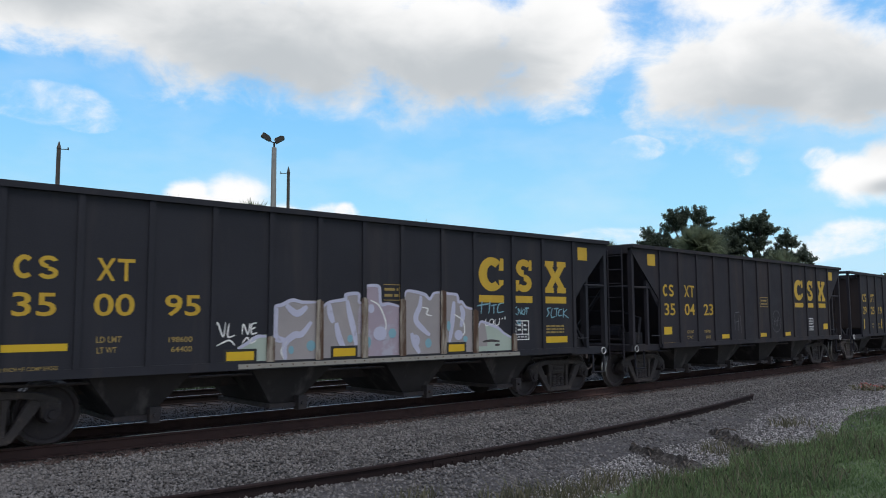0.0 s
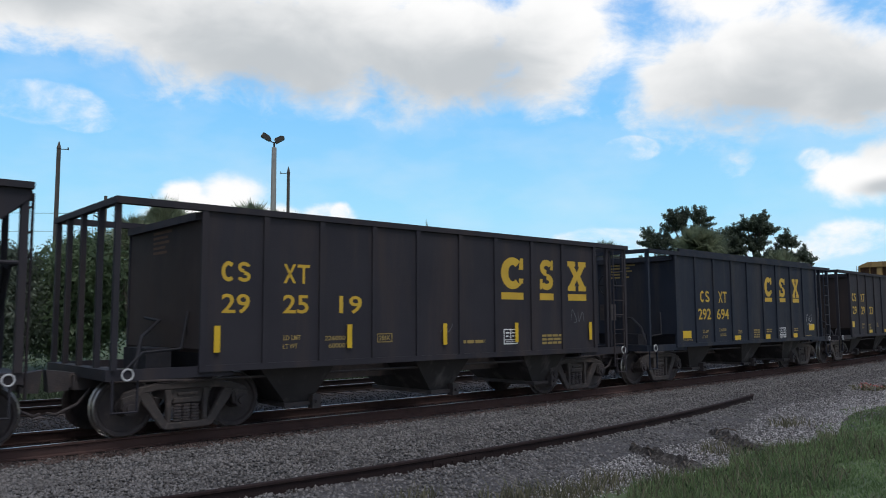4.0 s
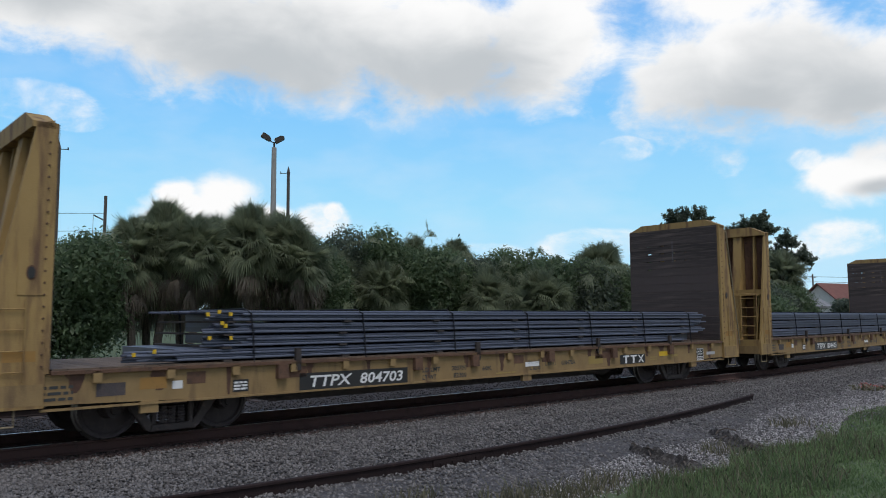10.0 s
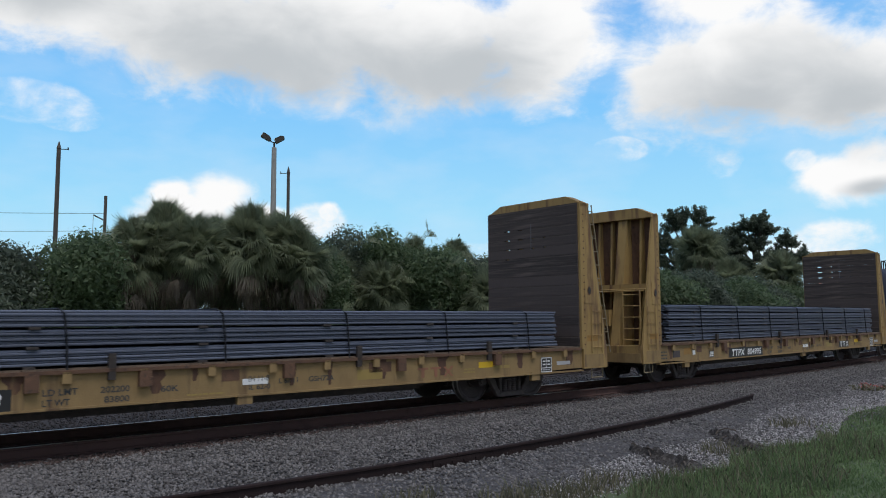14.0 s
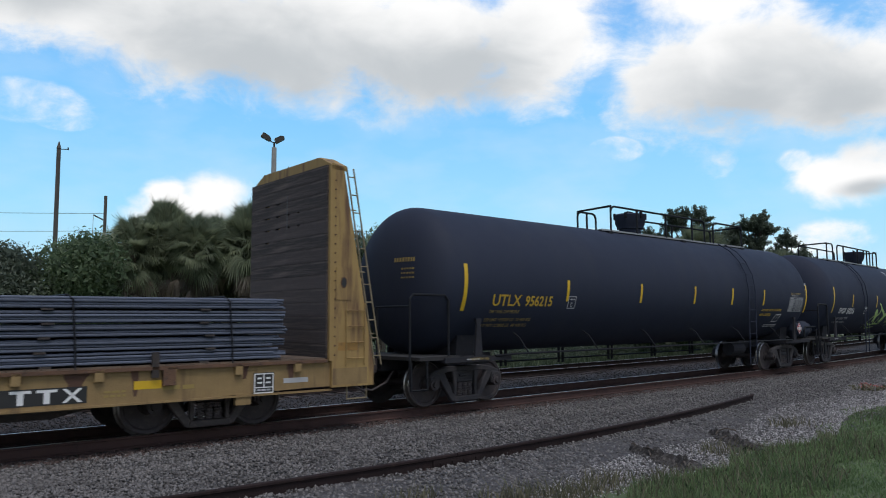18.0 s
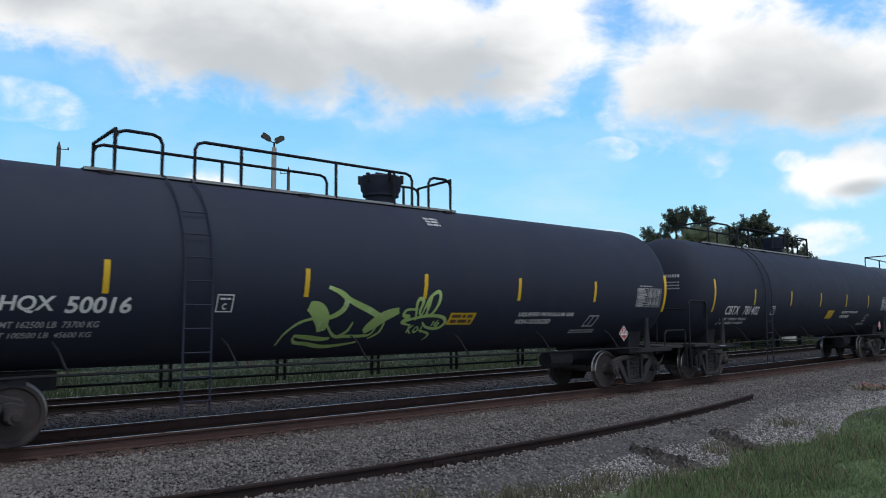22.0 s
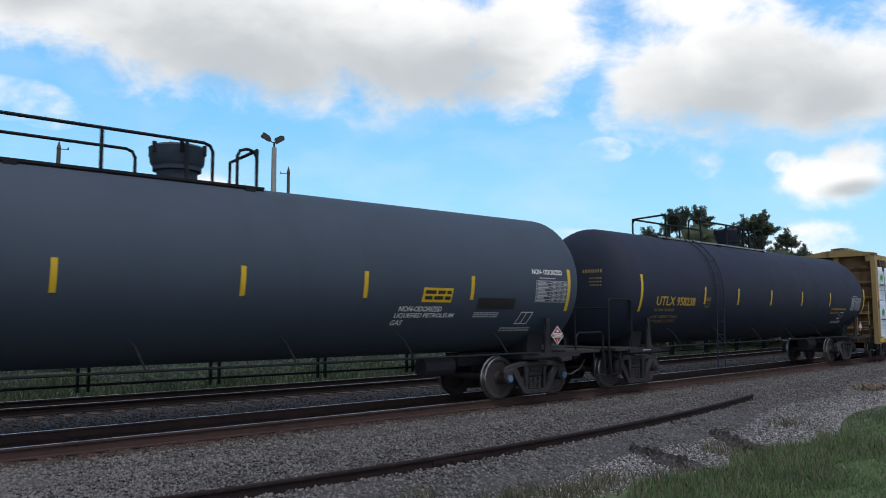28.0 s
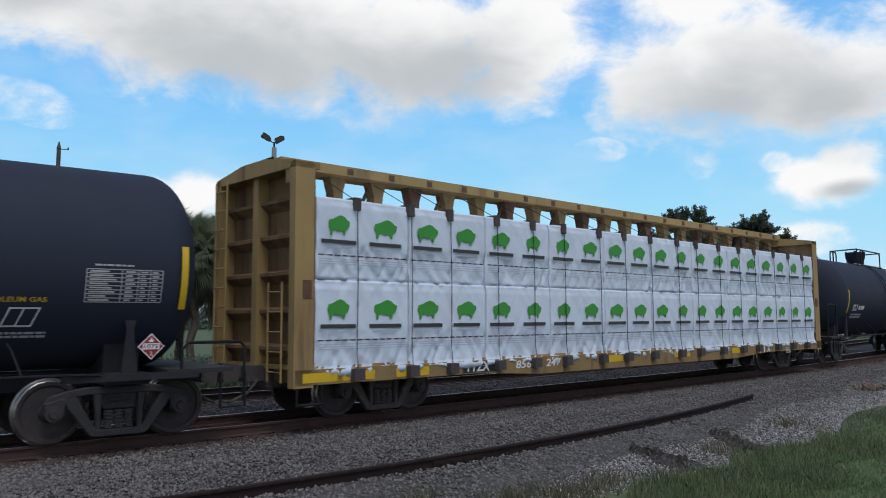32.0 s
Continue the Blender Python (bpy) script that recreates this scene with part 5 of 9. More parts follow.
# -- long hopper with sloping ends --
def build_hopper(u, label, mat, first=None):
    if first is not None:
        car = copy_thing(first, pose(0, 0, 0))
        CARS.append(car)
        car["along"], car["label"] = u, label
        for ob in car.children:
            if ob.name.startswith(("side", "rib", "top_chord", "end", "corner", "slope")):
                ob.data = ob.data.copy()
                ob.data.materials[0] = M[mat]
        return car
    car = car_root("hopper_car", label, "hopper car", u, "open hopper cars")
    m = M[mat]
    poly = [(-5.86, 1.0), (5.86, 1.0), (5.86, 2.25), (7.08, 3.40), (7.1, 3.52), (-7.1, 3.52), (-7.08, 3.40), (-5.86, 2.25)]
    for s in (-1, 1):
        part("side_sheet", prism(B(), poly, s * 1.52, s * 1.56), m, car)
        part("top_chord", soften(box(B(), -7.12, 7.12, s * 1.46, s * 1.62, 3.52, 3.61), 0.012), m, car)
        part("side_sill", soften(box(B(), -5.78, 5.78, s * 1.48, s * 1.60, 0.97, 1.10), 0.012), m, car)
        for x in (-5.8, -4.83, -3.85, -2.87, -1.89, -0.97, -0.04, 0.82, 1.82, 2.68, 3.80, 4.75, 5.8):
            part("rib", soften(box(B(), x - 0.045, x + 0.045, s * 1.555, s * 1.60, 1.08, 3.52), 0.01), m, car)
    for k in (-1, 1):
        part("slope_sheet", prism(B(), [(k * 6.95, 3.45), (k * 7.0, 3.45), (k * 5.0, 1.05), (k * 4.9, 1.05)], -1.5, 1.5), m, car)
        part("end_sill", soften(box(B(), k * 5.78, k * 7.1, -1.5, 1.5, 0.93, 1.08), 0.015), m, car)
        part("centre_sill", box(B(), k * 4.9, k * 7.2, -0.18, 0.18, 0.72, 0.95), M["under"], car)
        for s in (-1, 1):
            part("corner_post", box(B(), k * 6.98, k * 7.08, s * 1.42, s * 1.54, 1.08, 3.45), m, car)
            part("end_brace", box(B(), k * 6.3, k * 6.38, s * 1.44, s * 1.52, 1.08, 2.9), m, car)
            part("grab_iron", tube(B(), [(k * 5.9, s * 1.58, 1.3), (k * 6.3, s * 1.58, 1.3)], 0.015), m, car)
        part("end_ladder", ladder(k * 7.16, -1.1, 0.7, 3.5, 0.42, 8, False, 0.02), m, car)
        part("end_chord", soften(box(B(), k * 6.98, k * 7.12, -1.46, 1.46, 3.38, 3.61), 0.012), m, car)
        part("end_post", box(B(), k * 7.0, k * 7.08, -0.05, 0.05, 1.08, 3.40), m, car)
        part("diagonal_brace", tube(B(), [(k * 7.0, 0.55, 1.1), (k * 7.0, -0.62, 2.52)], 0.05, 6), m, car)
        part("side_rail", tube(B(), [(k * 7.05, -1.50, 2.53), (k * 6.24, -1.50, 2.53)], 0.03), m, car)
        part("towing_eye", ring(B(), 0.075, 0.014, (k * 6.92, -1.53, 0.99)), M["dim_white"], car)
        part("brake_lever", tube(B(), [(k * 6.5, -1.3, 1.1), (k * 6.2, -1.2, 1.75), (k * 6.05, -0.6, 1.9)], 0.035, 6), M["saddle"], car)
        part("valve_body", soften(box(B(), k * 6.2, k * 6.55, -1.25, -0.85, 1.08, 1.38), 0.04), M["saddle"], car)
        part("crossover_rail", tube(B(), [(k * 7.05, -1.45, 2.55), (k * 7.05, 1.45, 2.55)], 0.03), m, car)
        part("end_cylinder", rod(B(), (k * 5.9, -0.45, 1.35), (k * 5.9, 0.5, 1.35), 0.2, 12), M["under"], car)
        part("step", tube(B(), [(k * 6.95, -1.5, 0.95), (k * 6.95, -1.5, 0.5), (k * 6.55, -1.5, 0.5), (k * 6.55, -1.5, 0.95)], 0.018), m, car)
    for x in (-3.9, -1.35, 1.35, 3.9):
        part("hopper_bay", bay_bm(x + 0.1, 1.62, 0.18 if x > 0 else 0.0), M["hopper_tip"], car)
        part("outlet_gate", gate_bm(x + (0.28 if x > 0 else 0.1)), M["under"], car)
    part("centre_beam", box(B(), -5.0, 5.0, -0.18, 0.18, 0.62, 0.98), M["under"], car)
    part("ridge_sheet", prism_x(B(), [(-0.5, 1.1), (0.5, 1.1), (0.0, 1.6)], -5.0, 5.0), M["hopper_tip"], car)
    part("brake_pipe", tube(B(), [(-6.8, -1.0, 0.9), (-5, -1.05, 0.86), (5, -1.05, 0.86), (6.8, -1.0, 0.9)], 0.022), M["under"], car)
    add_couplers(car, 7.575, 6.9)
    add_truck(car, -5.86)
    add_truck(car, 5.86)
    return car


def logo(car, xs, z0, z1, bar, w=(0.72, 0.52, 0.72)):
    """The owner's device: three slab shapes over yellow bars."""
    for x, ww, fn in zip(xs, w, (slab_c, slab_s, slab_x)):
        shape_part("painted_device", fn(0.24), x - ww / 2, x + ww / 2, z0, z1, M["yellow"], car, -1.5635)
        patch("device_bar", x - ww / 2, x + ww / 2, bar[0], bar[1], M["yellow"], car, -1.5635)


def data_square(car, x, z, s, y=-1.5635, tank=None, slant=0.0, h=None):
    """A white outlined square of inspection print."""
    h = h or s
    e = s * 0.055
    for a in ((x, x + s, z, z + e), (x, x + s, z + h - e, z + h), (x, x + e, z + e, z + h - e), (x + s - e, x + s, z + e, z + h - e)):
        patch("stencil_frame", *a, M["white"], car, y, tank, slant=0.0)
    patch("stencil_frame", x + s * 0.47, x + s * 0.53, z + h * 0.32, z + h - e, M["white"], car, y, tank)
    patch("stencil_frame", x + e, x + s - e, z + h * 0.27, z + h * 0.32, M["white"], car, y, tank)
    bars(x + s * 0.16, x + s * 0.40, z + h * 0.42, z + h * 0.86, 2, M["white"], car, y, tank, seed=int(x * 100) % 97, fill=0.4)
    bars(x + s * 0.60, x + s * 0.84, z + h * 0.42, z + h * 0.86, 2, M["white"], car, y, tank, seed=int(x * 100) % 89, fill=0.4)
    bars(x + s * 0.16, x + s * 0.86, z + h * 0.10, z + h * 0.24, 1, M["dim_white"], car, y, tank, seed=3)


def build_first_hoppers():
    a = build_hopper(7.35, "long black hopper car with silver and pink graffiti", "grey_car")
    b = build_hopper(22.5, "long grimy black hopper car with yellow numbers", "brown_car", a)
    o = 7.35
    Y = -1.5635
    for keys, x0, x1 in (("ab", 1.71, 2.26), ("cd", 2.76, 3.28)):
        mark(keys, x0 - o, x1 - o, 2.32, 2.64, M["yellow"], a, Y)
    for body, x0, x1 in (("35", 1.71, 2.25), ("00", 2.73, 3.29), ("95", 3.73, 4.28)):
        lettering(body, x0 - o, x1 - o, 1.82, 2.14, M["yellow"], a, Y, weight=0.012)
    for body, x0, x1, z0 in (("LD LMT", 2.78, 3.12, 1.45), ("LT WT", 2.79, 3.06, 1.30), ("198600", 3.80, 4.16, 1.43), ("64400", 3.84, 4.16, 1.285)):
        lettering(body, x0 - o, x1 - o, z0, z0 + 0.085, M["faded_yellow"], a, Y)
    lettering("2 INCH HF COMP SHOES", 1.6 - o, 2.3 - o, 1.10, 1.15, M["faded_yellow"], a, Y)
    patch("yellow_bar", 1.54 - o, 2.41 - o, 1.35, 1.45, M["yellow_stripe"], a, Y)
    for x0, x1 in ((4.71, 5.18), (6.67, 7.13), (9.32, 9.74)):
        patch("bar_border", x0 - o - 0.05, x1 - o + 0.05, 1.09, 1.30, M["black_panel"], a, Y - 0.008)
        patch("yellow_bar", x0 - o, x1 - o, 1.12, 1.26, M["yellow_stripe"], a, Y - 0.011)
    patch("yellow_bar", 12.08 - o, 12.91 - o, 1.22, 1.36, M["yellow_stripe"], a, Y)
    patch("yellow_square", 13.33 - o, 13.67 - o, 3.10, 3.40, M["yellow"], a, Y)
    logo(a, (10.52 - o, 11.5 - o, 12.53 - o), 2.32, 3.03, (2.09, 2.24))
    data_square(a, 11.22 - o, 1.3, 0.42, Y)
    bars(12.2 - o, 12.8 - o, 1.42, 1.62, 3, M["faded_yellow"], a, Y, seed=5)
    # graffiti
    tan = surface("flaking_grey_tan_spray", (0.37, 0.335, 0.335), (0.31, 0.285, 0.29), (0.18, 0.14, 0.13), 0.7, scale=1.6, dirt_amount=(0.66, 0.74))
    lilac = surface("pale_lilac_spray", (0.56, 0.56, 0.70), (0.49, 0.49, 0.62), (0.36, 0.34, 0.41), 0.6, scale=1.8, dirt_amount=(0.62, 0.72))
    pink = surface("pale_pink_spray", (0.42, 0.34, 0.40), (0.36, 0.30, 0.36), (0.44, 0.42, 0.50), 0.6, scale=1.8, dirt_amount=(0.52, 0.64))
    mint = surface("pale_mint_spray", (0.44, 0.51, 0.44), (0.38, 0.45, 0.39), None, 0.6, scale=1.6)
    aqua = surface("aqua_spray", (0.24, 0.44, 0.52), (0.20, 0.38, 0.46), None, 0.6)
    cream = surface("flaking_cream_paint", (0.40, 0.36, 0.30), (0.33, 0.29, 0.24), (0.085, 0.045, 0.028), 0.8, streak=3.0, scale=2.6, dirt_amount=(0.36, 0.52), bump=0.4)
    sill = surface("oversprayed_sill", (0.34, 0.32, 0.28), (0.28, 0.265, 0.235), (0.12, 0.09, 0.07), 0.7, scale=2.5, dirt_amount=(0.6, 0.75))
    white = M["white"]
    G = -1.566

    def sheet(pts, mat, lift=0.0, low=1.075, label="flaking pale spray paint"):
        """A sprayed field under a ragged top line."""
        vs = [(x, G - lift, low) for x, z in pts] + [(x, G - lift, z) for x, z in pts]
        n = len(pts)
        part("graffiti", from_lists("graffiti", vs, [(k, k + 1, n + k + 1, n + k) for k in range(n - 1)], mat), None, a, label)

    def strokes(lines, w, mat, lift=0.004):
        for st in lines:
            ribbon("graffiti_stroke", [Vector(p) for p in st], w, mat, a, G, lift=lift)

    def spot(x, z, rx, rz, mat, lift=0.005):
        vs = [(x + rx * math.cos(q * math.pi / 8), G - lift, z + rz * math.sin(q * math.pi / 8)) for q in range(16)]
        part("graffiti_spot", from_lists("graffiti_spot", vs, [tuple(range(16))], mat), None, a)

    fields = [([(-1.84, 1.5), (-1.82, 1.96), (-1.68, 2.03), (-1.49, 2.11), (-1.29, 2.08), (-1.02, 2.08)], tan), ([(-0.92, 1.96), (-0.78, 2.08), (-0.44, 2.14), (-0.42, 2.22), (-0.16, 2.24), (-0.15, 2.1), (-0.09, 2.08)], tan),
              ([(0.01, 2.34), (0.05, 2.39), (0.27, 2.39), (0.31, 2.3), (0.34, 2.06), (0.52, 2.07), (0.76, 2.02)], pink), ([(0.88, 2.2), (0.94, 2.31), (1.15, 2.30), (1.38, 2.25), (1.5, 2.17), (1.6, 2.28), (1.76, 2.30)], tan),
              ([(1.88, 2.30), (1.98, 2.28), (2.2, 2.26), (2.24, 2.13), (2.34, 2.12), (2.44, 2.02), (2.62, 1.98)], tan), ([(2.74, 1.54), (2.84, 1.72), (3.0, 1.7), (3.13, 1.66), (3.34, 1.60), (3.52, 1.48), (3.74, 1.39)], mint),
              ([(-2.45, 1.33), (-2.25, 1.44), (-2.11, 1.52), (-1.95, 1.52)], mint)]
    for pts, mat in fields:
        sheet(pts, mat)
        strokes([[(x, z - 0.03) for x, z in pts]], 0.065, lilac)
    sheet([(-0.16, 1.9), (-0.12, 2.05), (-0.09, 2.06)], pink, 0.003, 1.5)
    sheet([(2.75, 1.50), (2.84, 1.70), (2.96, 1.69), (3.02, 1.4), (3.03, 1.3)], tan, 0.003, 1.2)
    # letter forms in pale lilac
    strokes([[(-1.78, 1.95), (-1.80, 1.5), (-1.6, 1.42)], [(-1.6, 2.0), (-1.4, 1.86), (-1.2, 1.98)], [(-1.12, 1.72), (-1.3, 1.52), (-1.45, 1.5), (-1.62, 1.35), (-1.6, 1.1)], [(-0.78, 2.05), (-0.74, 1.85), (-0.68, 1.7)],
             [(-0.4, 2.1), (-0.34, 1.85), (-0.25, 1.55), (-0.2, 1.3)], [(-0.62, 1.7), (-0.56, 1.45), (-0.42, 1.2)], [(1.28, 2.2), (1.25, 2.0), (1.15, 1.75), (1.35, 1.55), (1.5, 1.45)], [(1.05, 1.5), (1.12, 1.3), (1.25, 1.12)],
             [(2.12, 2.1), (2.1, 1.9), (2.06, 1.6), (2.0, 1.3)], [(2.3, 2.02), (2.36, 1.85), (2.3, 1.6)]], 0.12, lilac)
    strokes([[(1.3, 1.98), (1.45, 1.95), (1.42, 1.85), (1.56, 1.82)], [(2.12, 1.85), (2.35, 1.72), (2.4, 1.5), (2.3, 1.4)], [(-1.56, 1.42), (-1.68, 1.25), (-1.6, 1.08)], [(0.1, 2.1), (0.3, 2.0), (0.45, 1.7), (0.42, 1.5)]], 0.035, white)
    for x, z, rx, rz in ((-1.5, 1.26, 0.05, 0.07), (-1.12, 1.32, 0.09, 0.09), (-0.33, 1.42, 0.06, 0.07), (0.6, 1.5, 0.09, 0.09), (0.06, 1.35, 0.06, 0.1), (1.46, 1.3, 0.08, 0.09), (1.98, 1.62, 0.05, 0.1), (2.42, 1.36, 0.06, 0.06)):
        spot(x, z, rx, rz, aqua)
    for x, z, rx, rz in ((0.32, 1.5, 0.15, 0.13), (2.24, 1.44, 0.11, 0.1), (0.12, 1.95, 0.07, 0.08), (1.15, 1.35, 0.1, 0.12)):
        spot(x, z, rx, rz, lilac)
    for x, top in ((-1.89, 1.50), (-0.97, 2.10), (-0.04, 2.15), (0.82, 2.14), (1.82, 2.32), (2.68, 1.95), (3.80, 1.45)):
        part("painted_rib", prism(B(), [(x - 0.075, 1.08), (x + 0.075, 1.08), (x + 0.07, top - 0.04), (x, top), (x - 0.07, top - 0.02)], -1.607, -1.602), cream, a, "rib with cream paint flaking off rust")
    patch("painted_sill", -2.45, 3.95, 0.985, 1.062, sill, a, -1.6035, label="pale sprayed paint along the sill")
    for k in range(30):
        x = -2.3 + k * 0.205
        part("sill_bolt", rod(B(), (x, -1.603, 1.03), (x, -1.612, 1.03), 0.012, 6), M["rust"], a)
    tags = {"a": [[(2.76, 2.02), (3.13, 2.07)], [(2.89, 2.11), (2.86, 1.86)], [(3.12, 2.12), (3.08, 1.86)], [(3.14, 2.02), (3.31, 2.05)], [(3.23, 2.05), (3.22, 1.86)], [(3.52, 2.08), (3.37, 2.05), (3.34, 1.89), (3.52, 1.91)],
                  [(3.8, 2.01), (3.8, 1.84)], [(3.92, 2.01), (3.81, 1.92), (3.93, 1.83)], [(3.96, 1.84), (3.96, 1.97), (4.04, 1.85), (4.05, 1.99)], [(4.1, 1.94), (4.07, 1.87), (4.14, 1.85), (4.16, 1.94), (4.1, 1.94)],
                  [(4.16, 1.98), (4.3, 1.98)], [(4.22, 1.98), (4.22, 1.84)], [(4.01, 1.74), (3.93, 1.67), (4.02, 1.65), (4.02, 1.72)], [(5.01, 1.99), (4.88, 1.97), (4.94, 1.88), (4.85, 1.79)]],
            "b": [[(5.05, 1.98), (5.01, 1.79), (5.15, 1.8)], [(5.2, 1.98), (5.18, 1.79)], [(5.11, 1.97), (5.27, 1.98)], [(5.39, 1.96), (5.28, 1.93), (5.27, 1.82), (5.39, 1.83)], [(5.44, 1.98), (5.42, 1.76)], [(5.56, 1.96), (5.44, 1.87), (5.61, 1.76)]]}
    strokes(tags["a"] + tags["b"], 0.03, aqua)
    strokes([[(2.99, 1.75), (2.99, 1.62), (3.08, 1.63)], [(3.12, 1.74), (3.09, 1.65), (3.2, 1.65), (3.2, 1.74), (3.12, 1.74)], [(3.26, 1.76), (3.26, 1.63), (3.36, 1.64), (3.39, 1.77)], [(3.47, 1.78), (3.47, 1.74)], [(3.55, 1.8), (3.55, 1.74)],
             [(-2.38, 1.53), (-2.36, 1.69), (-2.28, 1.53), (-2.25, 1.7)], [(-2.22, 1.53), (-2.22, 1.68), (-2.13, 1.71)], [(-2.22, 1.61), (-2.15, 1.64)], [(-2.22, 1.53), (-2.12, 1.55)], [(-2.38, 1.39), (-2.29, 1.48), (-2.25, 1.39)],
             [(-2.21, 1.48), (-2.23, 1.39), (-2.13, 1.43)], [(-2.85, 1.5), (-2.8, 1.72), (-2.7, 1.5), (-2.66, 1.72)], [(-2.6, 1.7), (-2.62, 1.5), (-2.5, 1.52)], [(-2.8, 1.36), (-2.6, 1.44), (-2.5, 1.36)]], 0.028, white)
    strokes([[(2.9, 1.29), (3.13, 1.31), (3.39, 1.29)], [(3.25, 1.22), (3.39, 1.22)]], 0.05, M["under"])
    for q in ((0.4, 0.78, 2.10, 2.115), (0.4, 0.78, 2.385, 2.40), (0.765, 0.78, 2.115, 2.385)):
        patch("stencil_frame", *q, M["faded_yellow"], a, G + 0.002)
    bars(0.42, 0.74, 2.14, 2.36, 2, M["faded_yellow"], a, G + 0.001, seed=6, name="stencil", fill=0.45)
    # second car
    o = 22.5
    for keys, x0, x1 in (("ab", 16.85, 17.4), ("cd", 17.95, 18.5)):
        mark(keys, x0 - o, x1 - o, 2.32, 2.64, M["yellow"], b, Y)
    for body, x0, x1 in (("35", 16.9, 17.45), ("04", 17.95, 18.5), ("23", 19.0, 19.55)):
        lettering(body, x0 - o, x1 - o, 1.82, 2.14, M["yellow"], b, Y, weight=0.012)
    end_lettering("CSXT 350423", 0.85, -0.55, 3.44, 3.54, -7.123, M["faded_yellow"], b)
    patch("yellow_square", 16.13 - o, 16.5 - o, 3.10, 3.40, M["yellow"], b, Y)
    patch("yellow_square", 28.45 - o, 28.8 - o, 3.10, 3.40, M["yellow"], b, Y)
    patch("yellow_bar", 16.85 - o, 17.25 - o, 1.32, 1.52, M["yellow_stripe"], b, Y)
    for x in (20.04, 22.57, 24.42):
        patch("yellow_bar", x - o, x + 0.45 - o, 1.15, 1.27, M["yellow_stripe"], b, Y)
    patch("yellow_bar", 27.75 - o, 28.15 - o, 1.32, 1.52, M["yellow_stripe"], b, Y)
    logo(b, (25.67 - o, 26.65 - o, 27.68 - o), 2.32, 3.03, (2.09, 2.24))
    data_square(b, 26.4 - o, 1.3, 0.42, Y)
    for q in ((0.13, 0.70, 2.08, 2.10), (0.13, 0.70, 2.37, 2.39), (0.13, 0.15, 2.10, 2.37), (0.68, 0.70, 2.10, 2.37)):
        patch("stencil_frame", *q, M["faded_yellow"], b, Y)
    bars(0.2, 0.64, 2.13, 2.33, 2, M["faded_yellow"], b, Y, seed=8, fill=0.5)
    for body, x0, x1, z in (("LD LMT", -4.45, -4.09, 1.33), ("LT WT", -4.45, -4.14, 1.18), ("198700", -3.5, -3.14, 1.33), ("64300", -3.44, -3.14, 1.17)):
        lettering(body, x0, x1, z, z + 0.085, M["faded_yellow"], b, Y)
    lettering("2 INCH HF COMP SHOES", -5.7, -5.1, 1.06, 1.11, M["faded_yellow"], b, Y)
    for st in ([(-1.62, 1.9), (-1.64, 1.35)], [(-1.6, 1.9), (-1.3, 1.92)], [(-1.6, 1.62), (-1.36, 1.64)], [(-1.42, 1.35), (-1.40, 1.75)], [(-1.24, 1.3), (-1.28, 1.85)],
               [(1.0, 1.6), (1.1, 1.9), (1.4, 1.95), (1.6, 1.7), (1.55, 1.4), (1.25, 1.28), (1.02, 1.42), (1.0, 1.6)], [(1.1, 1.5), (1.2, 1.75), (1.3, 1.45), (1.42, 1.78), (1.5, 1.5)], [(1.1, 1.62), (1.5, 1.66)]):
        ribbon("graffiti_stroke", [Vector(p) for p in st], 0.022, M["chalk"], b, Y)


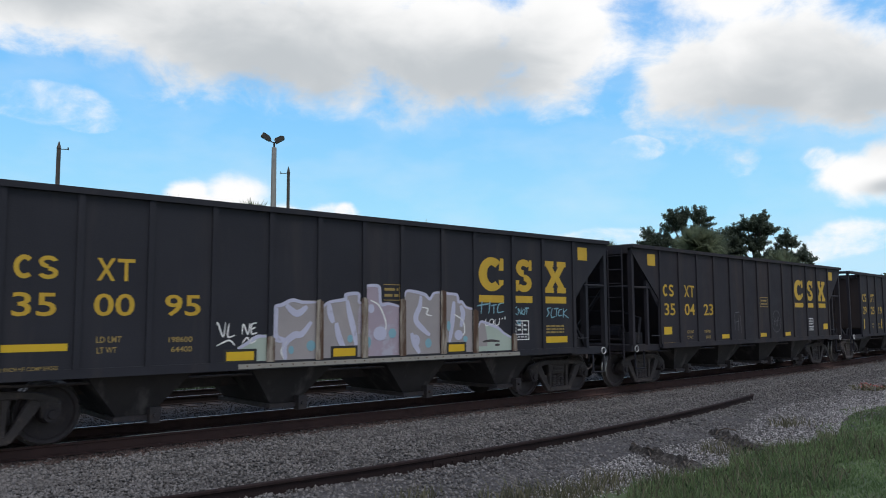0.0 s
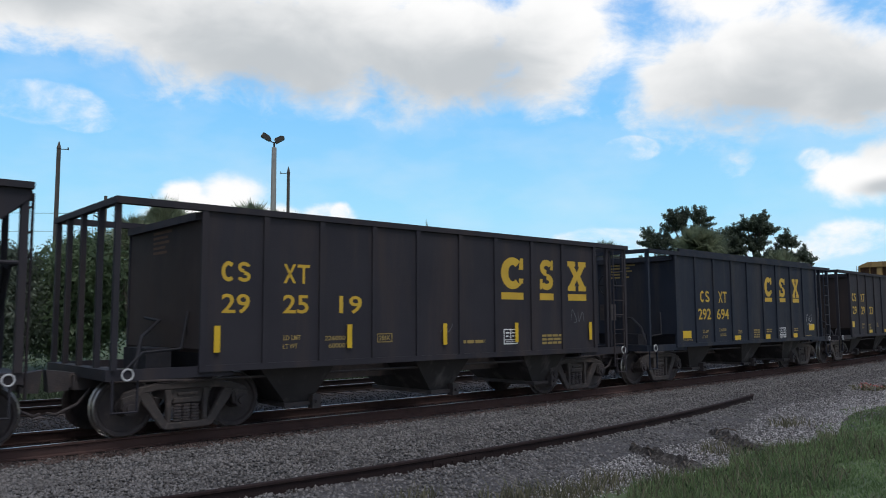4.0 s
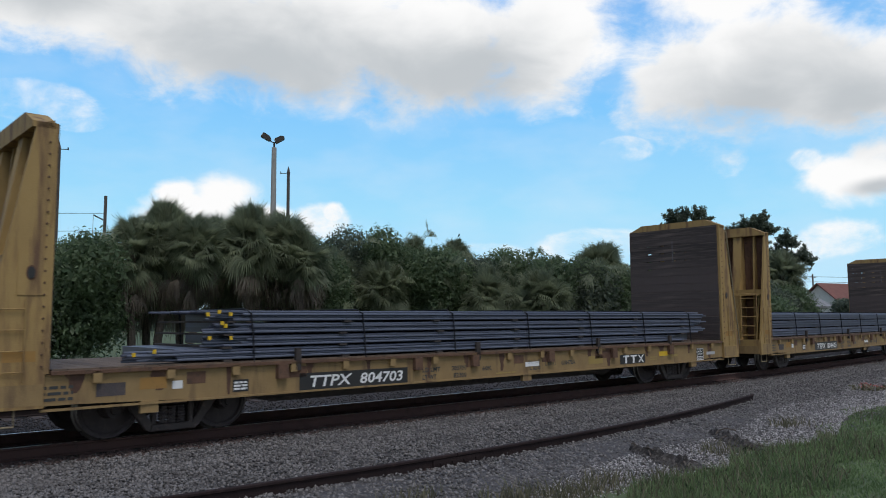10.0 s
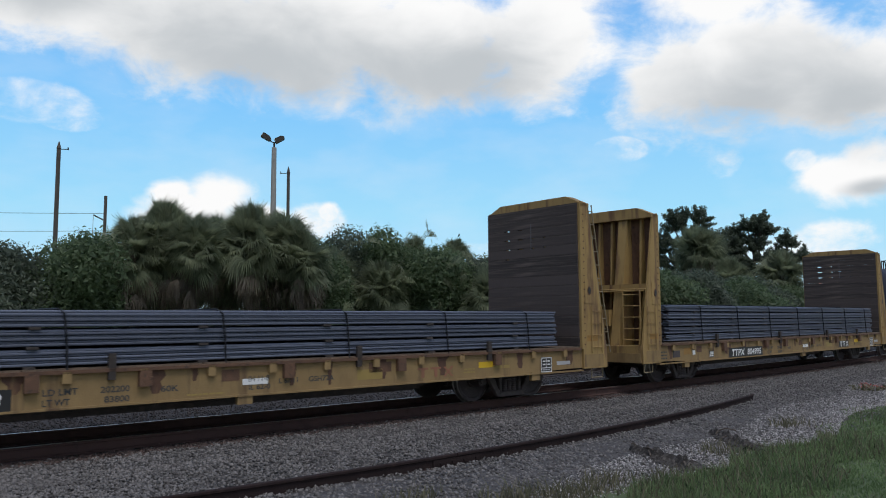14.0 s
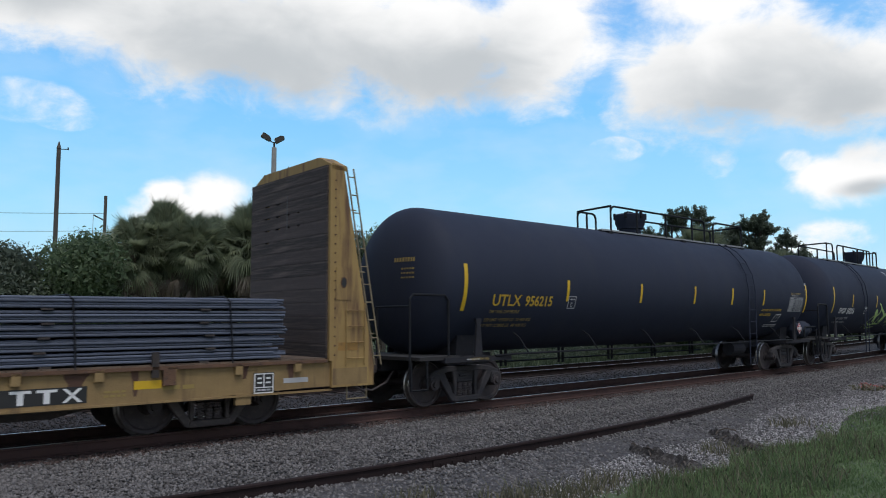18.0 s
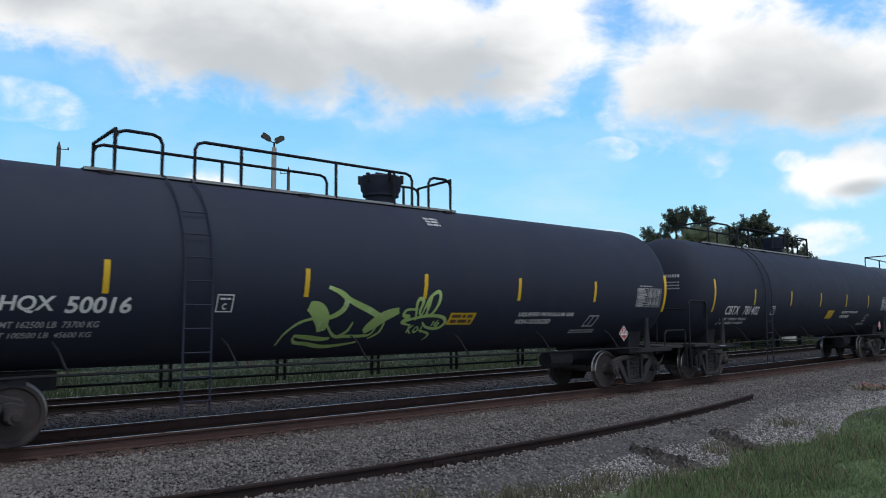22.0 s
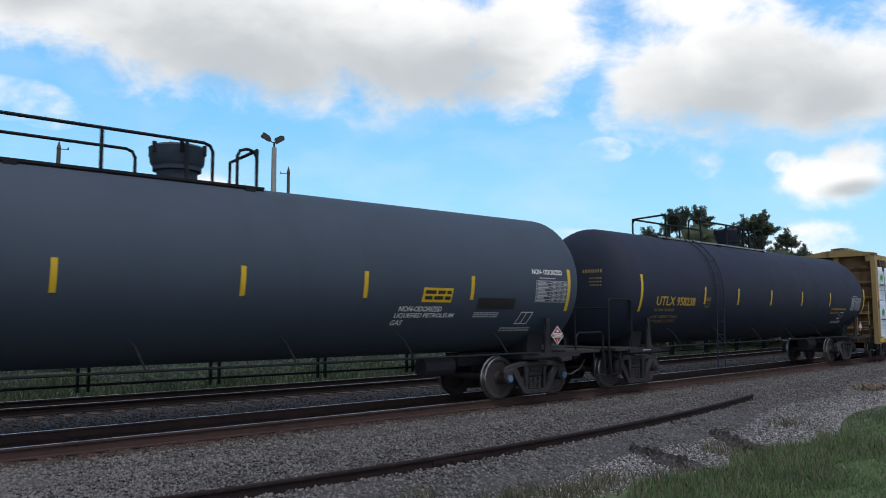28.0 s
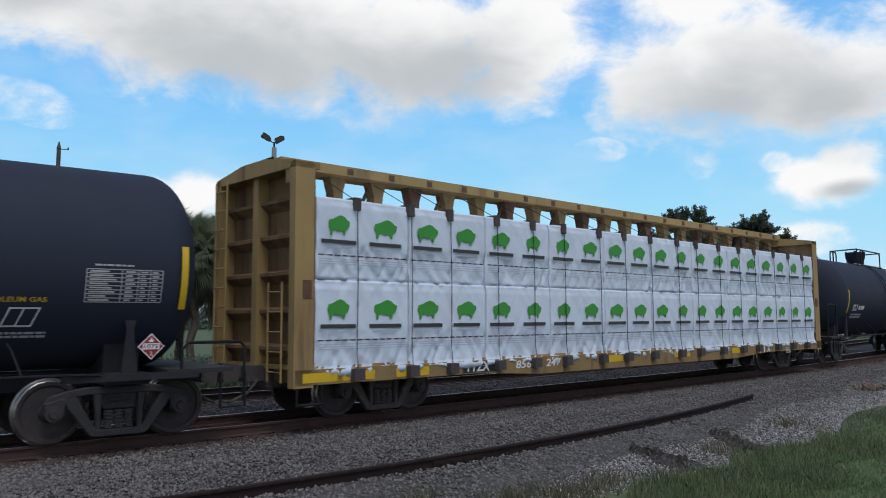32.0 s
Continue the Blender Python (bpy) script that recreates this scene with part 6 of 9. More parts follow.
# -- short hopper with open end frames --
def build_ore_car(u, label, mat, raised=False):
    car = car_root("hopper_car", label, "hopper car", u, "open hopper cars")
    m = M[mat]
    ribs = (-4.82, -3.77, -2.71, -1.60, -0.57, 0.52, 1.52, 2.64, 3.66, 4.82)
    for s in (-1, 1):
        part("side_sheet", box(B(), -4.85, 4.85, s * 1.52, s * 1.56, 1.0, 3.46), m, car)
        part("side_sill", soften(box(B(), -4.87, 4.87, s * 1.50, s * 1.60, 0.97, 1.07), 0.012), m, car)
        part("top_chord", soften(box(B(), -6.16, 6.16, s * 1.47, s * 1.61, 3.44, 3.54), 0.012), m, car)
        if raised:
            part("side_board", box(B(), -4.56, 4.58, s * 1.50, s * 1.56, 3.54, 3.64), m, car)
        for x in ribs:
            part("rib", soften(box(B(), x - 0.05, x + 0.05, s * 1.555, s * 1.60, 1.06, 3.45), 0.01), m, car)
    for k in (-1, 1):
        part("end_sheet", prism(B(), [(k * 4.85, 1.32), (k * 4.85, 3.44), (k * 4.80, 3.44), (k * 4.80, 1.36), (k * 4.5, 1.02), (k * 4.58, 1.02)], -1.52, 1.52), M["end_brown"] if mat == "brown_car" else m, car)
        part("end_chord", box(B(), k * 6.06, k * 6.16, -1.46, 1.46, 3.44, 3.54), m, car)
        part("end_tie", box(B(), k * 4.86, k * 4.94, -1.5, 1.5, 3.30, 3.42), m, car)
        for y in (-1.5, -0.75, 0.1, 0.85, 1.5) if k < 0 else (-1.5, -1.05, -0.5, 0.5, 1.05, 1.5):
            part("end_post", box(B(), k * 6.06, k * 6.14, y - 0.045, y + 0.045, 1.05, 3.44), m, car)
        for s in (-1, 1) if k > 0 else ():
            part("end_brace", box(B(), k * 5.35, k * 5.43, s * 1.45, s * 1.53, 1.05, 3.44), m, car)
        part("end_sill", soften(box(B(), k * 6.0, k * 6.2, -1.5, 1.5, 0.90, 1.06), 0.015), m, car)
        for s in (-1, 1):
            part("side_stringer", soften(box(B(), k * 4.3, k * 6.0, s * 1.50, s * 1.56, 0.90, 1.06), 0.012), m, car)
        if k < 0:
            for q in range(5):
                part("end_stencil", box(B(), -4.853, -4.851, -0.35 + 0.12 * (q % 2) + 0.05 * q, 0.45, 3.22 - 0.085 * q, 3.265 - 0.085 * q), M["faded_yellow" if mat == "blue_car" else "rust"], car)
            part("end_machinery", soften(box(B(), -5.35, -4.95, -0.7, 0.3, 0.98, 1.32), 0.05), M["saddle"], car)
            part("end_lever", tube(B(), [(-5.7, -1.2, 1.0), (-5.5, -0.9, 1.5), (-5.0, -0.3, 1.75), (-4.9, 0.6, 1.8)], 0.03, 6), M["saddle"], car)
            part("end_pipe", tube(B(), [(-5.9, -1.3, 1.0), (-5.6, -1.25, 1.28), (-5.0, -1.2, 1.32), (-4.86, -1.1, 1.9)], 0.022, 6), M["saddle"], car)
            part("slope_skirt", prism(B(), [(-4.84, 1.34), (-4.80, 1.34), (-4.3, 0.95), (-4.62, 0.95)], -1.48, 1.48), M["saddle"], car)
        part("end_walkway", box(B(), k * 5.4, k * 6.0, -1.0, 1.0, 0.94, 0.97), M["under"], car)
        part("centre_sill", box(B(), k * 4.0, k * 6.25, -0.18, 0.18, 0.70, 0.93), M["under"], car)
        if k > 0:
            part("end_ladder", ladder(k * 5.75, -1.58, 0.6, 3.42, 0.38, 8, True, 0.018), m, car)
        part("step", tube(B(), [(k * 6.1, -1.5, 0.92), (k * 6.1, -1.5, 0.45), (k * 5.75, -1.5, 0.45), (k * 5.75, -1.5, 0.92)], 0.018), m, car)
        part("towing_eye", ring(B(), 0.08, 0.014, (k * 5.92, -1.575, 0.985)), M["dim_white"], car)
    part("brake_wheel", tube(tube(ring(B(), 0.27, 0.018, (6.24, -0.9, 2.6), "x"), [(6.24, -1.17, 2.6), (6.24, -0.63, 2.6)], 0.014), [(6.24, -0.9, 2.33), (6.24, -0.9, 2.87)], 0.014), M["railing"], car)
    part("brake_gear", box(B(), 6.1, 6.3, -1.1, -0.75, 1.7, 2.1), M["under"], car)
    part("air_reservoir", rod(B(), (5.1, -0.7, 1.28), (5.1, 0.6, 1.28), 0.21, 12), M["under"], car)
    for x in (-2.95, 0.35, 3.4):
        part("hopper_bay", bay_bm(x, 1.5, 0.2), M["hopper_tip"], car)
        part("outlet_gate", gate_bm(x + 0.2), M["under"], car)
    part("centre_beam", box(B(), -4.3, 4.3, -0.18, 0.18, 0.62, 0.98), M["under"], car)
    part("brake_pipe", tube(B(), [(-6.0, -1.0, 0.86), (-4.6, -1.1, 0.82), (4.6, -1.1, 0.82), (6.0, -1.0, 0.86)], 0.022), M["under"], car)
    add_couplers(car, 6.6, 6.0)
    add_truck(car, -4.8)
    add_truck(car, 4.8)
    return car


def build_ore_cars():
    Y = -1.5635
    c = build_ore_car(36.77, "short grimy brown-black hopper car with open end frames", "brown_car")
    d = build_ore_car(49.97, "short dark blue-grey hopper car with open end frames", "blue_car", True)
    e = build_ore_car(63.15, "short grimy grey-black hopper car with yellow lettering", "brown_car")
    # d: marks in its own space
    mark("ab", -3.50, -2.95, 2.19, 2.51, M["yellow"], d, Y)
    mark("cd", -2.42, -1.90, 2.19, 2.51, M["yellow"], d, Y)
    lettering("292", -3.63, -2.90, 1.70, 2.01, M["yellow"], d, Y, weight=0.014)
    lettering("694", -2.55, -1.81, 1.70, 2.01, M["yellow"], d, Y, weight=0.014)
    patch("yellow_square", -4.50, -4.05, 1.20, 1.40, M["yellow_stripe"], d, Y)
    lettering("2 IN HF COMP SHOES", -4.52, -3.98, 1.13, 1.18, M["faded_yellow"], d, Y)
    for body, x0, x1, z in (("LD LMT", -3.42, -3.06, 1.33), ("LT WT", -3.42, -3.12, 1.18), ("226000", -2.45, -2.02, 1.36), ("60000", -2.38, -2.02, 1.22)):
        lettering(body, x0, x1, z, z + 0.08, M["faded_yellow"], d, Y)
    for x0, x1, z0, z1 in ((-1.54, -1.09, 1.09, 1.22), (0.56, 0.97, 1.08, 1.22), (2.68, 3.10, 1.08, 1.22), (4.11, 4.58, 1.30, 1.52)):
        patch("yellow_bar", x0, x1, z0, z1, M["yellow_stripe"], d, Y)
    lettering("286K", -1.25, -0.97, 1.28, 1.39, M["faded_yellow"], d, Y)
    bars(-0.2, 0.2, 1.12, 1.4, 4, M["faded_yellow"], d, Y, seed=21)
    bars(0.72, 1.1, 1.27, 1.4, 2, M["faded_yellow"], d, Y, seed=22)
    bars(2.85, 3.15, 1.28, 1.4, 2, M["faded_yellow"], d, Y, seed=23)
    bars(3.75, 4.3, 1.10, 1.15, 1, M["faded_yellow"], d, Y, seed=24)
    data_square(d, 1.70, 1.10, 0.47, Y, h=0.32)
    logo(d, (0.94, 2.01, 3.09), 2.41, 3.04, (2.25, 2.38), (0.52, 0.45, 0.52))
    for st in ([(3.9, 1.6), (4.0, 1.85), (4.1, 1.62)], [(4.15, 1.8), (4.2, 1.62), (4.32, 1.64), (4.34, 1.84)], [(3.95, 1.5), (4.1, 1.55), (4.25, 1.48), (4.4, 1.55)]):
        ribbon("graffiti_stroke", [Vector(p) for p in st], 0.02, M["dim_white"], d, Y)
    for car, n1, n2, sq in ((c, ("29", "25", "19"), True, -1), (e, ("29", "29", "23"), False, 1)):
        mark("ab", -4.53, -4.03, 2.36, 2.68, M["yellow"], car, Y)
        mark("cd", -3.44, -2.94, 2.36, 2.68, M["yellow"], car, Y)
        for body, x in zip(n1, (-4.58, -3.5, -2.4)):
            lettering(body, x + 0.06, x + 0.54, 1.86, 2.17, M["yellow"], car, Y, weight=0.014)
        if sq > 0:
            patch("yellow_square", -4.72, -4.38, 1.36, 1.58, M["yellow_stripe"], car, Y)
            patch("yellow_square", 4.08, 4.50, 1.32, 1.52, M["yellow_stripe"], car, Y)
        for x in (-2.48, -0.31, 2.9) if sq > 0 else ():
            patch("yellow_bar", x, x + 0.43, 1.11, 1.23, M["yellow_stripe"], car, Y)
        if sq < 0:
            for x in (-4.6, -2.15, 0.08, 2.1, 4.6):
                patch("reflector", x - 0.05, x + 0.05, 1.26, 1.67, M["yellow_stripe"], car, Y - 0.046)
        for q in ((-1.52, -1.18, 1.34, 1.355), (-1.52, -1.18, 1.485, 1.50), (-1.52, -1.505, 1.355, 1.485), (-1.195, -1.18, 1.355, 1.485)):
            patch("stencil_frame", *q, M["faded_yellow"], car, Y)
        lettering("286K", -1.48, -1.22, 1.375, 1.465, M["faded_yellow"], car, Y)
        for body, x0, x1, z in (("LD LMT", -3.43, -3.1, 1.42), ("LT WT", -3.43, -3.16, 1.28), ("226000", -2.63, -2.21, 1.40), ("60000", -2.55, -2.21, 1.27)):
            lettering(body, x0, x1, z, z + 0.08, M["faded_yellow"], car, Y)
        logo(car, (2.03, 3.13, 4.19), 2.38, 3.06, (2.16, 2.31), (0.68, 0.46, 0.66))
        data_square(car, 1.75, 1.22, 0.42, Y, h=0.32)
        if sq > 0:
            patch("yellow_bar", 1.75, 2.17, 1.10, 1.19, M["yellow_stripe"], car, Y)
        bars(2.95, 3.6, 1.18, 1.42, 3, M["faded_yellow"], car, Y, seed=33)
        bars(0.5, 1.2, 1.25, 1.35, 1, M["faded_yellow"], car, Y, seed=34)
        for st in ([(3.95, 1.7), (4.0, 1.95), (4.15, 1.7), (4.05, 1.66)], [(4.2, 1.92), (4.24, 1.68), (4.36, 1.9), (4.42, 1.68)], [(0.0, 1.5), (0.12, 1.65), (0.2, 1.5), (0.32, 1.66)]):
            ribbon("graffiti_stroke", [Vector(p) for p in st], 0.018, M["chalk"], car, Y)


# -- bulkhead flat car --
# rotted stretches of the upper planks: row, then (middle, half width) across the car
SLITS = {8: ((0.86, 0.07),), 9: ((0.85, 0.09), (0.40, 0.09), (-0.02, 0.05), (-0.40, 0.04)), 10: ((0.86, 0.09), (0.40, 0.08), (-0.02, 0.05), (-0.40, 0.04)), 11: ((0.86, 0.09), (0.40, 0.07))}


@functools.lru_cache(None)
def worn_board(holes):
    """A plank whose upper edge has broken away in short stretches."""
    bm = box(B(), -0.03, 0.03, -1.425, 1.56, -0.118, 0.090)
    y = -1.425
    for mid, half in sorted(holes):
        box(bm, -0.03, 0.03, y, mid - half, 0.0905, 0.118)
        y = mid + half
    return mesh_of("board", box(bm, -0.03, 0.03, y, 1.56, 0.0905, 0.118), M["plank"])


def rust_run(x, rnd):
    """A thin ragged run of rust down the sill below the deck's edge."""
    w, low = rnd.uniform(0.06, 0.22), rnd.uniform(0.60, 0.84)
    left = [(x - w * rnd.uniform(0.5, 1.0) * (1 - 0.6 * q / 4), 1.025 + (low - 1.025) * q / 4) for q in range(5)]
    right = [(x + w * rnd.uniform(0.5, 1.0) * (1 - 0.6 * q / 4), 1.025 + (low - 1.025) * q / 4) for q in range(5)]
    return prism(B(), (left + right[::-1])[::-1], -1.443, -1.438)


def build_flat(u, label):
    car = car_root("bulkhead_flat_car", label, "flat car", u, "bulkhead flat cars")
    m, d = M["ttx"], M["ttx_dirty"]
    for s in (-1, 1):
        part("side_sill", soften(prism(B(), [(-9.8, 0.62), (-8.6, 0.62), (-5.6, 0.54), (5.6, 0.54), (8.6, 0.62), (9.8, 0.62), (9.8, 1.03), (-9.8, 1.03)], s * 1.36, s * 1.44), 0.012), d, car)
        part("deck_edge", soften(box(B(), -8.9, 8.9, s * 1.36, s * 1.50, 1.03, 1.08), 0.01), M["rust"], car)
        part("sill_flange", box(B(), -9.0, 9.0, s * 1.36, s * 1.47, 0.545, 0.575), d, car)
    plank = mesh_of("deck_plank", box(B(), -0.10, 0.10, -1.44, 1.44, 1.06, 1.105), M["deckwood"])
    for i in range(85):
        part("deck_plank", plank, None, car, place=pose(-8.78 + i * 0.209, 0, 0))
    part("centre_sill", prism(B(), [(-9.7, 0.62), (-6.0, 0.55), (-4.9, 0.30), (4.9, 0.30), (6.0, 0.55), (9.7, 0.62), (9.7, 1.02), (-9.7, 1.02)], -0.3, 0.3), M["under"], car)
    part("underframe", box(B(), -8.8, 8.8, -1.34, 1.34, 0.92, 1.03), M["under"], car)
    pocket = mesh_of("stake_pocket", soften(box(B(), -0.06, 0.06, -1.50, -1.44, 0.90, 1.06), 0.008), d)
    for i in range(17):
        part("stake_pocket", pocket, None, car, place=pose(-8.3 + i * 1.04, 0, 0))
        part("stake_pocket", pocket, None, car, place=pose(-8.3 + i * 1.04, 0, 0, 0, 0, 180))
    rnd = random.Random(int(u))
    for i in range(15):
        part("rust_run", rust_run(-8.4 + 1.2 * i + rnd.uniform(-0.4, 0.4), rnd), M["rust_run"], car, "ragged run of brown rust")
    for x in (-5.4, -2.5, -1.0, 1.35, 3.7, 6.2):
        part("strap_anchor", soften(box(B(), x - 0.09, x + 0.09, -1.53, -1.43, 0.80, 1.03), 0.02), M["rust"], car)
    board = mesh_of("board", box(B(), -0.03, 0.03, -1.425, 1.56, -0.118, 0.118), M["plank"])
    for k in (-1, 1):
        bh = part("bulkhead", B(), m, car, "tall tapering bulkhead, ochre outside, dark planks inside")
        web = [(k * 8.98, 0.60), (k * 9.84, 0.60), (k * 9.84, 0.95), (k * 9.20, 4.42), (k * 8.98, 4.50)]
        for y in (-1.50, 1.54):
            part("side_web", soften(prism(B(), web, y, y + 0.06), 0.012), m, bh)
        for y in (-0.6, 0.62):
            part("post", prism(B(), [(k * 9.0, 1.0), (k * 9.74, 1.0), (k * 9.18, 4.45), (k * 9.0, 4.50)], y - 0.13, y + 0.13), m, bh)
        part("back_sheet", box(B(), k * 8.965, k * 9.0, -1.44, 1.54, 1.06, 3.1 if k > 0 else 4.38), M["rust"], bh, "dark rusty back of the planking")
        for y in (-1.1, -0.2, 0.2, 1.1):
            part("stud", prism(B(), [(k * 9.0, 1.0), (k * 9.34, 1.0), (k * 9.12, 4.45), (k * 9.0, 4.50)], y - 0.03, y + 0.03), m, bh)
        part("cross_beam", box(B(), k * 9.0, k * 9.50, -1.44, 1.54, 2.52, 2.64), m, bh)
        part("top_cap", prism_x(B(), [(-1.5, 4.38), (1.6, 4.38), (1.6, 4.46), (1.15, 4.66), (-1.05, 4.66), (-1.5, 4.46)], k * 8.96, k * 9.26), m, bh)
        part("foot_beam", box(B(), k * 9.0, k * 9.84, -1.44, 1.44, 0.85, 1.05), m, bh)
        part("edge_flange", box(B(), k * 8.93, k * 8.985, -1.50, -1.43, 1.05, 4.46), m, bh)
        for i in range(14):
            me = worn_board(SLITS[i]) if k > 0 and i in SLITS else board
            part("plank", me, None, bh, place=pose(k * 8.93, 0, 1.22 + i * 0.2405))
        part("ladder", tube(tube(ladder(k * 9.66, -1.08, 1.05, 2.5, 0.5, 5, False, 0.02), [(k * 9.74, -1.32, 1.0), (k * 9.36, -1.32, 2.62)], 0.02), [(k * 9.55, -1.45, 2.5), (k * 9.55, 1.45, 2.5)], 0.018), m, bh)
        part("side_ladder", ladder(k * 9.44, -1.53, 0.95, 2.05, 0.38, 4, True, 0.011), m, bh)
        part("far_ladder", slant_ladder(k, 1.66) if k < 0 else slant_ladder(k, -1.44), M["railing_tan"], bh, "thin tan side ladder")
        if k < 0:
            part("brake_wheel", tube(tube(ring(B(), 0.27, 0.02, (-9.92, 0.55, 2.12), "x"), [(-9.92, 0.28, 2.12), (-9.92, 0.82, 2.12)], 0.014), [(-9.92, 0.55, 1.85), (-9.92, 0.55, 2.39)], 0.014), M["railing"], bh)
            part("brake_shaft", rod(B(), (-9.92, 0.55, 2.12), (-9.5, 0.55, 2.12), 0.05), m, bh)
        part("draft_pocket", soften(box(B(), k * 9.7, k * 10.25, -0.42, 0.42, 0.56, 0.98), 0.03), M["under"], car)
        part("hand_rail", tube(B(), [(k * 9.56, -1.40, 2.46), (k * 9.56, 1.50, 2.46)], 0.022), m, bh)
        part("gear_box", soften(box(B(), k * 9.52, k * 9.70, -0.42, -0.08, 1.55, 1.98), 0.012), m, bh)
        patch("foot_stain", min(k * 9.0, k * 9.7), max(k * 9.0, k * 9.7), 0.64, 0.92, M["ttx_dirty"], bh, -1.5025, label="rusty stain at the foot of the bulkhead")
        part("repair_plate", soften(box(B(), k * 9.05, k * 9.36, -1.512, -1.49, 2.10, 2.66), 0.006), m, bh, "welded patch plate round the hand hole")
        patch("scuff", min(k * 9.1, k * 9.5), max(k * 9.1, k * 9.5), 1.22, 1.36, M["orange_stain"], bh, -1.5025, label="orange-brown scuffed stain")
        part("chalk_line", box(B(), k * 8.899 - 0.002, k * 8.899 + 0.002, 0.02, 0.04, 3.45, 4.1), M["chalk"], bh, "thin pale chalk line")
        part("hand_hole", oval(k * 9.2, 2.40, 0.062, 0.10, -1.512, -1.522), M["rust"], bh)
        part("hole_inside", oval(k * 9.2, 2.40, 0.046, 0.082, -1.514, -1.526), M["black_panel"], bh)
        for i in range(20):
            part("rivet", RIVET[0], None, bh, place=pose(k * 9.03, -1.50, 1.15 + 0.16 * i))
        part("end_sill", soften(box(B(), k * 9.6, k * 9.86, -1.44, 1.44, 0.62, 0.86), 0.015), d, car)
        part("stirrup", tube(B(), [(k * 9.72, -1.44, 0.62), (k * 9.72, -1.44, 0.38), (k * 9.32, -1.44, 0.38), (k * 9.32, -1.44, 0.62)], 0.013), M["railing_tan"], car)
        part("draft_gear", box(B(), k * 9.6, k * 10.1, -0.2, 0.2, 0.68, 0.98), M["under"], car)
    part("brake_rigging", tube(B(), [(-6, -0.7, 0.62), (-2, -0.75, 0.5), (3, -0.75, 0.5), (6, -0.7, 0.6)], 0.03), M["under"], car)
    part("air_reservoir", rod(B(), (-0.6, -0.9, 0.62), (0.8, -0.9, 0.62), 0.16, 12), M["under"], car)
    for x in (-7.55, 0.6, 7.4):
        part("jacking_pad", box(B(), x - 0.13, x + 0.13, -1.45, -1.37, 0.42, 0.60), d, car)
    add_couplers(car, 10.55, 10.0)
    add_truck(car, -7.03)
    add_truck(car, 7.03)
    return car


def slant_ladder(k, y):
    """A ladder that leans with the bulkhead's slanting edge; on the near side it stands outside that edge."""
    bm = B()
    low, top = (9.60, 9.16) if y > 0 else (9.97, 9.36)
    w = 0.18 if y > 0 else 0.07
    for dx in (-w, w):
        rod(bm, (k * low + dx, y, 0.95), (k * top + dx, y, 4.45), 0.016, 6)
    for i in range(11):
        t = (i + 0.5) / 11
        x, z = k * (low + (top - low) * t), 0.95 + 3.5 * t
        rod(bm, (x - w, y, z), (x + w, y, z), 0.011, 6)
    if y < 0:
        for z in (1.5, 2.6, 3.7):
            x = k * (low + (top - low) * (z - 0.95) / 3.5)
            rod(bm, (x, y, z), (x - k * 0.16, y, z), 0.012, 6)
    return bm


def oval(x, z, rx, rz, y0, y1):
    return prism(B(), [(x + rx * math.cos(a * math.pi / 10), z + rz * math.sin(a * math.pi / 10)) for a in range(20)], y1, y0)


RIVET = [mesh_of("rivet", rod(B(), (0, 0, 0), (0, -0.014, 0), 0.016, 6), M["rust"])]


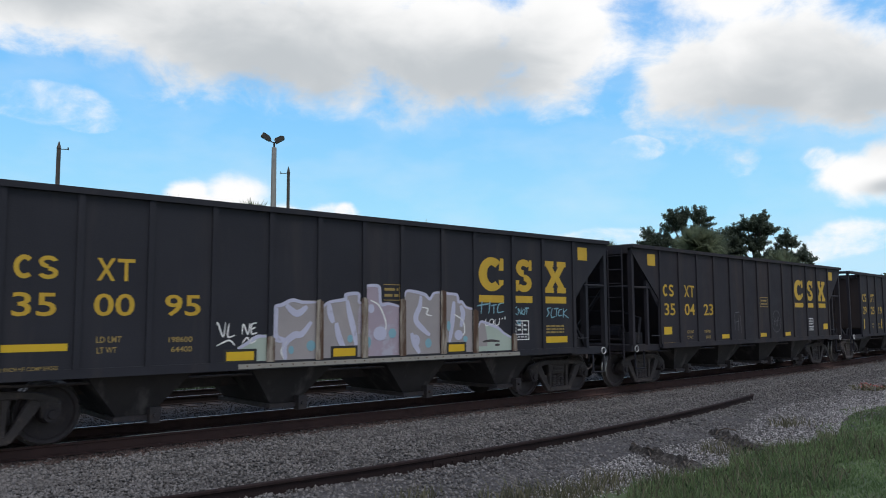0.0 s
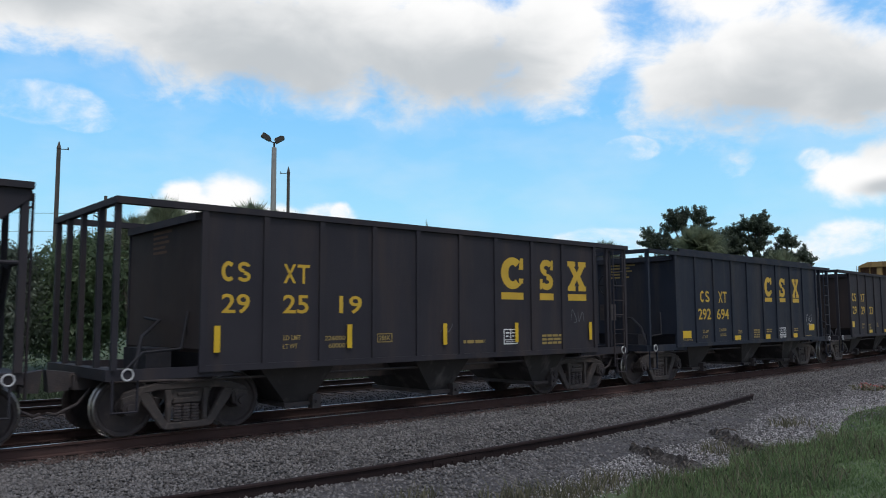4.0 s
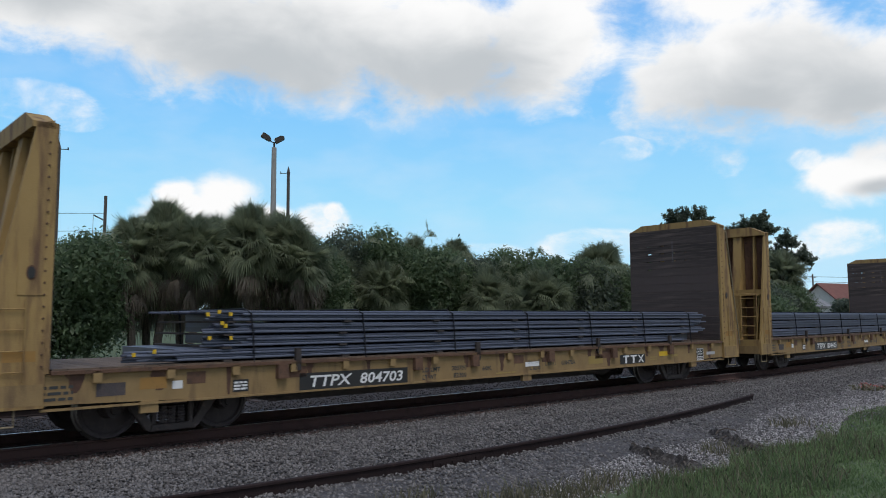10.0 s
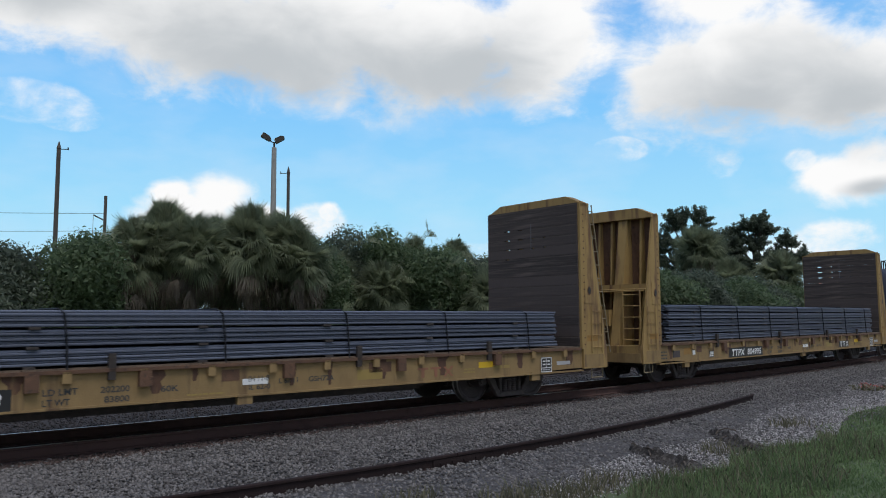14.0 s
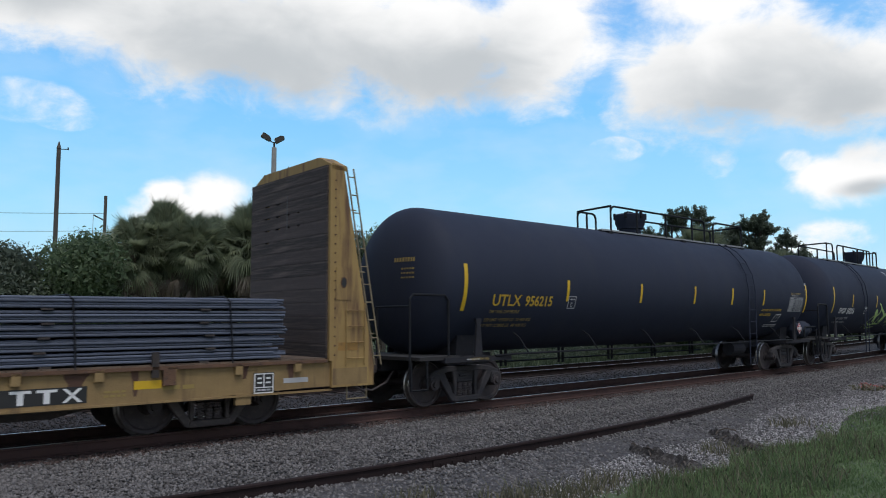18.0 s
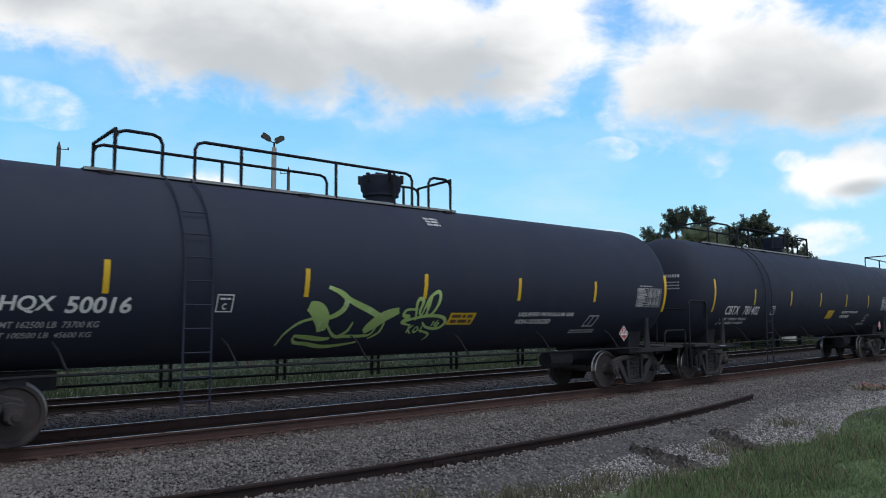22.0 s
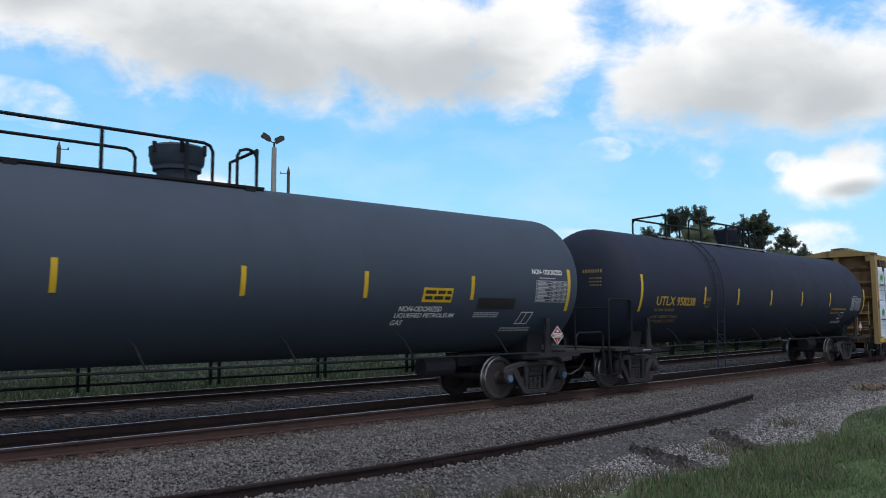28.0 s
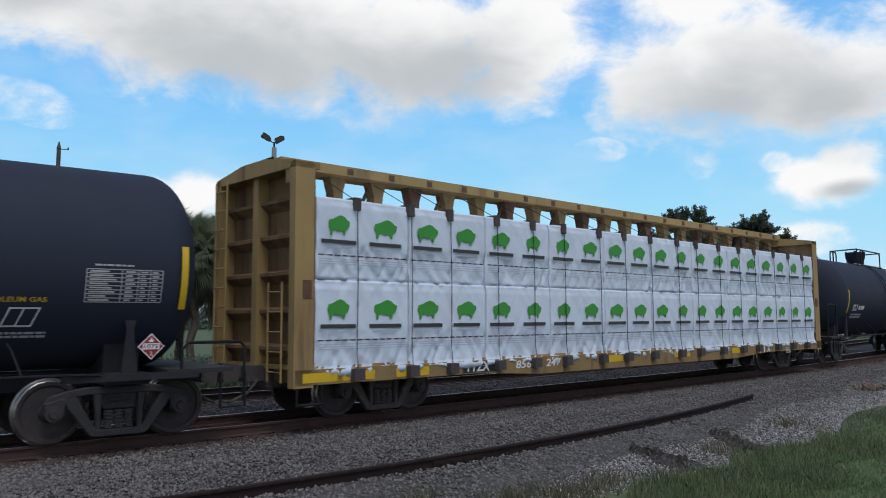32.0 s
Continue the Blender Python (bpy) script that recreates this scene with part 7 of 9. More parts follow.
def build_pipes(u, x0, x1, stagger, seed, label):
    """Four tiers of pipe with dunnage and steel bands."""
    rnd = random.Random(seed)
    root = tagged(new("pipe_stack"), label, "pipe stack", "pipe loads")
    root["along"] = u
    LOADS.append(root)
    r, n, L = 0.0208, 60, x1 - x0 - stagger - (1.15 if seed == 1 else 0)
    bm = turned(B(), [(0.1, r - 0.005), (0, r - 0.004), (0, r), (L, r), (L, r - 0.004), (L - 0.1, r - 0.005)], 7, "x")
    me = mesh_of("pipe", bm, [M["pipe"], M["pipe_end"]], True)
    for p in me.polygons:
        if abs(p.normal.x) > 0.7 or len(p.vertices) > 4:
            p.material_index = 1
    rows, tiers = {1: (4, 4), 2: (6, 3), 3: (4, 5)}[seed]
    gap, high = {1: (0.030, 0.202), 2: (0.034, 0.268), 3: (0.028, 0.20)}[seed]
    step = (high - gap - 0.006 - 2 * r) / (rows - 1)
    for tier in range(tiers):
        for layer in range(rows):
            z = 1.107 + gap + r + tier * high + layer * step
            set_back = 1.15 if seed == 1 and tier else 0.0
            for k in range(n if tier == tiers - 1 and layer == rows - 1 else 7):
                y = -1.38 + k * 0.0455 + rnd.uniform(-0.004, 0.004) + 0.022 * (layer % 2)
                part("pipe", me, None, root, place=pose(x0 + set_back + rnd.uniform(0, stagger), y, z + rnd.uniform(-0.004, 0.004), 0, rnd.uniform(-0.03, 0.03), rnd.uniform(-0.03, 0.03)))
            if not (tier == tiers - 1 and layer == rows - 1):
                core = box(B(), x0 + set_back + stagger, x1 - stagger * 0.6, -1.06, 1.36, z - r, z + r)
                part("pipe_core", soften(core, 0.01), M["pipe"], root, "pipes packed behind the outer rows")
    xs = [x0 + 1.6 + i * (x1 - x0 - 3.0) / 6 for i in range(7)]
    for x in xs:
        for tier in range(tiers):
            q = x + rnd.uniform(-0.06, 0.06)
            part("dunnage", box(B(), q - 0.075, q + 0.075, -1.425, 1.40, 1.106 + tier * high, 1.106 + gap + tier * high), M["dunnage"], root)
        pts = [(x + 0.42, -1.44, 1.02), (x + 0.40, -1.425, 1.5), (x + 0.36, -1.415, 1.06 + tiers * high), (x + 0.30, -1.3, 1.122 + tiers * high), (x + 0.30, 1.3, 1.122 + tiers * high), (x + 0.36, 1.415, 1.06 + tiers * high), (x + 0.42, 1.44, 1.02)]
        part("steel_band", tube(B(), pts, 0.014, 6), M["railing"], root, "thin steel band")
    if seed == 1:
        for k in range(9):
            z = 1.16 + gap + (0 if k < 2 else (1 + k % 3)) * high + rnd.uniform(0.02, 0.1)
            x = x0 + (0.0 if k < 2 else 1.15) + rnd.uniform(-0.02, 0.5)
            part("label_tag", box(B(), x, x + 0.05, -1.43 - 0.002 * k, -1.41, z, z + 0.06), M["yellow_stripe"], root, "small yellow paper tag on a pipe end")
    for x in (xs[0] + 1.2, xs[2] + 1.0, xs[4] + 0.6, xs[5] + 1.5):
        part("stake", soften(box(B(), x - 0.05, x + 0.05, -1.50, -1.44, 0.92, 1.29), 0.008), M["dunnage"], root, "short dark timber stake")
    return root


def build_flats():
    Y = -1.444
    ink = M["faded_yellow"]
    for u, num, x0, x1, stag, seed in ((80.2, "804703", -7.9, 8.3, 0.9, 1), (101.3, "804403", -8.7, 8.2, 0.12, 2), (122.4, "804995", -8.6, 8.2, 0.3, 3)):
        load, tare = {"804703": ("203700", "82300"), "804403": ("202200", "83800"), "804995": ("203200", "82800")}[num]
        car = build_flat(u, "ochre yellow bulkhead flat car carrying long steel pipes")
        patch("number_panel", -5.05, -2.72, 0.565, 0.86, M["black_panel"], car, Y)
        lettering("TTPX", -4.88, -4.02, 0.62, 0.81, M["white"], car, Y - 0.003, slant=0.25, weight=0.02)
        lettering(num, -3.82, -2.86, 0.62, 0.81, M["white"], car, Y - 0.003, slant=0.2, weight=0.02)
        patch("stained_plate", -7.70, -7.30, 0.76, 0.93, M["orange_stain"], car, Y)
        patch("white_plate", -7.22, -7.06, 0.74, 0.86, M["white"], car, Y)
        patch("vent_plate", -8.3, -7.9, 0.70, 0.88, M["under"], car, Y)
        patch("stencil_panel", -6.25, -5.98, 0.63, 0.82, M["black_panel"], car, Y)
        bars(-6.23, -6.0, 0.65, 0.80, 3, M["white"], car, Y - 0.003, seed=41)
        patch("white_plate", 0.55, 1.0, 0.72, 0.82, M["white"], car, Y)
        for a, b, z0, z1, rows, sd in ((-0.35, 0.25, 0.60, 0.65, 1, 43), (5.3, 5.6, 0.66, 0.78, 2, 44), (-9.3, -8.6, 0.66, 0.90, 3, 45), (6.1, 6.6, 0.70, 0.82, 1, 46)):
            bars(a, b, z0, z1, rows, M["dark_print"] if a < -8 else ink, car, Y, seed=sd, fill=0.5)
        if num != "804403":
            patch("device_panel", 4.0, 5.08, 0.62, 0.85, M["black_panel"], car, Y)
        for k, x in enumerate((4.12, 4.44, 4.76)):
            shape_part("owner_device", [[(0, 0.8), (1, 0.8), (1, 1), (0, 1)], [(0.35, 0), (0.65, 0), (0.65, 0.8), (0.35, 0.8)]] if k < 2 else THIN["c"], x, x + 0.26, 0.64, 0.83, M["white" if num != "804403" else "red_ink"], car, Y - 0.002)
        patch("data_panel", 7.57, 7.93, 0.57, 0.91, M["black_panel"], car, Y)
        data_square(car, 7.58, 0.58, 0.34, Y - 0.002, h=0.32)
        patch("white_plate", 8.1, 8.55, 0.72, 0.80, M["dim_white"], car, Y)
        patch("faded_plate", 2.75, 3.30, 0.68, 0.86, M["faded_yellow"], car, Y, label="faded yellow patch")
        patch("yellow_plate", 5.71, 6.17, 0.76, 0.88, M["yellow_stripe"], car, Y)
        for body, a, b, z in (("IH 11-8", 0.66, 1.02, 0.77), ("IL 62-0", 0.66, 1.04, 0.64), ("L 67-11", 1.2, 1.55, 0.71), ("GSH72A", 1.76, 2.26, 0.71),
                              ("LD LMT", -2.35, -1.9, 0.74), ("LT WT", -2.35, -2.0, 0.60), (load, -1.6, -1.2, 0.74), (tare, -1.55, -1.2, 0.60), ("60K", -0.75, -0.48, 0.70)):
            lettering(body, a, b, z, z + 0.09, M["dark_print"], car, Y, weight=0.02)
        for x, w in ((-7.0, 0.3), (-5.5, 0.6), (0.2, 0.3), (3.0, 0.5)):
            patch("orange_patch", x, x + w, 0.80, 0.98, M["rust"], car, Y, label="orange-brown rust patch")
        build_pipes(u, x0, x1, stag, seed, "strapped stack of long blue-grey steel pipes on a flat car")


# -- tank cars --
def head_profile(half, r, n=12):
    out = []
    d = r * 0.47
    for i in range(n + 1):
        a = math.pi / 2 * i / n
        out.append((-half - d * math.cos(a) ** 0.86, max(0.02, r * math.sin(a) ** 0.86)))
    return out + [(-x, q) for x, q in out[::-1]]


def build_tank(u, label, mat, half, pitch, r=1.56, zc=2.58, plat=(-5.6, 1.9), lad=-4.7, truck_x=7.62, dome_r=0.44, rails=True, far_rail=True, caps=None, dome_x=0.1):
    car = car_root("tank_car", label, "tank car", u, "pressure tank cars")
    m = M[mat]
    part("tank_shell", turned(B(), head_profile(half, r), 56, "x", (0, 0, zc)), m, car, smooth=True)
    top = zc + r
    for k in (-1, 1):
        part("saddle", prism_x(B(), [(-1.0, 1.0), (1.0, 1.0), (1.05, 1.42), (0.7, 1.2), (0.0, 1.08), (-0.7, 1.2), (-1.05, 1.42)], k * truck_x - 0.25, k * truck_x + 0.25), M["saddle"], car)
        part("body_bolster", soften(box(B(), k * truck_x - 0.3, k * truck_x + 0.3, -1.38, 1.38, 0.84, 1.0), 0.02), M["saddle"], car)
        part("stub_sill", box(B(), k * (truck_x - 1.6), k * (pitch / 2 - 0.35), -0.22, 0.22, 0.72, 1.0), M["saddle"], car)
        part("end_platform", soften(box(B(), k * (truck_x + 0.55), k * (pitch / 2 - 0.3), -1.45, 1.45, 0.96, 1.03), 0.012), M["grating"], car)
        part("side_step", box(B(), k * (truck_x - 0.9), k * (truck_x + 1.0), -1.50, -1.42, 0.90, 1.0), M["saddle"], car)
        if k < 0:
            bars(-truck_x - 0.42, -truck_x - 0.05, 0.935, 0.967, 1, M["dim_white"], car, -1.502, seed=17, fill=0.8)
        x1 = k * (pitch / 2 - 0.1)
        high = 2.22 if k < 0 else 1.42
        for s in (-1, 1):
            part("end_rail", tube(B(), [(x1, s * 1.40, 0.5), (x1, s * 1.40, high - 0.07), (x1 - k * 0.08, s * 1.40, high), (x1 - k * 0.9, s * 1.40, high), (x1 - k * 1.0, s * 1.40, high - 0.1), (x1 - k * 1.0, s * 1.40, 1.0)], 0.024), M["railing"], car)
            part("stirrup", tube(B(), [(x1, s * 1.44, 0.95), (x1, s * 1.44, 0.42), (x1 - k * 0.4, s * 1.44, 0.42), (x1 - k * 0.4, s * 1.44, 0.95)], 0.02), M["railing"], car)
            part("bolster_web", prism(B(), [(k * truck_x - 0.11, 1.0), (k * truck_x + 0.11, 1.0), (k * truck_x + 0.05, 1.62), (k * truck_x + 0.08, 1.76), (k * truck_x - 0.08, 1.76), (k * truck_x - 0.05, 1.62)], s * 1.38, s * 1.43), M["saddle"], car)
        if k < 0:
            part("end_crossrail", tube(B(), [(x1, -1.4, 2.0), (x1, -0.4, 2.0), (x1, -0.4, 1.0)], 0.02), M["railing"], car)
    ribs = [(-truck_x + 1.4) + i * ((2 * truck_x - 2.8) / 5) for i in range(6)]
    if rails:
        part("side_handrail", tube(B(), [(-truck_x + 0.4, -1.50, 1.0), (-truck_x + 1.0, -1.56, 1.02), (truck_x - 1.0, -1.56, 1.02), (truck_x - 0.4, -1.50, 1.0)], 0.022), M["railing"], car)
        for x in ribs:
            part("rail_bracket", tube(B(), [(x - 0.14, -1.22, 1.46), (x - 0.10, -1.36, 1.36), (x, -1.55, 1.02)], 0.016), M["railing"], car)
    if far_rail:
        for z in (1.02, 0.62):
            part("side_handrail", tube(B(), [(-truck_x + 0.9, 1.56, z), (truck_x - 0.9, 1.56, z)], 0.024), M["railing"], car)
        for i in range(6):
            x = -6.1 + i * 2.43
            for dx in (-0.09, 0.09):
                part("rail_post", box(B(), x + dx - 0.025, x + dx + 0.025, 1.53, 1.59, 0.50, 1.5), M["railing"], car)
    # top platform, dome and railings
    p0, p1 = plat
    part("top_platform", soften(box(B(), p0, p1, -0.54, 0.54, top - 0.10, top - 0.04), 0.012), M["railing"], car)
    part("platform_edge", box(B(), p0, p1, -0.57, -0.54, top - 0.075, top - 0.03), M["galvanised"] if mat != "tank_grey" else M["railing"], car)
    for x in (p0 + 0.3, (p0 + p1) / 2, p1 - 0.3):
        part("platform_bracket", prism(B(), [(x - 0.1, top - 0.08), (x + 0.1, top - 0.08), (x + 0.06, top - 0.26), (x - 0.06, top - 0.26)], -0.66, -0.54), M["railing"], car)
    dm = [(top - 0.1, dome_r * 0.72), (top + 0.16, dome_r * 0.72), (top + 0.17, dome_r * 0.86), (top + 0.24, dome_r * 0.86), (top + 0.30, dome_r * 0.95), (top + 0.52, dome_r), (top + 0.56, dome_r * 1.02), (top + 0.60, dome_r * 0.9)]
    dome = part("dome", turned(B(), dm, 28, "z", (dome_x, 0, 0)), m if mat == "tank_grey" else M["tank_dull"], car, "round manway bonnet on top of the tank", smooth=True)
    part("lid_handle", tube(B(), [(dome_x - 0.15, 0, top + 0.58), (dome_x - 0.12, 0, top + 0.67), (dome_x + 0.12, 0, top + 0.67), (dome_x + 0.15, 0, top + 0.58)], 0.015), M["railing"], dome)
    for k in range(6):
        a = k * math.pi / 3 + 0.3
        part("lid_latch", box(B(), dome_x + dome_r * math.cos(a) - 0.03, dome_x + dome_r * math.cos(a) + 0.03, dome_r * math.sin(a) - 0.03, dome_r * math.sin(a) + 0.03, top + 0.44, top + 0.62), M["railing"], dome)
    z = top - 0.06

    def hoop(x0, x1, y, h, mids=()):
        pts = [(x0, y, z), (x0, y, z + h - 0.14), (x0 + 0.05, y, z + h - 0.04), (x0 + 0.16, y, z + h), (x1 - 0.16, y, z + h), (x1 - 0.05, y, z + h - 0.04), (x1, y, z + h - 0.14), (x1, y, z)]
        part("top_railing", tube(B(), pts, 0.028), M["railing"], car)
        for q in mids:
            part("railing_post", tube(B(), [(q, y, z), (q, y, z + h)], 0.031), M["railing"], car)
    a0, a1 = p0 + 0.45, p1 - 0.15
    side_gap = lad + 0.35
    for y in (-0.55, 0.55):
        if y < 0:
            if p0 < -3:
                hoop(a0, lad - 0.2, y, 0.68)
                end = dome_x + 0.4
                hoop(side_gap, end, y, 0.68, tuple(side_gap + (end - side_gap) * q for q in (0.18, 0.6, 0.9)))
                hoop(end + 0.45, a1, y, 0.68)
            elif p1 > 3:
                hoop(a0, lad - 0.75, y, 0.68, tuple(a0 + (lad - 0.75 - a0) * q for q in (0.25, 0.55, 0.85)))
                hoop(lad - 0.2, a1, y, 0.68)
            else:
                hoop(lad + 0.3, a1, y, 0.68)
                hoop(a0, -0.7, y, 0.68)
        else:
            hoop(a0, -0.8, y, 0.64, ((a0 - 0.8) / 2,))
            hoop(0.8, a1, y, 0.64, ((a1 + 0.8) / 2,)) if a1 > 1.2 else None
    for x in (a0, a1):
        part("cross_railing", tube(B(), [(x, -0.55, z), (x, -0.55, z + 0.68), (x, 0.55, z + 0.64), (x, 0.55, z)], 0.026), M["railing"], car)
    # the ladder bends over the tank's wall
    def wall(x, zz, off=0.09):
        d = max(-0.999, min(0.999, (zz - zc) / r))
        return (x, -(r + off) * math.sqrt(1 - d * d), zc + (r + off) * d)
    for dx in (-0.22, 0.22):
        pts = [(lad + dx, -1.62, 0.35), (lad + dx, -1.65, zc)] + [wall(lad + dx, zc + r * q) for q in (0.3, 0.55, 0.75, 0.9)]
        part("ladder_rail", tube(B(), pts, 0.018), m, car)
    for q in range(9):
        zz = 0.55 + q * 0.36
        yy = -1.65 if zz <= zc else wall(lad, zz)[1]
        part("rung", tube(B(), [(lad - 0.22, yy, zz), (lad + 0.22, yy, zz)], 0.011, 6), m, car)
    add_couplers(car, pitch / 2, pitch / 2 - 0.5, "under")
    add_truck(car, -truck_x, "tank_truck", caps)
    add_truck(car, truck_x, "tank_truck", caps)
    part("brake_cylinder", rod(B(), (truck_x - 2.9, -0.5, 0.76), (truck_x - 2.1, -0.5, 0.76), 0.2, 14), M["saddle"], car)
    return car


def tank_marks(car, tk, first, last, mid_stripes):
    for x in (first, last):
        patch("reflective_stripe", x - 0.05, x + 0.05, 1.92, 2.86, M["yellow_stripe"], car, 0, tk, n=8)
    for x in mid_stripes:
        patch("reflective_stripe", x - 0.044, x + 0.044, 2.14, 2.62, M["yellow_stripe"], car, 0, tk, n=4)


def placard(car, x, z, num="1075", y=-1.5, s=0.19):
    """A red hazard diamond with its number."""
    root = part("placard", prism(B(), [(x - s, z), (x, z - s), (x + s, z), (x, z + s)], y, y + 0.012), M["red"], car, "red diamond hazard placard")
    part("placard_frame", from_lists("placard_frame", [(x + a * s * q, y - 0.002, z + b * s * q) for q in (1.0, 0.9) for a, b in ((-1, 0), (0, -1), (1, 0), (0, 1))],
         [(0, 1, 5, 4), (1, 2, 6, 5), (2, 3, 7, 6), (3, 0, 4, 7)], M["white"]), None, root)
    patch("number_field", x - s * 0.62, x + s * 0.62, z - s * 0.22, z + s * 0.24, M["white"], root, y - 0.003)
    lettering(num, x - s * 0.52, x + s * 0.52, z - s * 0.16, z + s * 0.18, M["dark_print"], root, y - 0.005, weight=0.02)
    shape_part("flame_device", [[(0.1, 0.0), (0.9, 0.0), (1.0, 0.35), (0.7, 0.6), (0.5, 1.0), (0.35, 0.55), (0.0, 0.4)]], x - s * 0.17, x + s * 0.17, z + s * 0.34, z + s * 0.72, M["white"], root, y - 0.004)
    lettering("2", x - s * 0.08, x + s * 0.08, z - s * 0.68, z - s * 0.38, M["white"], root, y - 0.004, weight=0.02)
    return root


def spec_table(car, x0, x1, z0, z1, tk):
    n = 8
    for i in range(n + 1):
        z = z0 + (z1 - z0) * i / n
        patch("table_line", x0, x1, z - 0.006, z + 0.006, M["dim_white"], car, 0, tk)
    h = (z1 - z0) / n
    for i in range(n):
        for a, b in ((0.04, 0.40), (0.50, 0.64), (0.70, 0.80), (0.86, 0.96)):
            w = (0.55 + 0.45 * ((i * 37 + int(a * 100)) % 10) / 10) * (b - a)
            patch("table_entry", x0 + (x1 - x0) * a, x0 + (x1 - x0) * (a + w), z0 + h * (i + 0.3), z0 + h * (i + 0.68), M["dim_white"], car, 0, tk)
    for x in (x0, x0 + (x1 - x0) * 0.45, x0 + (x1 - x0) * 0.67, x0 + (x1 - x0) * 0.83, x1):
        patch("table_line", x - 0.006, x + 0.006, z0, z1, M["dim_white"], car, 0, tk)
    bars(x0 + (x1 - x0) * 0.1, x0 + (x1 - x0) * 0.6, z1 + 0.04, z1 + 0.08, 1, M["dim_white"], car, 0, tk, seed=78)


def spec_square(car, x, z, tk, w=0.38, h=0.26):
    sl = 0.35
    for a in ((x, x + w, z, z + 0.02), (x, x + w, z + h - 0.02, z + h), ):
        patch("stencil_frame", a[0] + sl * (a[2] - z), a[1] + sl * (a[2] - z), a[2], a[3], M["white"], car, 0, tk)
    for q in (x, x + w * 0.45, x + w - 0.02):
        patch("stencil_frame", q, q + 0.02, z, z + h, M["white"], car, 0, tk, slant=sl)
    bars(x - 0.35, x + w + 0.2, z - 0.16, z - 0.06, 2, M["dim_white"], car, 0, tk, seed=79)


def common_tank_print(car, tk, tab, tab_z, sq, sq_z, plac, s=0.19):
    spec_table(car, tab, tab + 1.05, tab_z, tab_z + 0.46, tk)
    spec_square(car, sq, sq_z, tk)
    placard(car, plac, 1.38, y=-1.52, s=s)


def dim_square(car, x, z, s, tk, mat):
    """A thin outlined square with one plate letter."""
    for a in ((x, x + s, z, z + 0.018), (x, x + s, z + s - 0.018, z + s), (x, x + 0.018, z, z + s), (x + s - 0.018, x + s, z, z + s)):
        patch("stencil_frame", *a, mat, car, 0, tk)
    lettering("C", x + s * 0.36, x + s * 0.62, z + s * 0.14, z + s * 0.5, mat, car, 0, tk, weight=0.03)
    bars(x + s * 0.2, x + s * 0.8, z + s * 0.66, z + s * 0.84, 1, mat, car, 0, tk, seed=5)


def head_print(car, k, half, mat, seed, r=1.56, zc=2.58):
    """Rows of small print on a tank's round head."""
    rnd = random.Random(seed)
    d, e = r * 0.47, 2 / 0.86
    vs, fs = [], []
    for row, z in enumerate((2.92, 2.76, 2.67, 2.58)):
        h = 0.085 if row == 0 else 0.035
        y = -0.80
        while y < (-0.28 if row == 0 else -0.45):
            w = rnd.uniform(0.035, 0.06)
            i = len(vs)
            for yy, zz in ((y, z), (y + w, z), (y + w, z + h), (y, z + h)):
                q = min(0.99, math.hypot(yy, zz - zc) / r)
                vs.append((k * (half + d * (1 - q ** e) ** (1 / e) + 0.008), yy, zz))
            fs.append((i, i + 1, i + 2, i + 3))
            y += w + 0.025
    part("small_print", from_lists("small_print", vs, fs, mat), None, car)


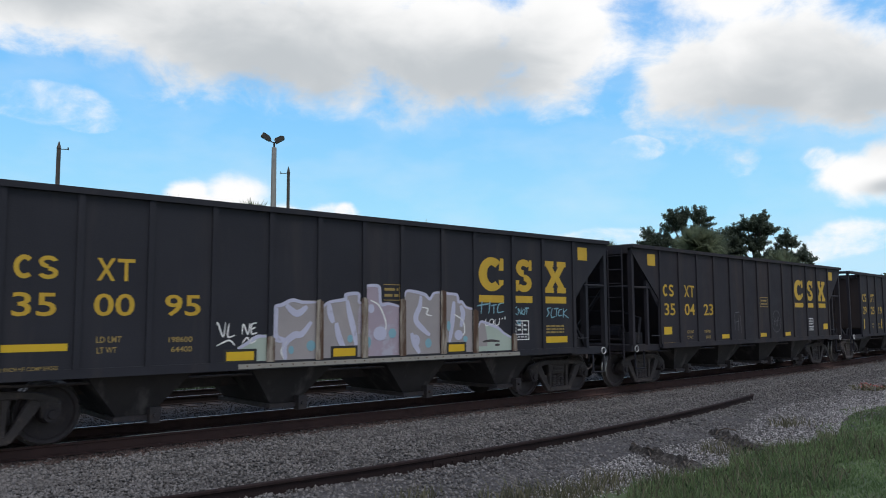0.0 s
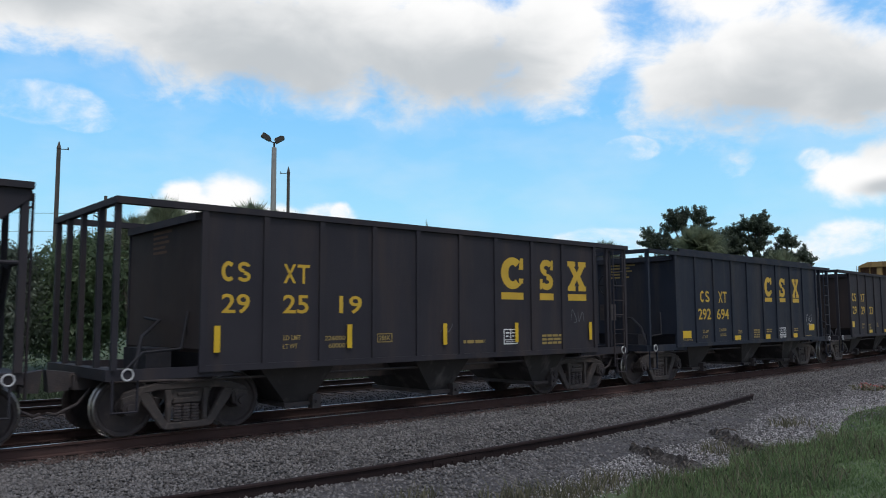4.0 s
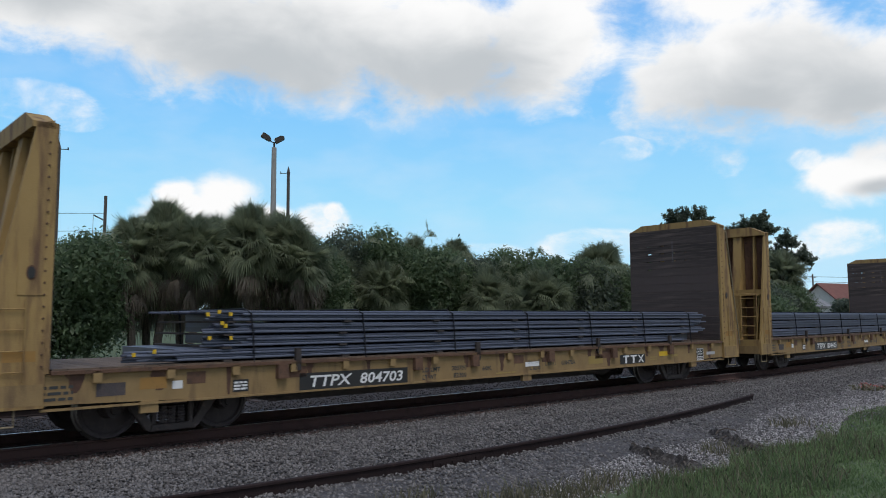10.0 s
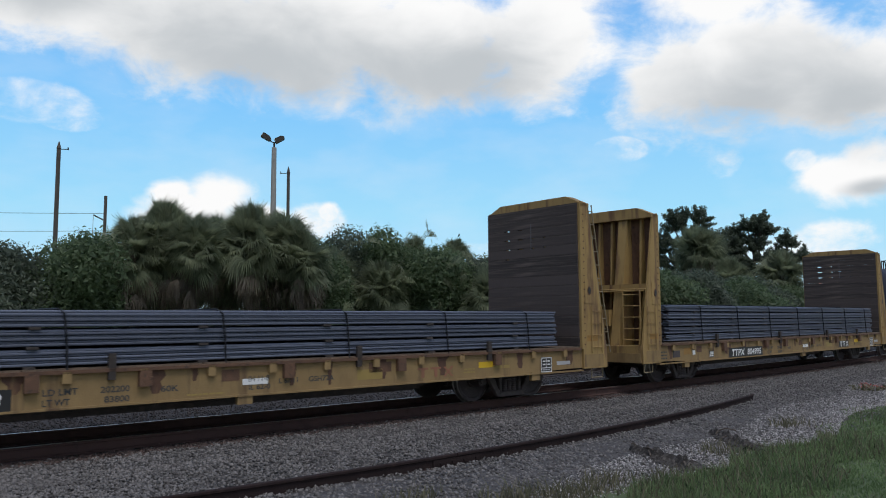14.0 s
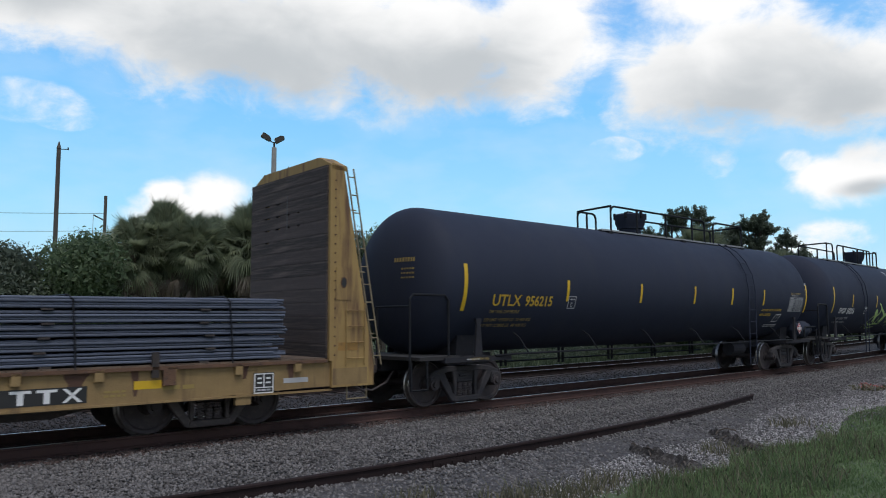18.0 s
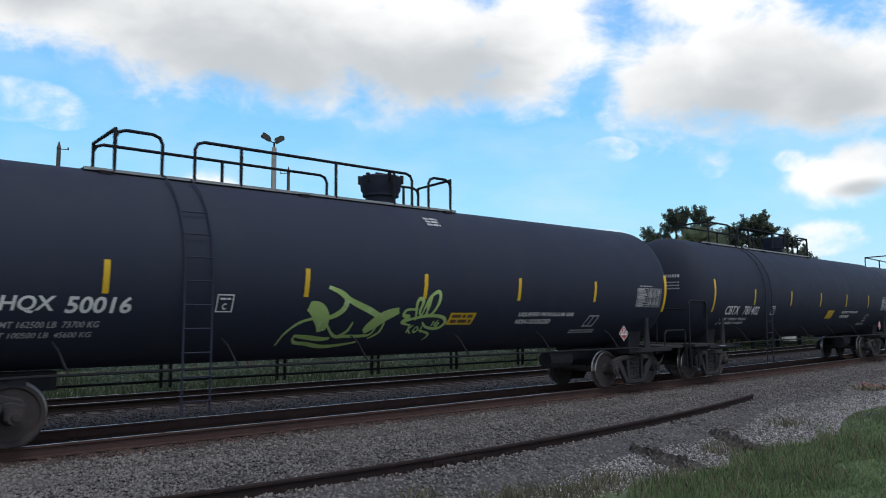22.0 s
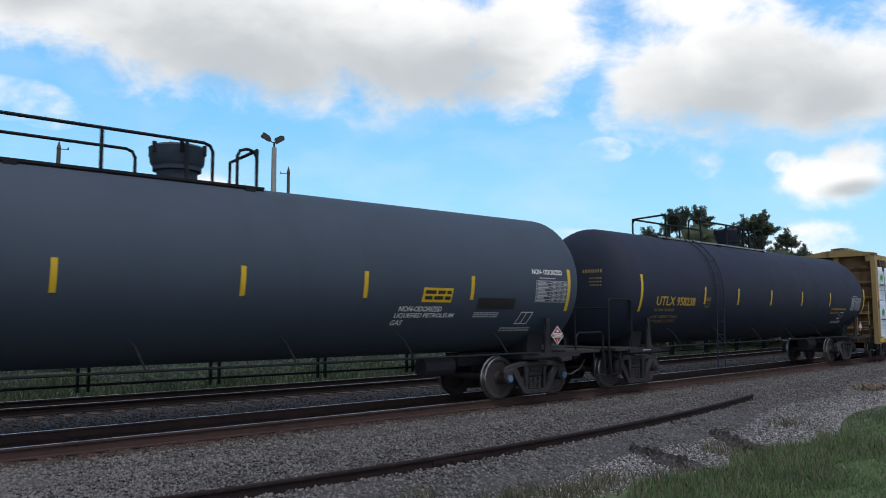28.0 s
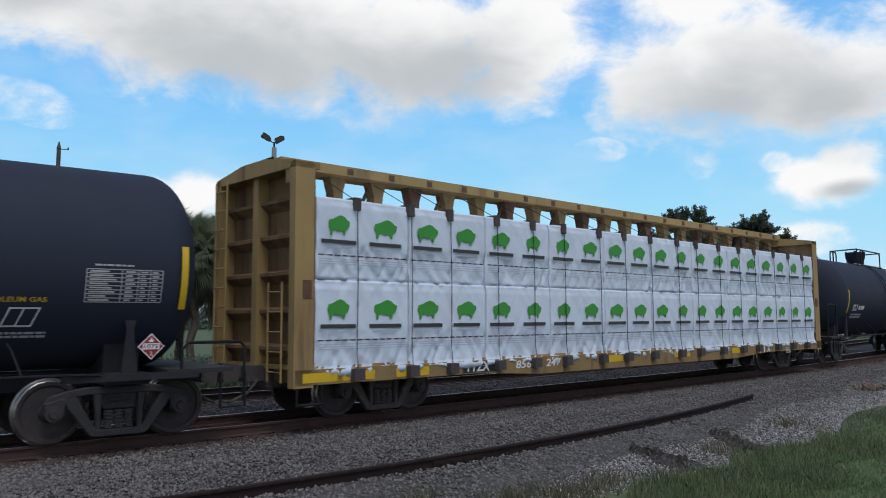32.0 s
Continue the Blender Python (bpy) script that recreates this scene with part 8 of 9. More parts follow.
def build_tanks():
    tk = (1.56, 2.58)
    # first: dome railing to the rear of the dome
    k = build_tank(142.5, "long satin black tank car with yellow lettering", "tank_black", 8.15, 19.08, plat=(-2.1, 5.95), lad=4.1)
    tank_marks(k, tk, -8.1, 8.35, (-4.82, -1.82, 0.86, 3.05, 5.14))
    lettering("UTLX", -7.27, -6.38, 2.02, 2.26, M["yellow"], k, 0, tk, weight=0.014)
    lettering("956215", -6.25, -5.34, 2.02, 2.25, M["yellow"], k, 0, tk, weight=0.02)
    lettering("THE TANK CAR PEOPLE", -7.31, -6.37, 1.87, 1.94, M["faded_yellow"], k, 0, tk)
    lettering("LD LMT 155200 LB  70 400 KG", -7.35, -5.9, 1.70, 1.77, M["faded_yellow"], k, 0, tk)
    lettering("LT WT 107800 LB  48 900 KG", -7.37, -5.95, 1.58, 1.65, M["faded_yellow"], k, 0, tk)
    dim_square(k, -4.77, 1.98, 0.28, tk, M["dim_white"])
    lettering("LIQUEFIED PETROLEUM GAS", 5.15, 6.57, 1.94, 2.02, M["yellow"], k, 0, tk, weight=0.022)
    lettering("NON-ODORIZED", 5.12, 5.90, 1.80, 1.88, M["yellow"], k, 0, tk, weight=0.022)
    lettering("DOT 112J400W", 7.12, 7.92, 2.49, 2.57, M["faded_yellow"], k, 0, tk, weight=0.02)
    common_tank_print(k, tk, 7.05, 1.95, 6.22, 1.60, 7.76)
    head_print(k, -1, 8.15, M["faded_yellow"], 91)
    tank = part("air_reservoir", turned(B(), [(7.98, 0.0), (8.0, 0.16), (8.08, 0.26), (8.2, 0.29), (9.05, 0.29), (9.17, 0.26), (9.25, 0.16), (9.27, 0.0)], 22, "x", (0, -1.1, 1.33)), M["tank_dull"], k, "black air reservoir on the end platform", smooth=True)
    for x in (8.25, 9.0):
        part("reservoir_band", ring(B(), 0.294, 0.012, (x, -1.1, 1.33), "x", 22), M["saddle"], tank)
    lettering("2 INCH HF COMP SHOES", -7.95, -7.4, 0.93, 0.98, M["faded_yellow"], k, -1.505)
    # second: green sprayed tags
    l = build_tank(161.57, "long satin black tank car with pale green graffiti", "tank_black", 8.15, 19.08, plat=(-5.85, 1.8), lad=-4.45, dome_x=0.18)
    tank_marks(l, tk, -8.05, 8.3, (-5.77, -2.5, 0.12, 2.75, 5.36))
    lettering("SHQX", -7.23, -6.42, 1.86, 2.10, M["white"], l, 0, tk, weight=0.024, slant=0.12)
    lettering("50016", -6.27, -5.38, 1.86, 2.10, M["white"], l, 0, tk, weight=0.024, slant=0.12)
    lettering("LD LMT 162500 LB  73700 KG", -7.28, -5.78, 1.66, 1.75, M["dim_white"], l, 0, tk, slant=0.15)
    lettering("LT WT 100500 LB  45600 KG", -7.32, -5.85, 1.52, 1.60, M["dim_white"], l, 0, tk, slant=0.15)
    dim_square(l, -4.08, 1.88, 0.28, tk, M["white"])
    head_print(l, -1, 8.15, M["dim_white"], 92)
    patch("notice", 0.86, 1.56, 1.64, 1.88, M["yellow_stripe"], l, 0, tk, slant=0.2)
    bars(0.95, 1.52, 1.66, 1.86, 2, M["rust"], l, 0, tk, seed=52)
    lettering("LIQUEFIED PETROLEUM GAS", 2.88, 4.73, 1.79, 1.89, M["white"], l, 0, tk, weight=0.026, slant=0.1)
    lettering("NON-ODORIZED", 2.86, 4.0, 1.64, 1.74, M["white"], l, 0, tk, weight=0.026, slant=0.1)
    common_tank_print(l, tk, 7.06, 2.04, 5.25, 1.56, 6.48)
    bars(0.5, 0.86, 3.62, 3.82, 3, M["dim_white"], l, 0, tk, seed=53)
    lime = surface("lime_green_spray", (0.46, 0.62, 0.22), (0.36, 0.52, 0.16), (0.58, 0.72, 0.42), 0.6, scale=2.0)
    strokes = [
        ([(-2.76, 1.31), (-2.72, 1.5), (-2.54, 1.68), (-2.33, 1.76), (-2.15, 1.77), (-2.02, 1.72)], 0.052), ([(-2.40, 1.99), (-2.22, 1.92), (-2.06, 1.74), (-2.0, 1.55)], 0.30),
        ([(-2.06, 2.32), (-1.81, 2.23), (-1.65, 2.11), (-1.69, 1.93), (-1.87, 1.81), (-1.99, 1.79)], 0.112), ([(-1.88, 2.27), (-1.56, 2.09), (-1.16, 1.94), (-0.83, 1.82), (-0.56, 1.87)], 0.112),
        ([(-0.43, 1.92), (-0.73, 1.81), (-0.96, 1.65), (-1.08, 1.53)], 0.225), ([(-0.83, 1.67), (-0.89, 1.48), (-1.09, 1.45), (-1.42, 1.45), (-1.64, 1.45), (-1.8, 1.54), (-1.93, 1.66)], 0.06),
        ([(-1.61, 1.45), (-1.45, 1.54), (-1.4, 1.71)], 0.06), ([(-2.51, 1.48), (-2.24, 1.45), (-1.93, 1.41), (-1.74, 1.42)], 0.082), ([(-0.69, 1.7), (-0.72, 1.51), (-0.89, 1.4)], 0.052),
        ([(-2.51, 1.45), (-2.42, 1.36), (-2.17, 1.33), (-1.8, 1.27), (-1.42, 1.29), (-1.09, 1.34)], 0.068)]
    letters = [
        ([(0.02, 1.94), (-0.24, 1.93), (-0.29, 1.83), (-0.14, 1.8), (-0.28, 1.7), (-0.06, 1.64)], 0.068), ([(0.04, 1.73), (-0.03, 2.0), (0.0, 2.14), (0.11, 2.1), (0.08, 1.9), (0.17, 1.8)], 0.075),
        ([(0.15, 1.83), (0.22, 2.1), (0.29, 2.19), (0.27, 1.93), (0.21, 1.8)], 0.06), ([(0.28, 1.84), (0.24, 2.07), (0.33, 2.23), (0.48, 2.28), (0.52, 2.1), (0.41, 1.87), (0.28, 1.82)], 0.075),
        ([(-0.28, 1.67), (-0.06, 1.76), (0.37, 1.82), (0.71, 1.79), (0.82, 1.68), (0.68, 1.57), (0.38, 1.6), (0.23, 1.7)], 0.068), ([(0.23, 1.54), (0.49, 1.48), (0.55, 1.42), (0.49, 1.34)], 0.045),
        ([(-0.05, 1.66), (-0.05, 1.49)], 0.037), ([(0.05, 1.64), (-0.04, 1.56), (0.07, 1.47)], 0.037), ([(0.14, 1.62), (0.1, 1.54), (0.16, 1.5), (0.2, 1.56), (0.14, 1.62)], 0.037),
        ([(0.27, 1.64), (0.29, 1.52), (0.38, 1.52)], 0.037), ([(0.52, 1.72), (0.5, 1.62)], 0.037), ([(0.63, 1.74), (0.56, 1.66), (0.63, 1.62), (0.66, 1.68), (0.59, 1.67)], 0.037)]
    for st, w in strokes + letters:
        ribbon("graffiti_stroke", st, w, lime, l, 0, tk)
    # third
    m = build_tank(180.75, "long satin black tank car with white lettering", "tank_dull", 8.3, 19.38, plat=(-7.0, 1.75), lad=-4.85, dome_x=-0.22)
    tank_marks(m, tk, -8.3, 8.3, (-5.61, -2.75, -0.05, 2.65, 5.25))
    lettering("CBTX", -7.45, -6.55, 1.84, 2.10, M["white"], m, 0, tk, weight=0.014, slant=0.05)
    lettering("781402", -6.25, -5.15, 1.84, 2.10, M["white"], m, 0, tk, weight=0.014, slant=0.1)
    lettering("LD LMT 163800 LB  74300 KG", -7.59, -5.82, 1.67, 1.75, M["white"], m, 0, tk, weight=0.02, slant=0.1)
    lettering("LT WT  99400 LB  45100 KG", -7.64, -5.86, 1.55, 1.63, M["white"], m, 0, tk, weight=0.02, slant=0.1)
    dim_square(m, -4.2, 1.84, 0.28, tk, M["white"])
    head_print(m, -1, 8.3, M["dim_white"], 93)
    patch("notice", 0.85, 1.50, 1.70, 2.0, M["yellow_stripe"], m, 0, tk, slant=0.25)
    lettering("LIQUEFIED PETROLEUM GAS", 2.4, 4.2, 1.88, 1.98, M["white"], m, 0, tk, weight=0.026, slant=0.1)
    lettering("NON-ODORIZED", 2.38, 3.38, 1.72, 1.82, M["white"], m, 0, tk, weight=0.026, slant=0.1)
    common_tank_print(m, tk, 7.0, 2.04, 5.3, 1.58, 6.6)
    # fourth, blue grey
    n = build_tank(200.15, "long blue-grey tank car with white lettering", "tank_grey", 8.3, 19.38, plat=(-7.0, 1.1), lad=-4.75, dome_r=0.47, caps="cap_blue", dome_x=-0.27)
    tank_marks(n, tk, -8.4, 8.2, (-5.7, -2.53, 0.25, 2.63, 5.24))
    lettering("GATX", -7.6, -6.68, 1.98, 2.26, M["white"], n, 0, tk, weight=0.02, slant=0.12)
    lettering("214019", -6.5, -5.35, 1.98, 2.26, M["white"], n, 0, tk, weight=0.02, slant=0.12)
    bars(-7.65, -6.0, 1.62, 1.82, 2, M["dim_white"], n, 0, tk, seed=55)
    dim_square(n, -5.1, 1.95, 0.28, tk, M["white"])
    patch("notice", 3.95, 4.70, 2.08, 2.36, M["yellow_stripe"], n, 0, tk, slant=0.1)
    bars(4.02, 4.68, 2.11, 2.33, 2, M["black_panel"], n, 0, tk, seed=56)
    for body, x0, x1, z in (("NON-ODORIZED", 3.45, 4.5, 1.90), ("LIQUEFIED PETROLEUM", 3.38, 4.85, 1.77), ("GAS", 3.35, 3.62, 1.64)):
        lettering(body, x0, x1, z, z + 0.10, M["white"], n, 0, tk, weight=0.02, slant=0.15)
    patch("overpainted_patch", 5.43, 6.52, 1.96, 2.18, M["black_panel"], n, 0, tk)
    bars(5.39, 6.1, 1.78, 1.9, 3, M["dim_white"], n, 0, tk, seed=59)
    lettering("NON- ODORIZED", 6.99, 7.97, 2.72, 2.83, M["white"], n, 0, tk, weight=0.02)
    common_tank_print(n, tk, 7.12, 2.12, 6.70, 1.64, 7.82, s=0.21)
    # fifth
    o = build_tank(219.3, "long satin black tank car with yellow lettering and dome", "tank_black", 8.1, 18.98, lad=-4.1, plat=(-5.55, 1.55), dome_x=-0.05)
    tank_marks(o, tk, -8.1, 8.35, (-4.79, -2.71, -0.37, 2.13, 4.73))
    lettering("UTLX", -7.34, -6.40, 2.08, 2.32, M["yellow"], o, 0, tk, weight=0.014)
    lettering("958238", -6.31, -5.31, 2.08, 2.31, M["yellow"], o, 0, tk, weight=0.02)
    lettering("THE TANK CAR PEOPLE", -7.36, -6.34, 1.93, 2.0, M["faded_yellow"], o, 0, tk)
    lettering("LD LMT 162000 LB  73 450 KG", -7.41, -6.05, 1.75, 1.83, M["faded_yellow"], o, 0, tk)
    lettering("LT WT 101000 LB  45 830 KG", -7.43, -6.09, 1.63, 1.71, M["faded_yellow"], o, 0, tk)
    dim_square(o, -4.72, 2.05, 0.27, tk, M["faded_yellow"])
    head_print(o, -1, 8.1, M["faded_yellow"], 94)
    lettering("LIQUEFIED PETROLEUM GAS", 5.02, 6.5, 2.0, 2.08, M["yellow"], o, 0, tk, weight=0.022)
    lettering("NON-ODORIZED", 5.01, 5.9, 1.87, 1.95, M["yellow"], o, 0, tk, weight=0.022)
    common_tank_print(o, tk, 6.97, 2.02, 5.97, 1.68, 7.89)
    # short tanks that follow the lumber car
    for u, lab in ((260.7, "short black tank car with white lettering"), (278.6, "short black tank car at the end of the view")):
        q = build_tank(u, lab, "tank_dull", 6.6, 17.6, plat=(-2.1, 2.1), lad=-1.4, truck_x=6.6, dome_r=0.42, far_rail=False, rails=True)
        for x in (-6.55, 6.6):
            patch("reflective_stripe", x - 0.055, x + 0.055, 1.92, 2.8, M["yellow_stripe"], q, 0, tk, n=6)
        lettering("DTLX", -5.9, -5.3, 2.0, 2.24, M["white"], q, 0, tk, weight=0.014)
        bars(-5.2, -4.4, 2.0, 2.24, 1, M["white"], q, 0, tk, seed=57)
        bars(-5.9, -4.6, 1.7, 1.9, 2, M["dim_white"], q, 0, tk, seed=58)


# -- centre-beam flat with wrapped boards --
def print_row(x0, x1, z, parent, y, seed):
    """Dashes and faint print along a wrap."""
    bm_v, bm_f = [], []
    x = x0 + 0.03
    while x < x1 - 0.12:
        k = len(bm_v)
        bm_v += [(x, y, z - 0.012), (x + 0.13, y, z - 0.012), (x + 0.13, y, z + 0.012), (x, y, z + 0.012)]
        bm_f.append((k, k + 1, k + 2, k + 3))
        x += 0.165
    part("dash_print", from_lists("dash_print", bm_v, bm_f, M["dark_print"]), None, parent)
    bars(x0 + 0.05, x1 - 0.05, z - 0.17, z - 0.05, 3, M["grey_print"], parent, y, seed=seed, fill=0.35)


BISON = [(0.0, 0.55), (0.05, 0.75), (0.22, 0.80), (0.40, 0.92), (0.58, 1.0), (0.76, 0.93), (0.86, 0.8), (1.0, 0.72), (0.98, 0.52), (0.9, 0.36), (0.82, 0.30), (0.78, 0.08), (0.70, 0.06), (0.66, 0.28),
         (0.52, 0.22), (0.36, 0.30), (0.22, 0.26), (0.18, 0.02), (0.10, 0.02), (0.09, 0.3), (0.03, 0.42)]


def wrap_mesh(x0, x1, z0, z1, seed):
    """Front and top of a wrapped pack: cloth with folds and sag, shaped as a shell."""
    nx, nz = 44, 34
    vs, fs = [], []
    for j in range(nz + 1):
        for i in range(nx + 1):
            u, v = i / nx, j / nz
            x, z = x0 + (x1 - x0) * u, z0 + (z1 - z0) * v
            if seed < 20:
                z = z0 - 0.16 + (z1 - z0 + 0.16) * v
            if j == 0:
                z += (0.16 if seed < 20 else 0.02) * noise.noise((x * 1.1, seed * 0.1, 0.0)) - 0.03
            e = 4 * u * (1 - u)
            slack = 0.3 + 0.7 * max(0.0, min(1.0, (0.46 - v) / 0.16)) + 0.35 * (v > 0.92)
            ridge = abs(noise.noise((x * 3.2 + z * 2.2, z * 0.7, seed * 1.3))) + 0.7 * abs(noise.noise((x * 6.4 - z * 3.6, z * 1.1, seed * 2.1))) + 0.4 * abs(noise.noise((x * 12.0 + z * 9.0, z * 3.0, seed * 0.7)))
            vs.append((x, -1.462 - 0.01 * e + 0.085 * slack * min(ridge, 1.1) - (0.035 if j < 2 and seed < 20 else 0.0), z))
    n = nx + 1
    for j in range(nz):
        for i in range(nx):
            k = j * n + i
            fs.append((k, k + 1, k + n + 1, k + n))
    b = len(vs)
    vs += [(x0, -0.18, z0), (x1, -0.18, z0), (x1, -0.18, z1), (x0, -0.18, z1)]
    top = [nz * n + i for i in range(n)]
    fs.append(tuple(top) + (b + 2, b + 3))
    fs.append(tuple(range(nx, -1, -1)) + (b, b + 1))
    fs.append(tuple(j * n for j in range(nz + 1)) + (b + 3, b))
    fs.append(tuple(j * n + nx for j in range(nz, -1, -1)) + (b + 1, b + 2))
    fs.append((b, b + 3, b + 2, b + 1))
    me = from_lists("wrap", vs, fs, M["wrap"])
    me.polygons.foreach_set("use_smooth", [i < nx * nz for i in range(len(fs))])
    return me


def build_lumber_car():
    u = 240.2
    car = car_root("centre_beam_car", "tan centre-beam flat car loaded with white wrapped boards", "flat car", u)
    m = M["centre"]
    for s in (-1, 1):
        part("side_sill", soften(prism(B(), [(-10.75, 0.66), (-6.5, 0.66), (-4.5, 0.55), (4.5, 0.55), (6.5, 0.66), (10.75, 0.66), (10.75, 0.92), (-10.75, 0.92)], s * 1.38, s * 1.46), 0.012), M["ttx_dirty"], car)
    part("deck", box(B(), -10.6, 10.6, -1.42, 1.42, 0.90, 0.97), m, car)
    part("centre_sill", box(B(), -10.6, 10.6, -0.3, 0.3, 0.55, 0.9), M["under"], car)
    part("top_beam", soften(box(B(), -10.4, 10.4, -0.34, 0.34, 4.55, 4.74), 0.02), m, car)
    for i in range(20):
        x = -9.9 + i * 1.04
        part("beam_bolt_plate", box(B(), x - 0.07, x + 0.07, -0.352, -0.34, 4.58, 4.70), M["rust"], car)
    for i in range(21):
        x = -10.0 + i * 1.0
        part("post", prism(B(), [(x - 0.11, 0.95), (x + 0.11, 0.95), (x + 0.11, 4.25), (x + 0.20, 4.55), (x - 0.20, 4.55), (x - 0.11, 4.25)], -0.13, 0.13), M["ttx_dirty"] if i % 3 else M["rust"], car)
    for i in range(10):
        x = -10.0 + i * 2.0
        part("brace", prism(B(), [(x + 0.1, 1.0), (x + 0.16, 1.0), (x + 1.9, 4.5), (x + 1.84, 4.5)], -0.03, 0.03), M["rust"], car)
    for k in (-1, 1):
        bh = part("bulkhead", box(B(), k * 10.38, k * 10.46, -1.45, 1.45, 0.66, 4.40), M["stained"], car, "tan end bulkhead with posts and ledges")
        for s in (-1, 1):
            part("corner_post", soften(box(B(), k * 10.40, k * 10.78, s * 1.28, s * 1.46, 0.62, 4.44), 0.02), m, bh)
        for y in (0.08,):
            part("post", soften(box(B(), k * 10.42, k * 10.68, y - 0.09, y + 0.09, 0.9, 4.40), 0.015), m, bh)
        for z in (1.35, 2.0, 2.65, 3.3, 3.95):
            part("ledge", prism(B(), [(k * 10.42, z), (k * 10.62, z - 0.06), (k * 10.62, z - 0.12), (k * 10.42, z - 0.3)], -1.28, 1.28), M["stained"], bh)
        part("top_edge", soften(prism_x(B(), [(-1.46, 4.34), (1.46, 4.34), (1.46, 4.46), (0.4, 4.62), (-0.4, 4.62), (-1.46, 4.46)], k * 10.30, k * 10.78), 0.015), m, bh)
        part("ladder", ladder(k * 10.82, 1.15, 0.7, 4.4, 0.45, 10, False, 0.018), m, bh)
        part("grab_irons", ladder(k * 10.82, -0.9, 0.7, 2.4, 0.45, 5, False, 0.018), m, bh)
        part("brace_plate", prism(B(), [(k * 10.5, 4.38), (k * 10.76, 4.38), (k * 10.76, 4.1)], -1.30, -1.10), m, bh)
        part("slot", soften(box(B(), k * 10.45, k * 10.62, -1.475, -1.455, 2.12, 2.42), 0.02), M["rust"], bh)
        part("lift_ring", tube(B(), [(k * 10.5, -0.2, 4.60), (k * 10.5, -0.2, 4.72), (k * 10.5, 0.2, 4.72), (k * 10.5, 0.2, 4.60)], 0.02), M["railing"], bh)
        part("stirrup", tube(B(), [(k * 10.7, -1.44, 0.62), (k * 10.7, -1.44, 0.34), (k * 10.2, -1.44, 0.34), (k * 10.2, -1.44, 0.62)], 0.02), M["railing"], car)
        part("draft_gear", box(B(), k * 10.5, k * 11.0, -0.2, 0.2, 0.68, 0.95), M["under"], car)
    winch = mesh_of("strap_winch", soften(box(B(), -0.11, 0.11, -1.60, -1.44, 0.70, 0.90), 0.03), M["under"])
    xs = [-9.52 + i * 1.19 + 0.1 * math.sin(i * 2.3) for i in range(17)]
    for x in xs:
        part("strap_winch", winch, None, car, place=pose(x, 0, 0))
    patch("number_panel", -6.9, -5.9, 0.68, 0.90, M["black_panel"], car, -1.464)
    lettering("TTZX", -6.85, -6.15, 0.70, 0.89, M["white"], car, -1.468, slant=0.2, weight=0.02)
    lettering("856", -5.35, -4.85, 0.70, 0.87, M["white"], car, -1.468, slant=0.2, weight=0.02)
    lettering("247", -4.35, -3.85, 0.70, 0.87, M["white"], car, -1.468, slant=0.2, weight=0.02)
    for x in (-10.6, -9.9, -8.6, -2.2, 1.0, 4.2):
        patch("yellow_plate", x, x + 0.8, 0.70, 0.86, M["yellow_stripe"], car, -1.464)
    for k, x in enumerate((5.9, 6.2, 6.5)):
        shape_part("owner_device", [[(0, 0.8), (1, 0.8), (1, 1), (0, 1)], [(0.35, 0), (0.65, 0), (0.65, 0.8), (0.35, 0.8)]] if k < 2 else THIN["c"], x, x + 0.26, 0.66, 0.90, M["white"], car, -1.464)
    data_square(car, 7.9, 0.6, 0.32, -1.464)
    add_couplers(car, 11.37, 10.8)
    add_truck(car, -8.55)
    add_truck(car, 8.55)
    # packs of boards, two tiers on the near side
    n = 10
    L = 20.72 / n
    for tier, (z0, z1) in enumerate(((1.0, 2.44), (2.47, 3.88))):
        for i in range(n):
            x0 = -10.36 + i * L
            x1 = x0 + L - 0.012
            pack = new("board_pack", wrap_mesh(x0, x1, z0, z1, tier * 20 + i))
            tagged(pack, "stack of boards in a white wrap with a green animal device", "wrapped lumber", "wrapped board packs")
            pack["along"] = u
            LOADS.append(pack)
            y = -1.478
            for j in range(2):
                xc = x0 + L * (0.22 + 0.5 * j)
                s = 0.27 if (i + j) % 3 else 0.23
                shape_part("animal_device", [BISON], xc - s, xc + s, z0 + 0.74, z0 + 0.74 + 0.37, M["green_print"], pack, y)
                patch("brand_bar", xc - 0.37, xc + 0.37, z0 + 0.605, z0 + 0.675, M["dark_print"], pack, y)
                bars(xc - 0.30, xc + 0.30, z0 + 0.53, z0 + 0.57, 1, M["grey_print"], pack, y, seed=i * 2 + j + 9, fill=0.6)
            print_row(x0, x1, z0 + 0.40, pack, y, i)
    for i, x in enumerate(xs):
        strap = tagged(new("load_strap"), "thin black load cable with a dark steel corner guard", "strap", "load cables")
        strap["along"] = u
        LOADS.append(strap)
        part("cable", tube(B(), [(x, -1.54, 0.86), (x, -1.50, 1.2), (x + 0.02, -1.495, 2.45), (x, -1.49, 3.86), (x - 0.02, -1.36, 3.93), (x, -0.3, 4.46)], 0.008, 6), M["railing"], strap)
        part("corner_guard", soften(box(B(), x - 0.075, x + 0.075, -1.50, -1.24, 3.70, 3.925), 0.02), M["under"], strap, "dark steel corner guard")


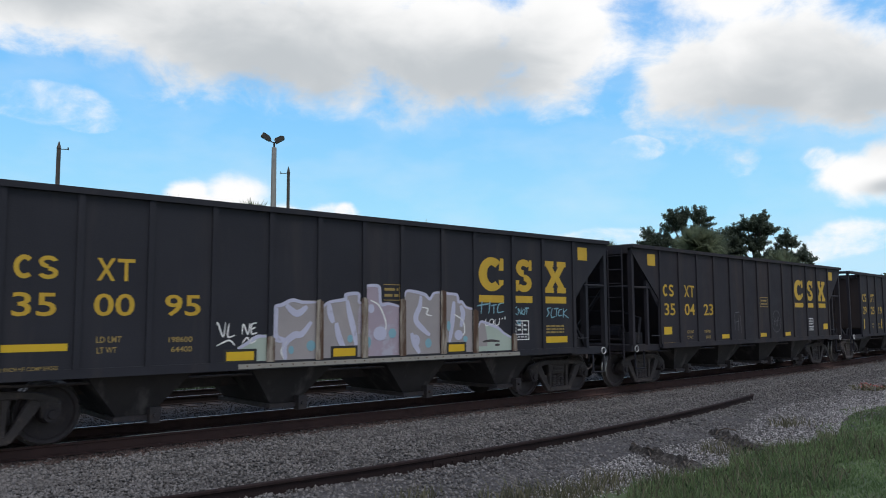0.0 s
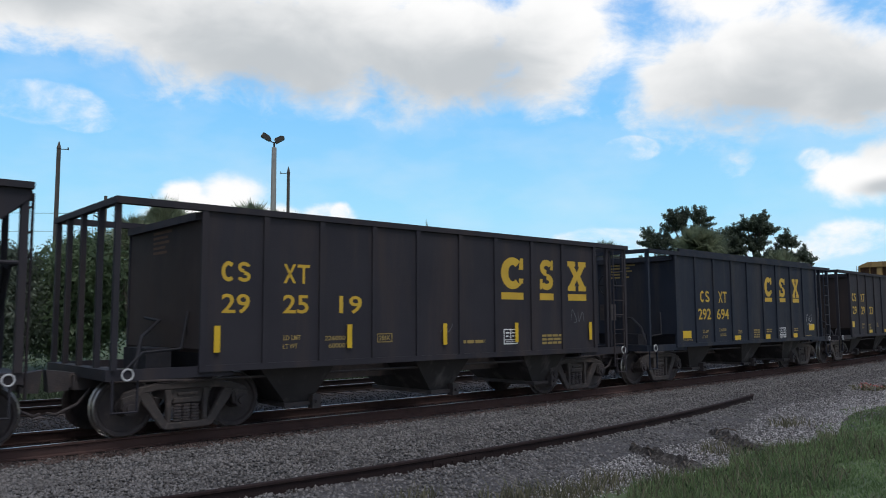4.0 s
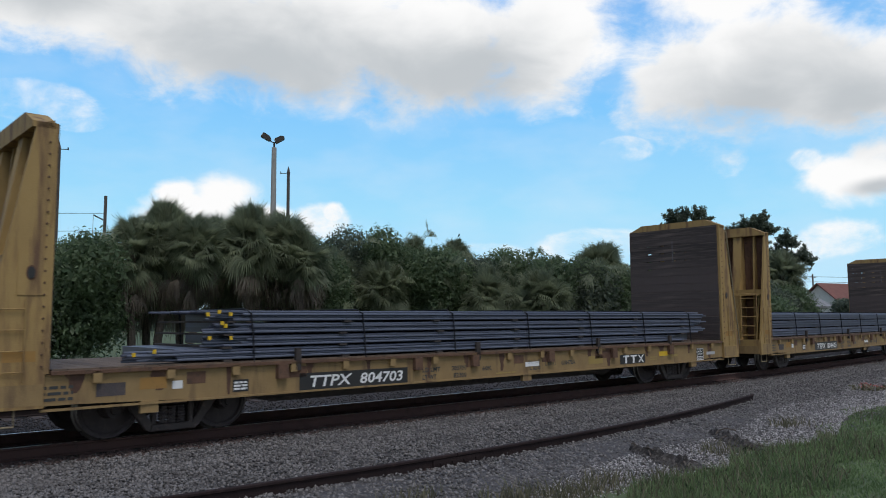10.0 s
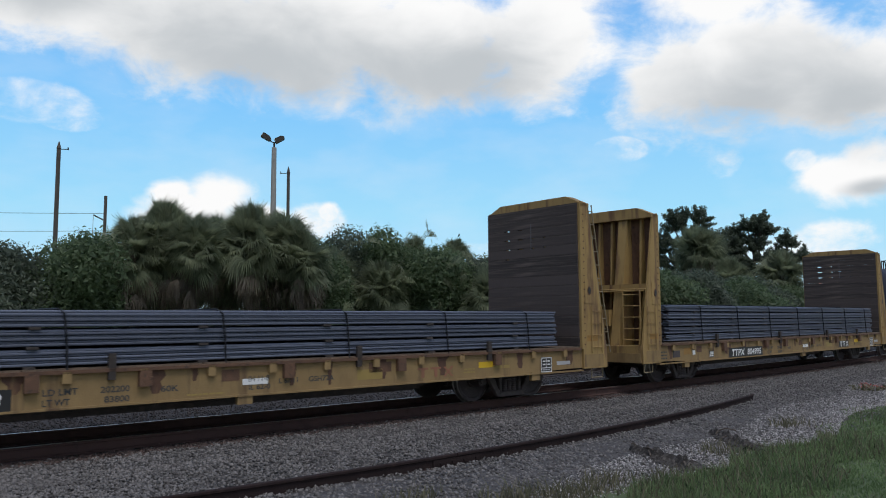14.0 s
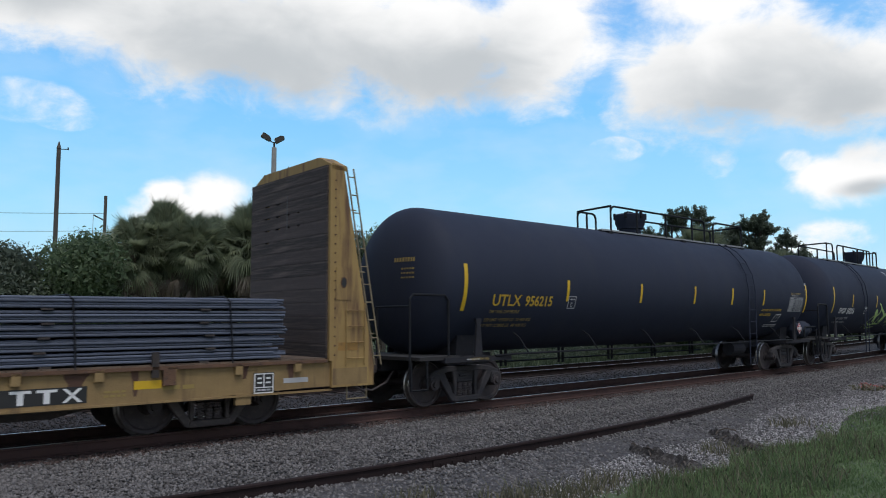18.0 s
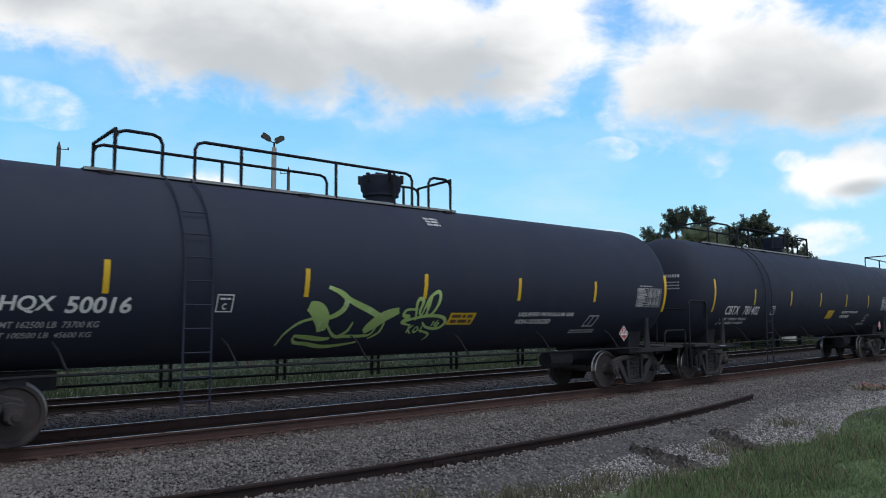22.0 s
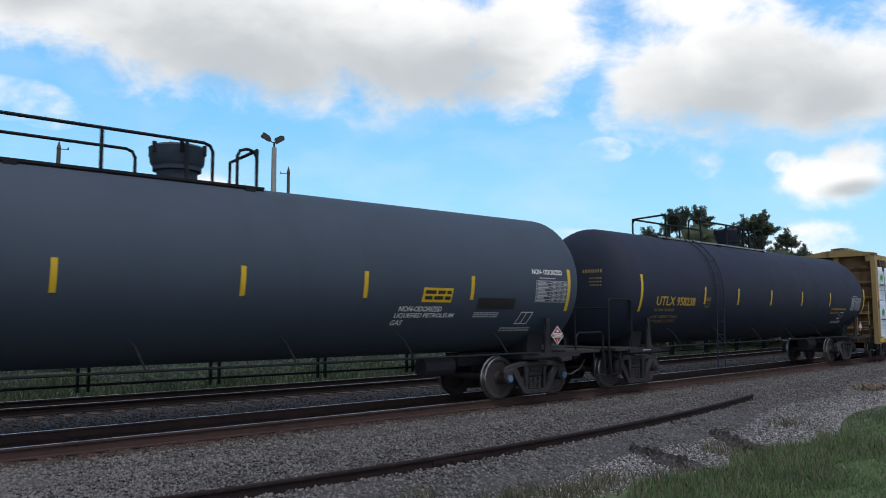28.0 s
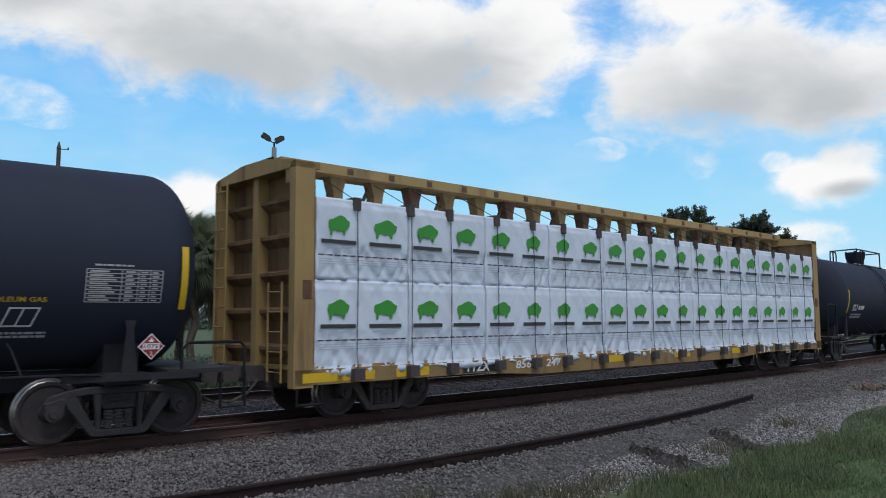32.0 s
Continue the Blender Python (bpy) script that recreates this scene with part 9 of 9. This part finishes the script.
# ---- build all ----
build_ground()
build_first_hoppers()
build_ore_cars()
build_flats()
build_tanks()
build_lumber_car()
build_poles()
build_far_things()
build_old_rail()
build_plants()
blades("grass", 140000, grass_spot, (0.02, 0.065), M["grass"], "short rough green grass beside the gravel", 61, 1.3)
blades("thatch", 22000, thatch_spot, (0.02, 0.055), M["dry_grass"], "dry brown patches in the short grass", 69, 1.3)
blades("short_grass", 16000, spot_near, (0.03, 0.10), M["grass"], "short grass round the viewpoint", 65)
blades("verge_grass", 15000, verge_spot, (0.02, 0.08), M["grass"], "ragged green grass at the gravel's edge", 66, 1.1)
blades("verge_weeds", 3000, verge_spot, (0.03, 0.10), M["weed"], "darker ragged weeds at the gravel's edge", 68, 1.4)
blades("verge_tufts", 6000, verge_spot, (0.06, 0.19), M["grass"], "taller thin grass along the gravel's edge", 70, 0.6)
blades("verge_stalks", 2600, verge_spot, (0.08, 0.24), M["dry_grass"], "thin dry stalks at the gravel's edge", 67, 0.7)
blades("dry_grass", 1600, grass_spot, (0.08, 0.22), M["dry_grass"], "dry pale stalks among the grass", 62)
blades("far_grass", 26000, spot_far, (0.12, 0.42), M["weed"], "tall green grass and weeds beyond the second track", 64, 2.4)
blades("weeds", 1300, weed_spot, (0.06, 0.26), M["dry_grass"], "thin dry weeds growing through the gravel", 63)
rng = np.random.default_rng(15)
V, F = leaf_cloud(30000, [(*beside(rng.uniform(1, 44), rng.uniform(-17, -9.4), -0.1)[:2], rng.uniform(-0.1, 0.35), rng.uniform(0.4, 1.1), rng.uniform(0.25, 0.6)) for _ in range(150)], (0.03, 0.075), 16, 0.3)
tagged(new("far_weeds", mesh_np("far_weeds", V, F, M["leaf_dark"])), "low leafy weeds beyond the second track", "weeds", kind="stuff")
rocks("gravel", 105000, spot_shoulder, (0.016, 0.037), M["stone"], "loose grey crushed stone ballast", 71)
rocks("gravel_between_rails", 24000, spot_between, (0.018, 0.036), M["dark_stone"], "grey crushed stone between the rails", 72)
rocks("stained_gravel", 22000, spot_oily, (0.016, 0.034), M["oily_stone"], "rust-brown stained stone round the rails", 74)
rocks("pale_rubble", 46000, spot_pale, (0.008, 0.024), M["pale_stone"], "pale broken limestone along the grass edge", 73)
build_track(0.0, "main railway track with rusty rails on wooden ties", (-6, 100), "rail_head")
build_track(-5.40, "second railway track behind the train", (0, 100), "rail_head", "rail_dark")


# ---- all that moves ----
def motions():
    times = [float(t) for t in range(33)]
    for ob in CARS + LOADS:
        rows = []
        for t in times:
            x, y, a = along(ob["along"] + SHIFT - gone(t))
            rows.append((t, pose(x, y, 0, 0, 0, math.degrees(a))))
        walk(ob, rows)
    steps = [k * 2 / 30 for k in range(481)]
    turns = [-math.degrees(gone(t) / WHEEL_R) for t in steps]
    for car in CARS:
        for truck in car.children:
            for ws in truck.children:
                if ws.name.startswith("wheelset"):
                    x = ws.location.x
                    walk(ws, [(t, pose(x, 0, WHEEL_R, 0, d, 0)) for t, d in zip(steps, turns)])
    walk(SKY, [(0.0, pose(*EYE, 0, 0, 0)), (32.0, pose(*EYE, 0, 0, 2.7))])


motions()
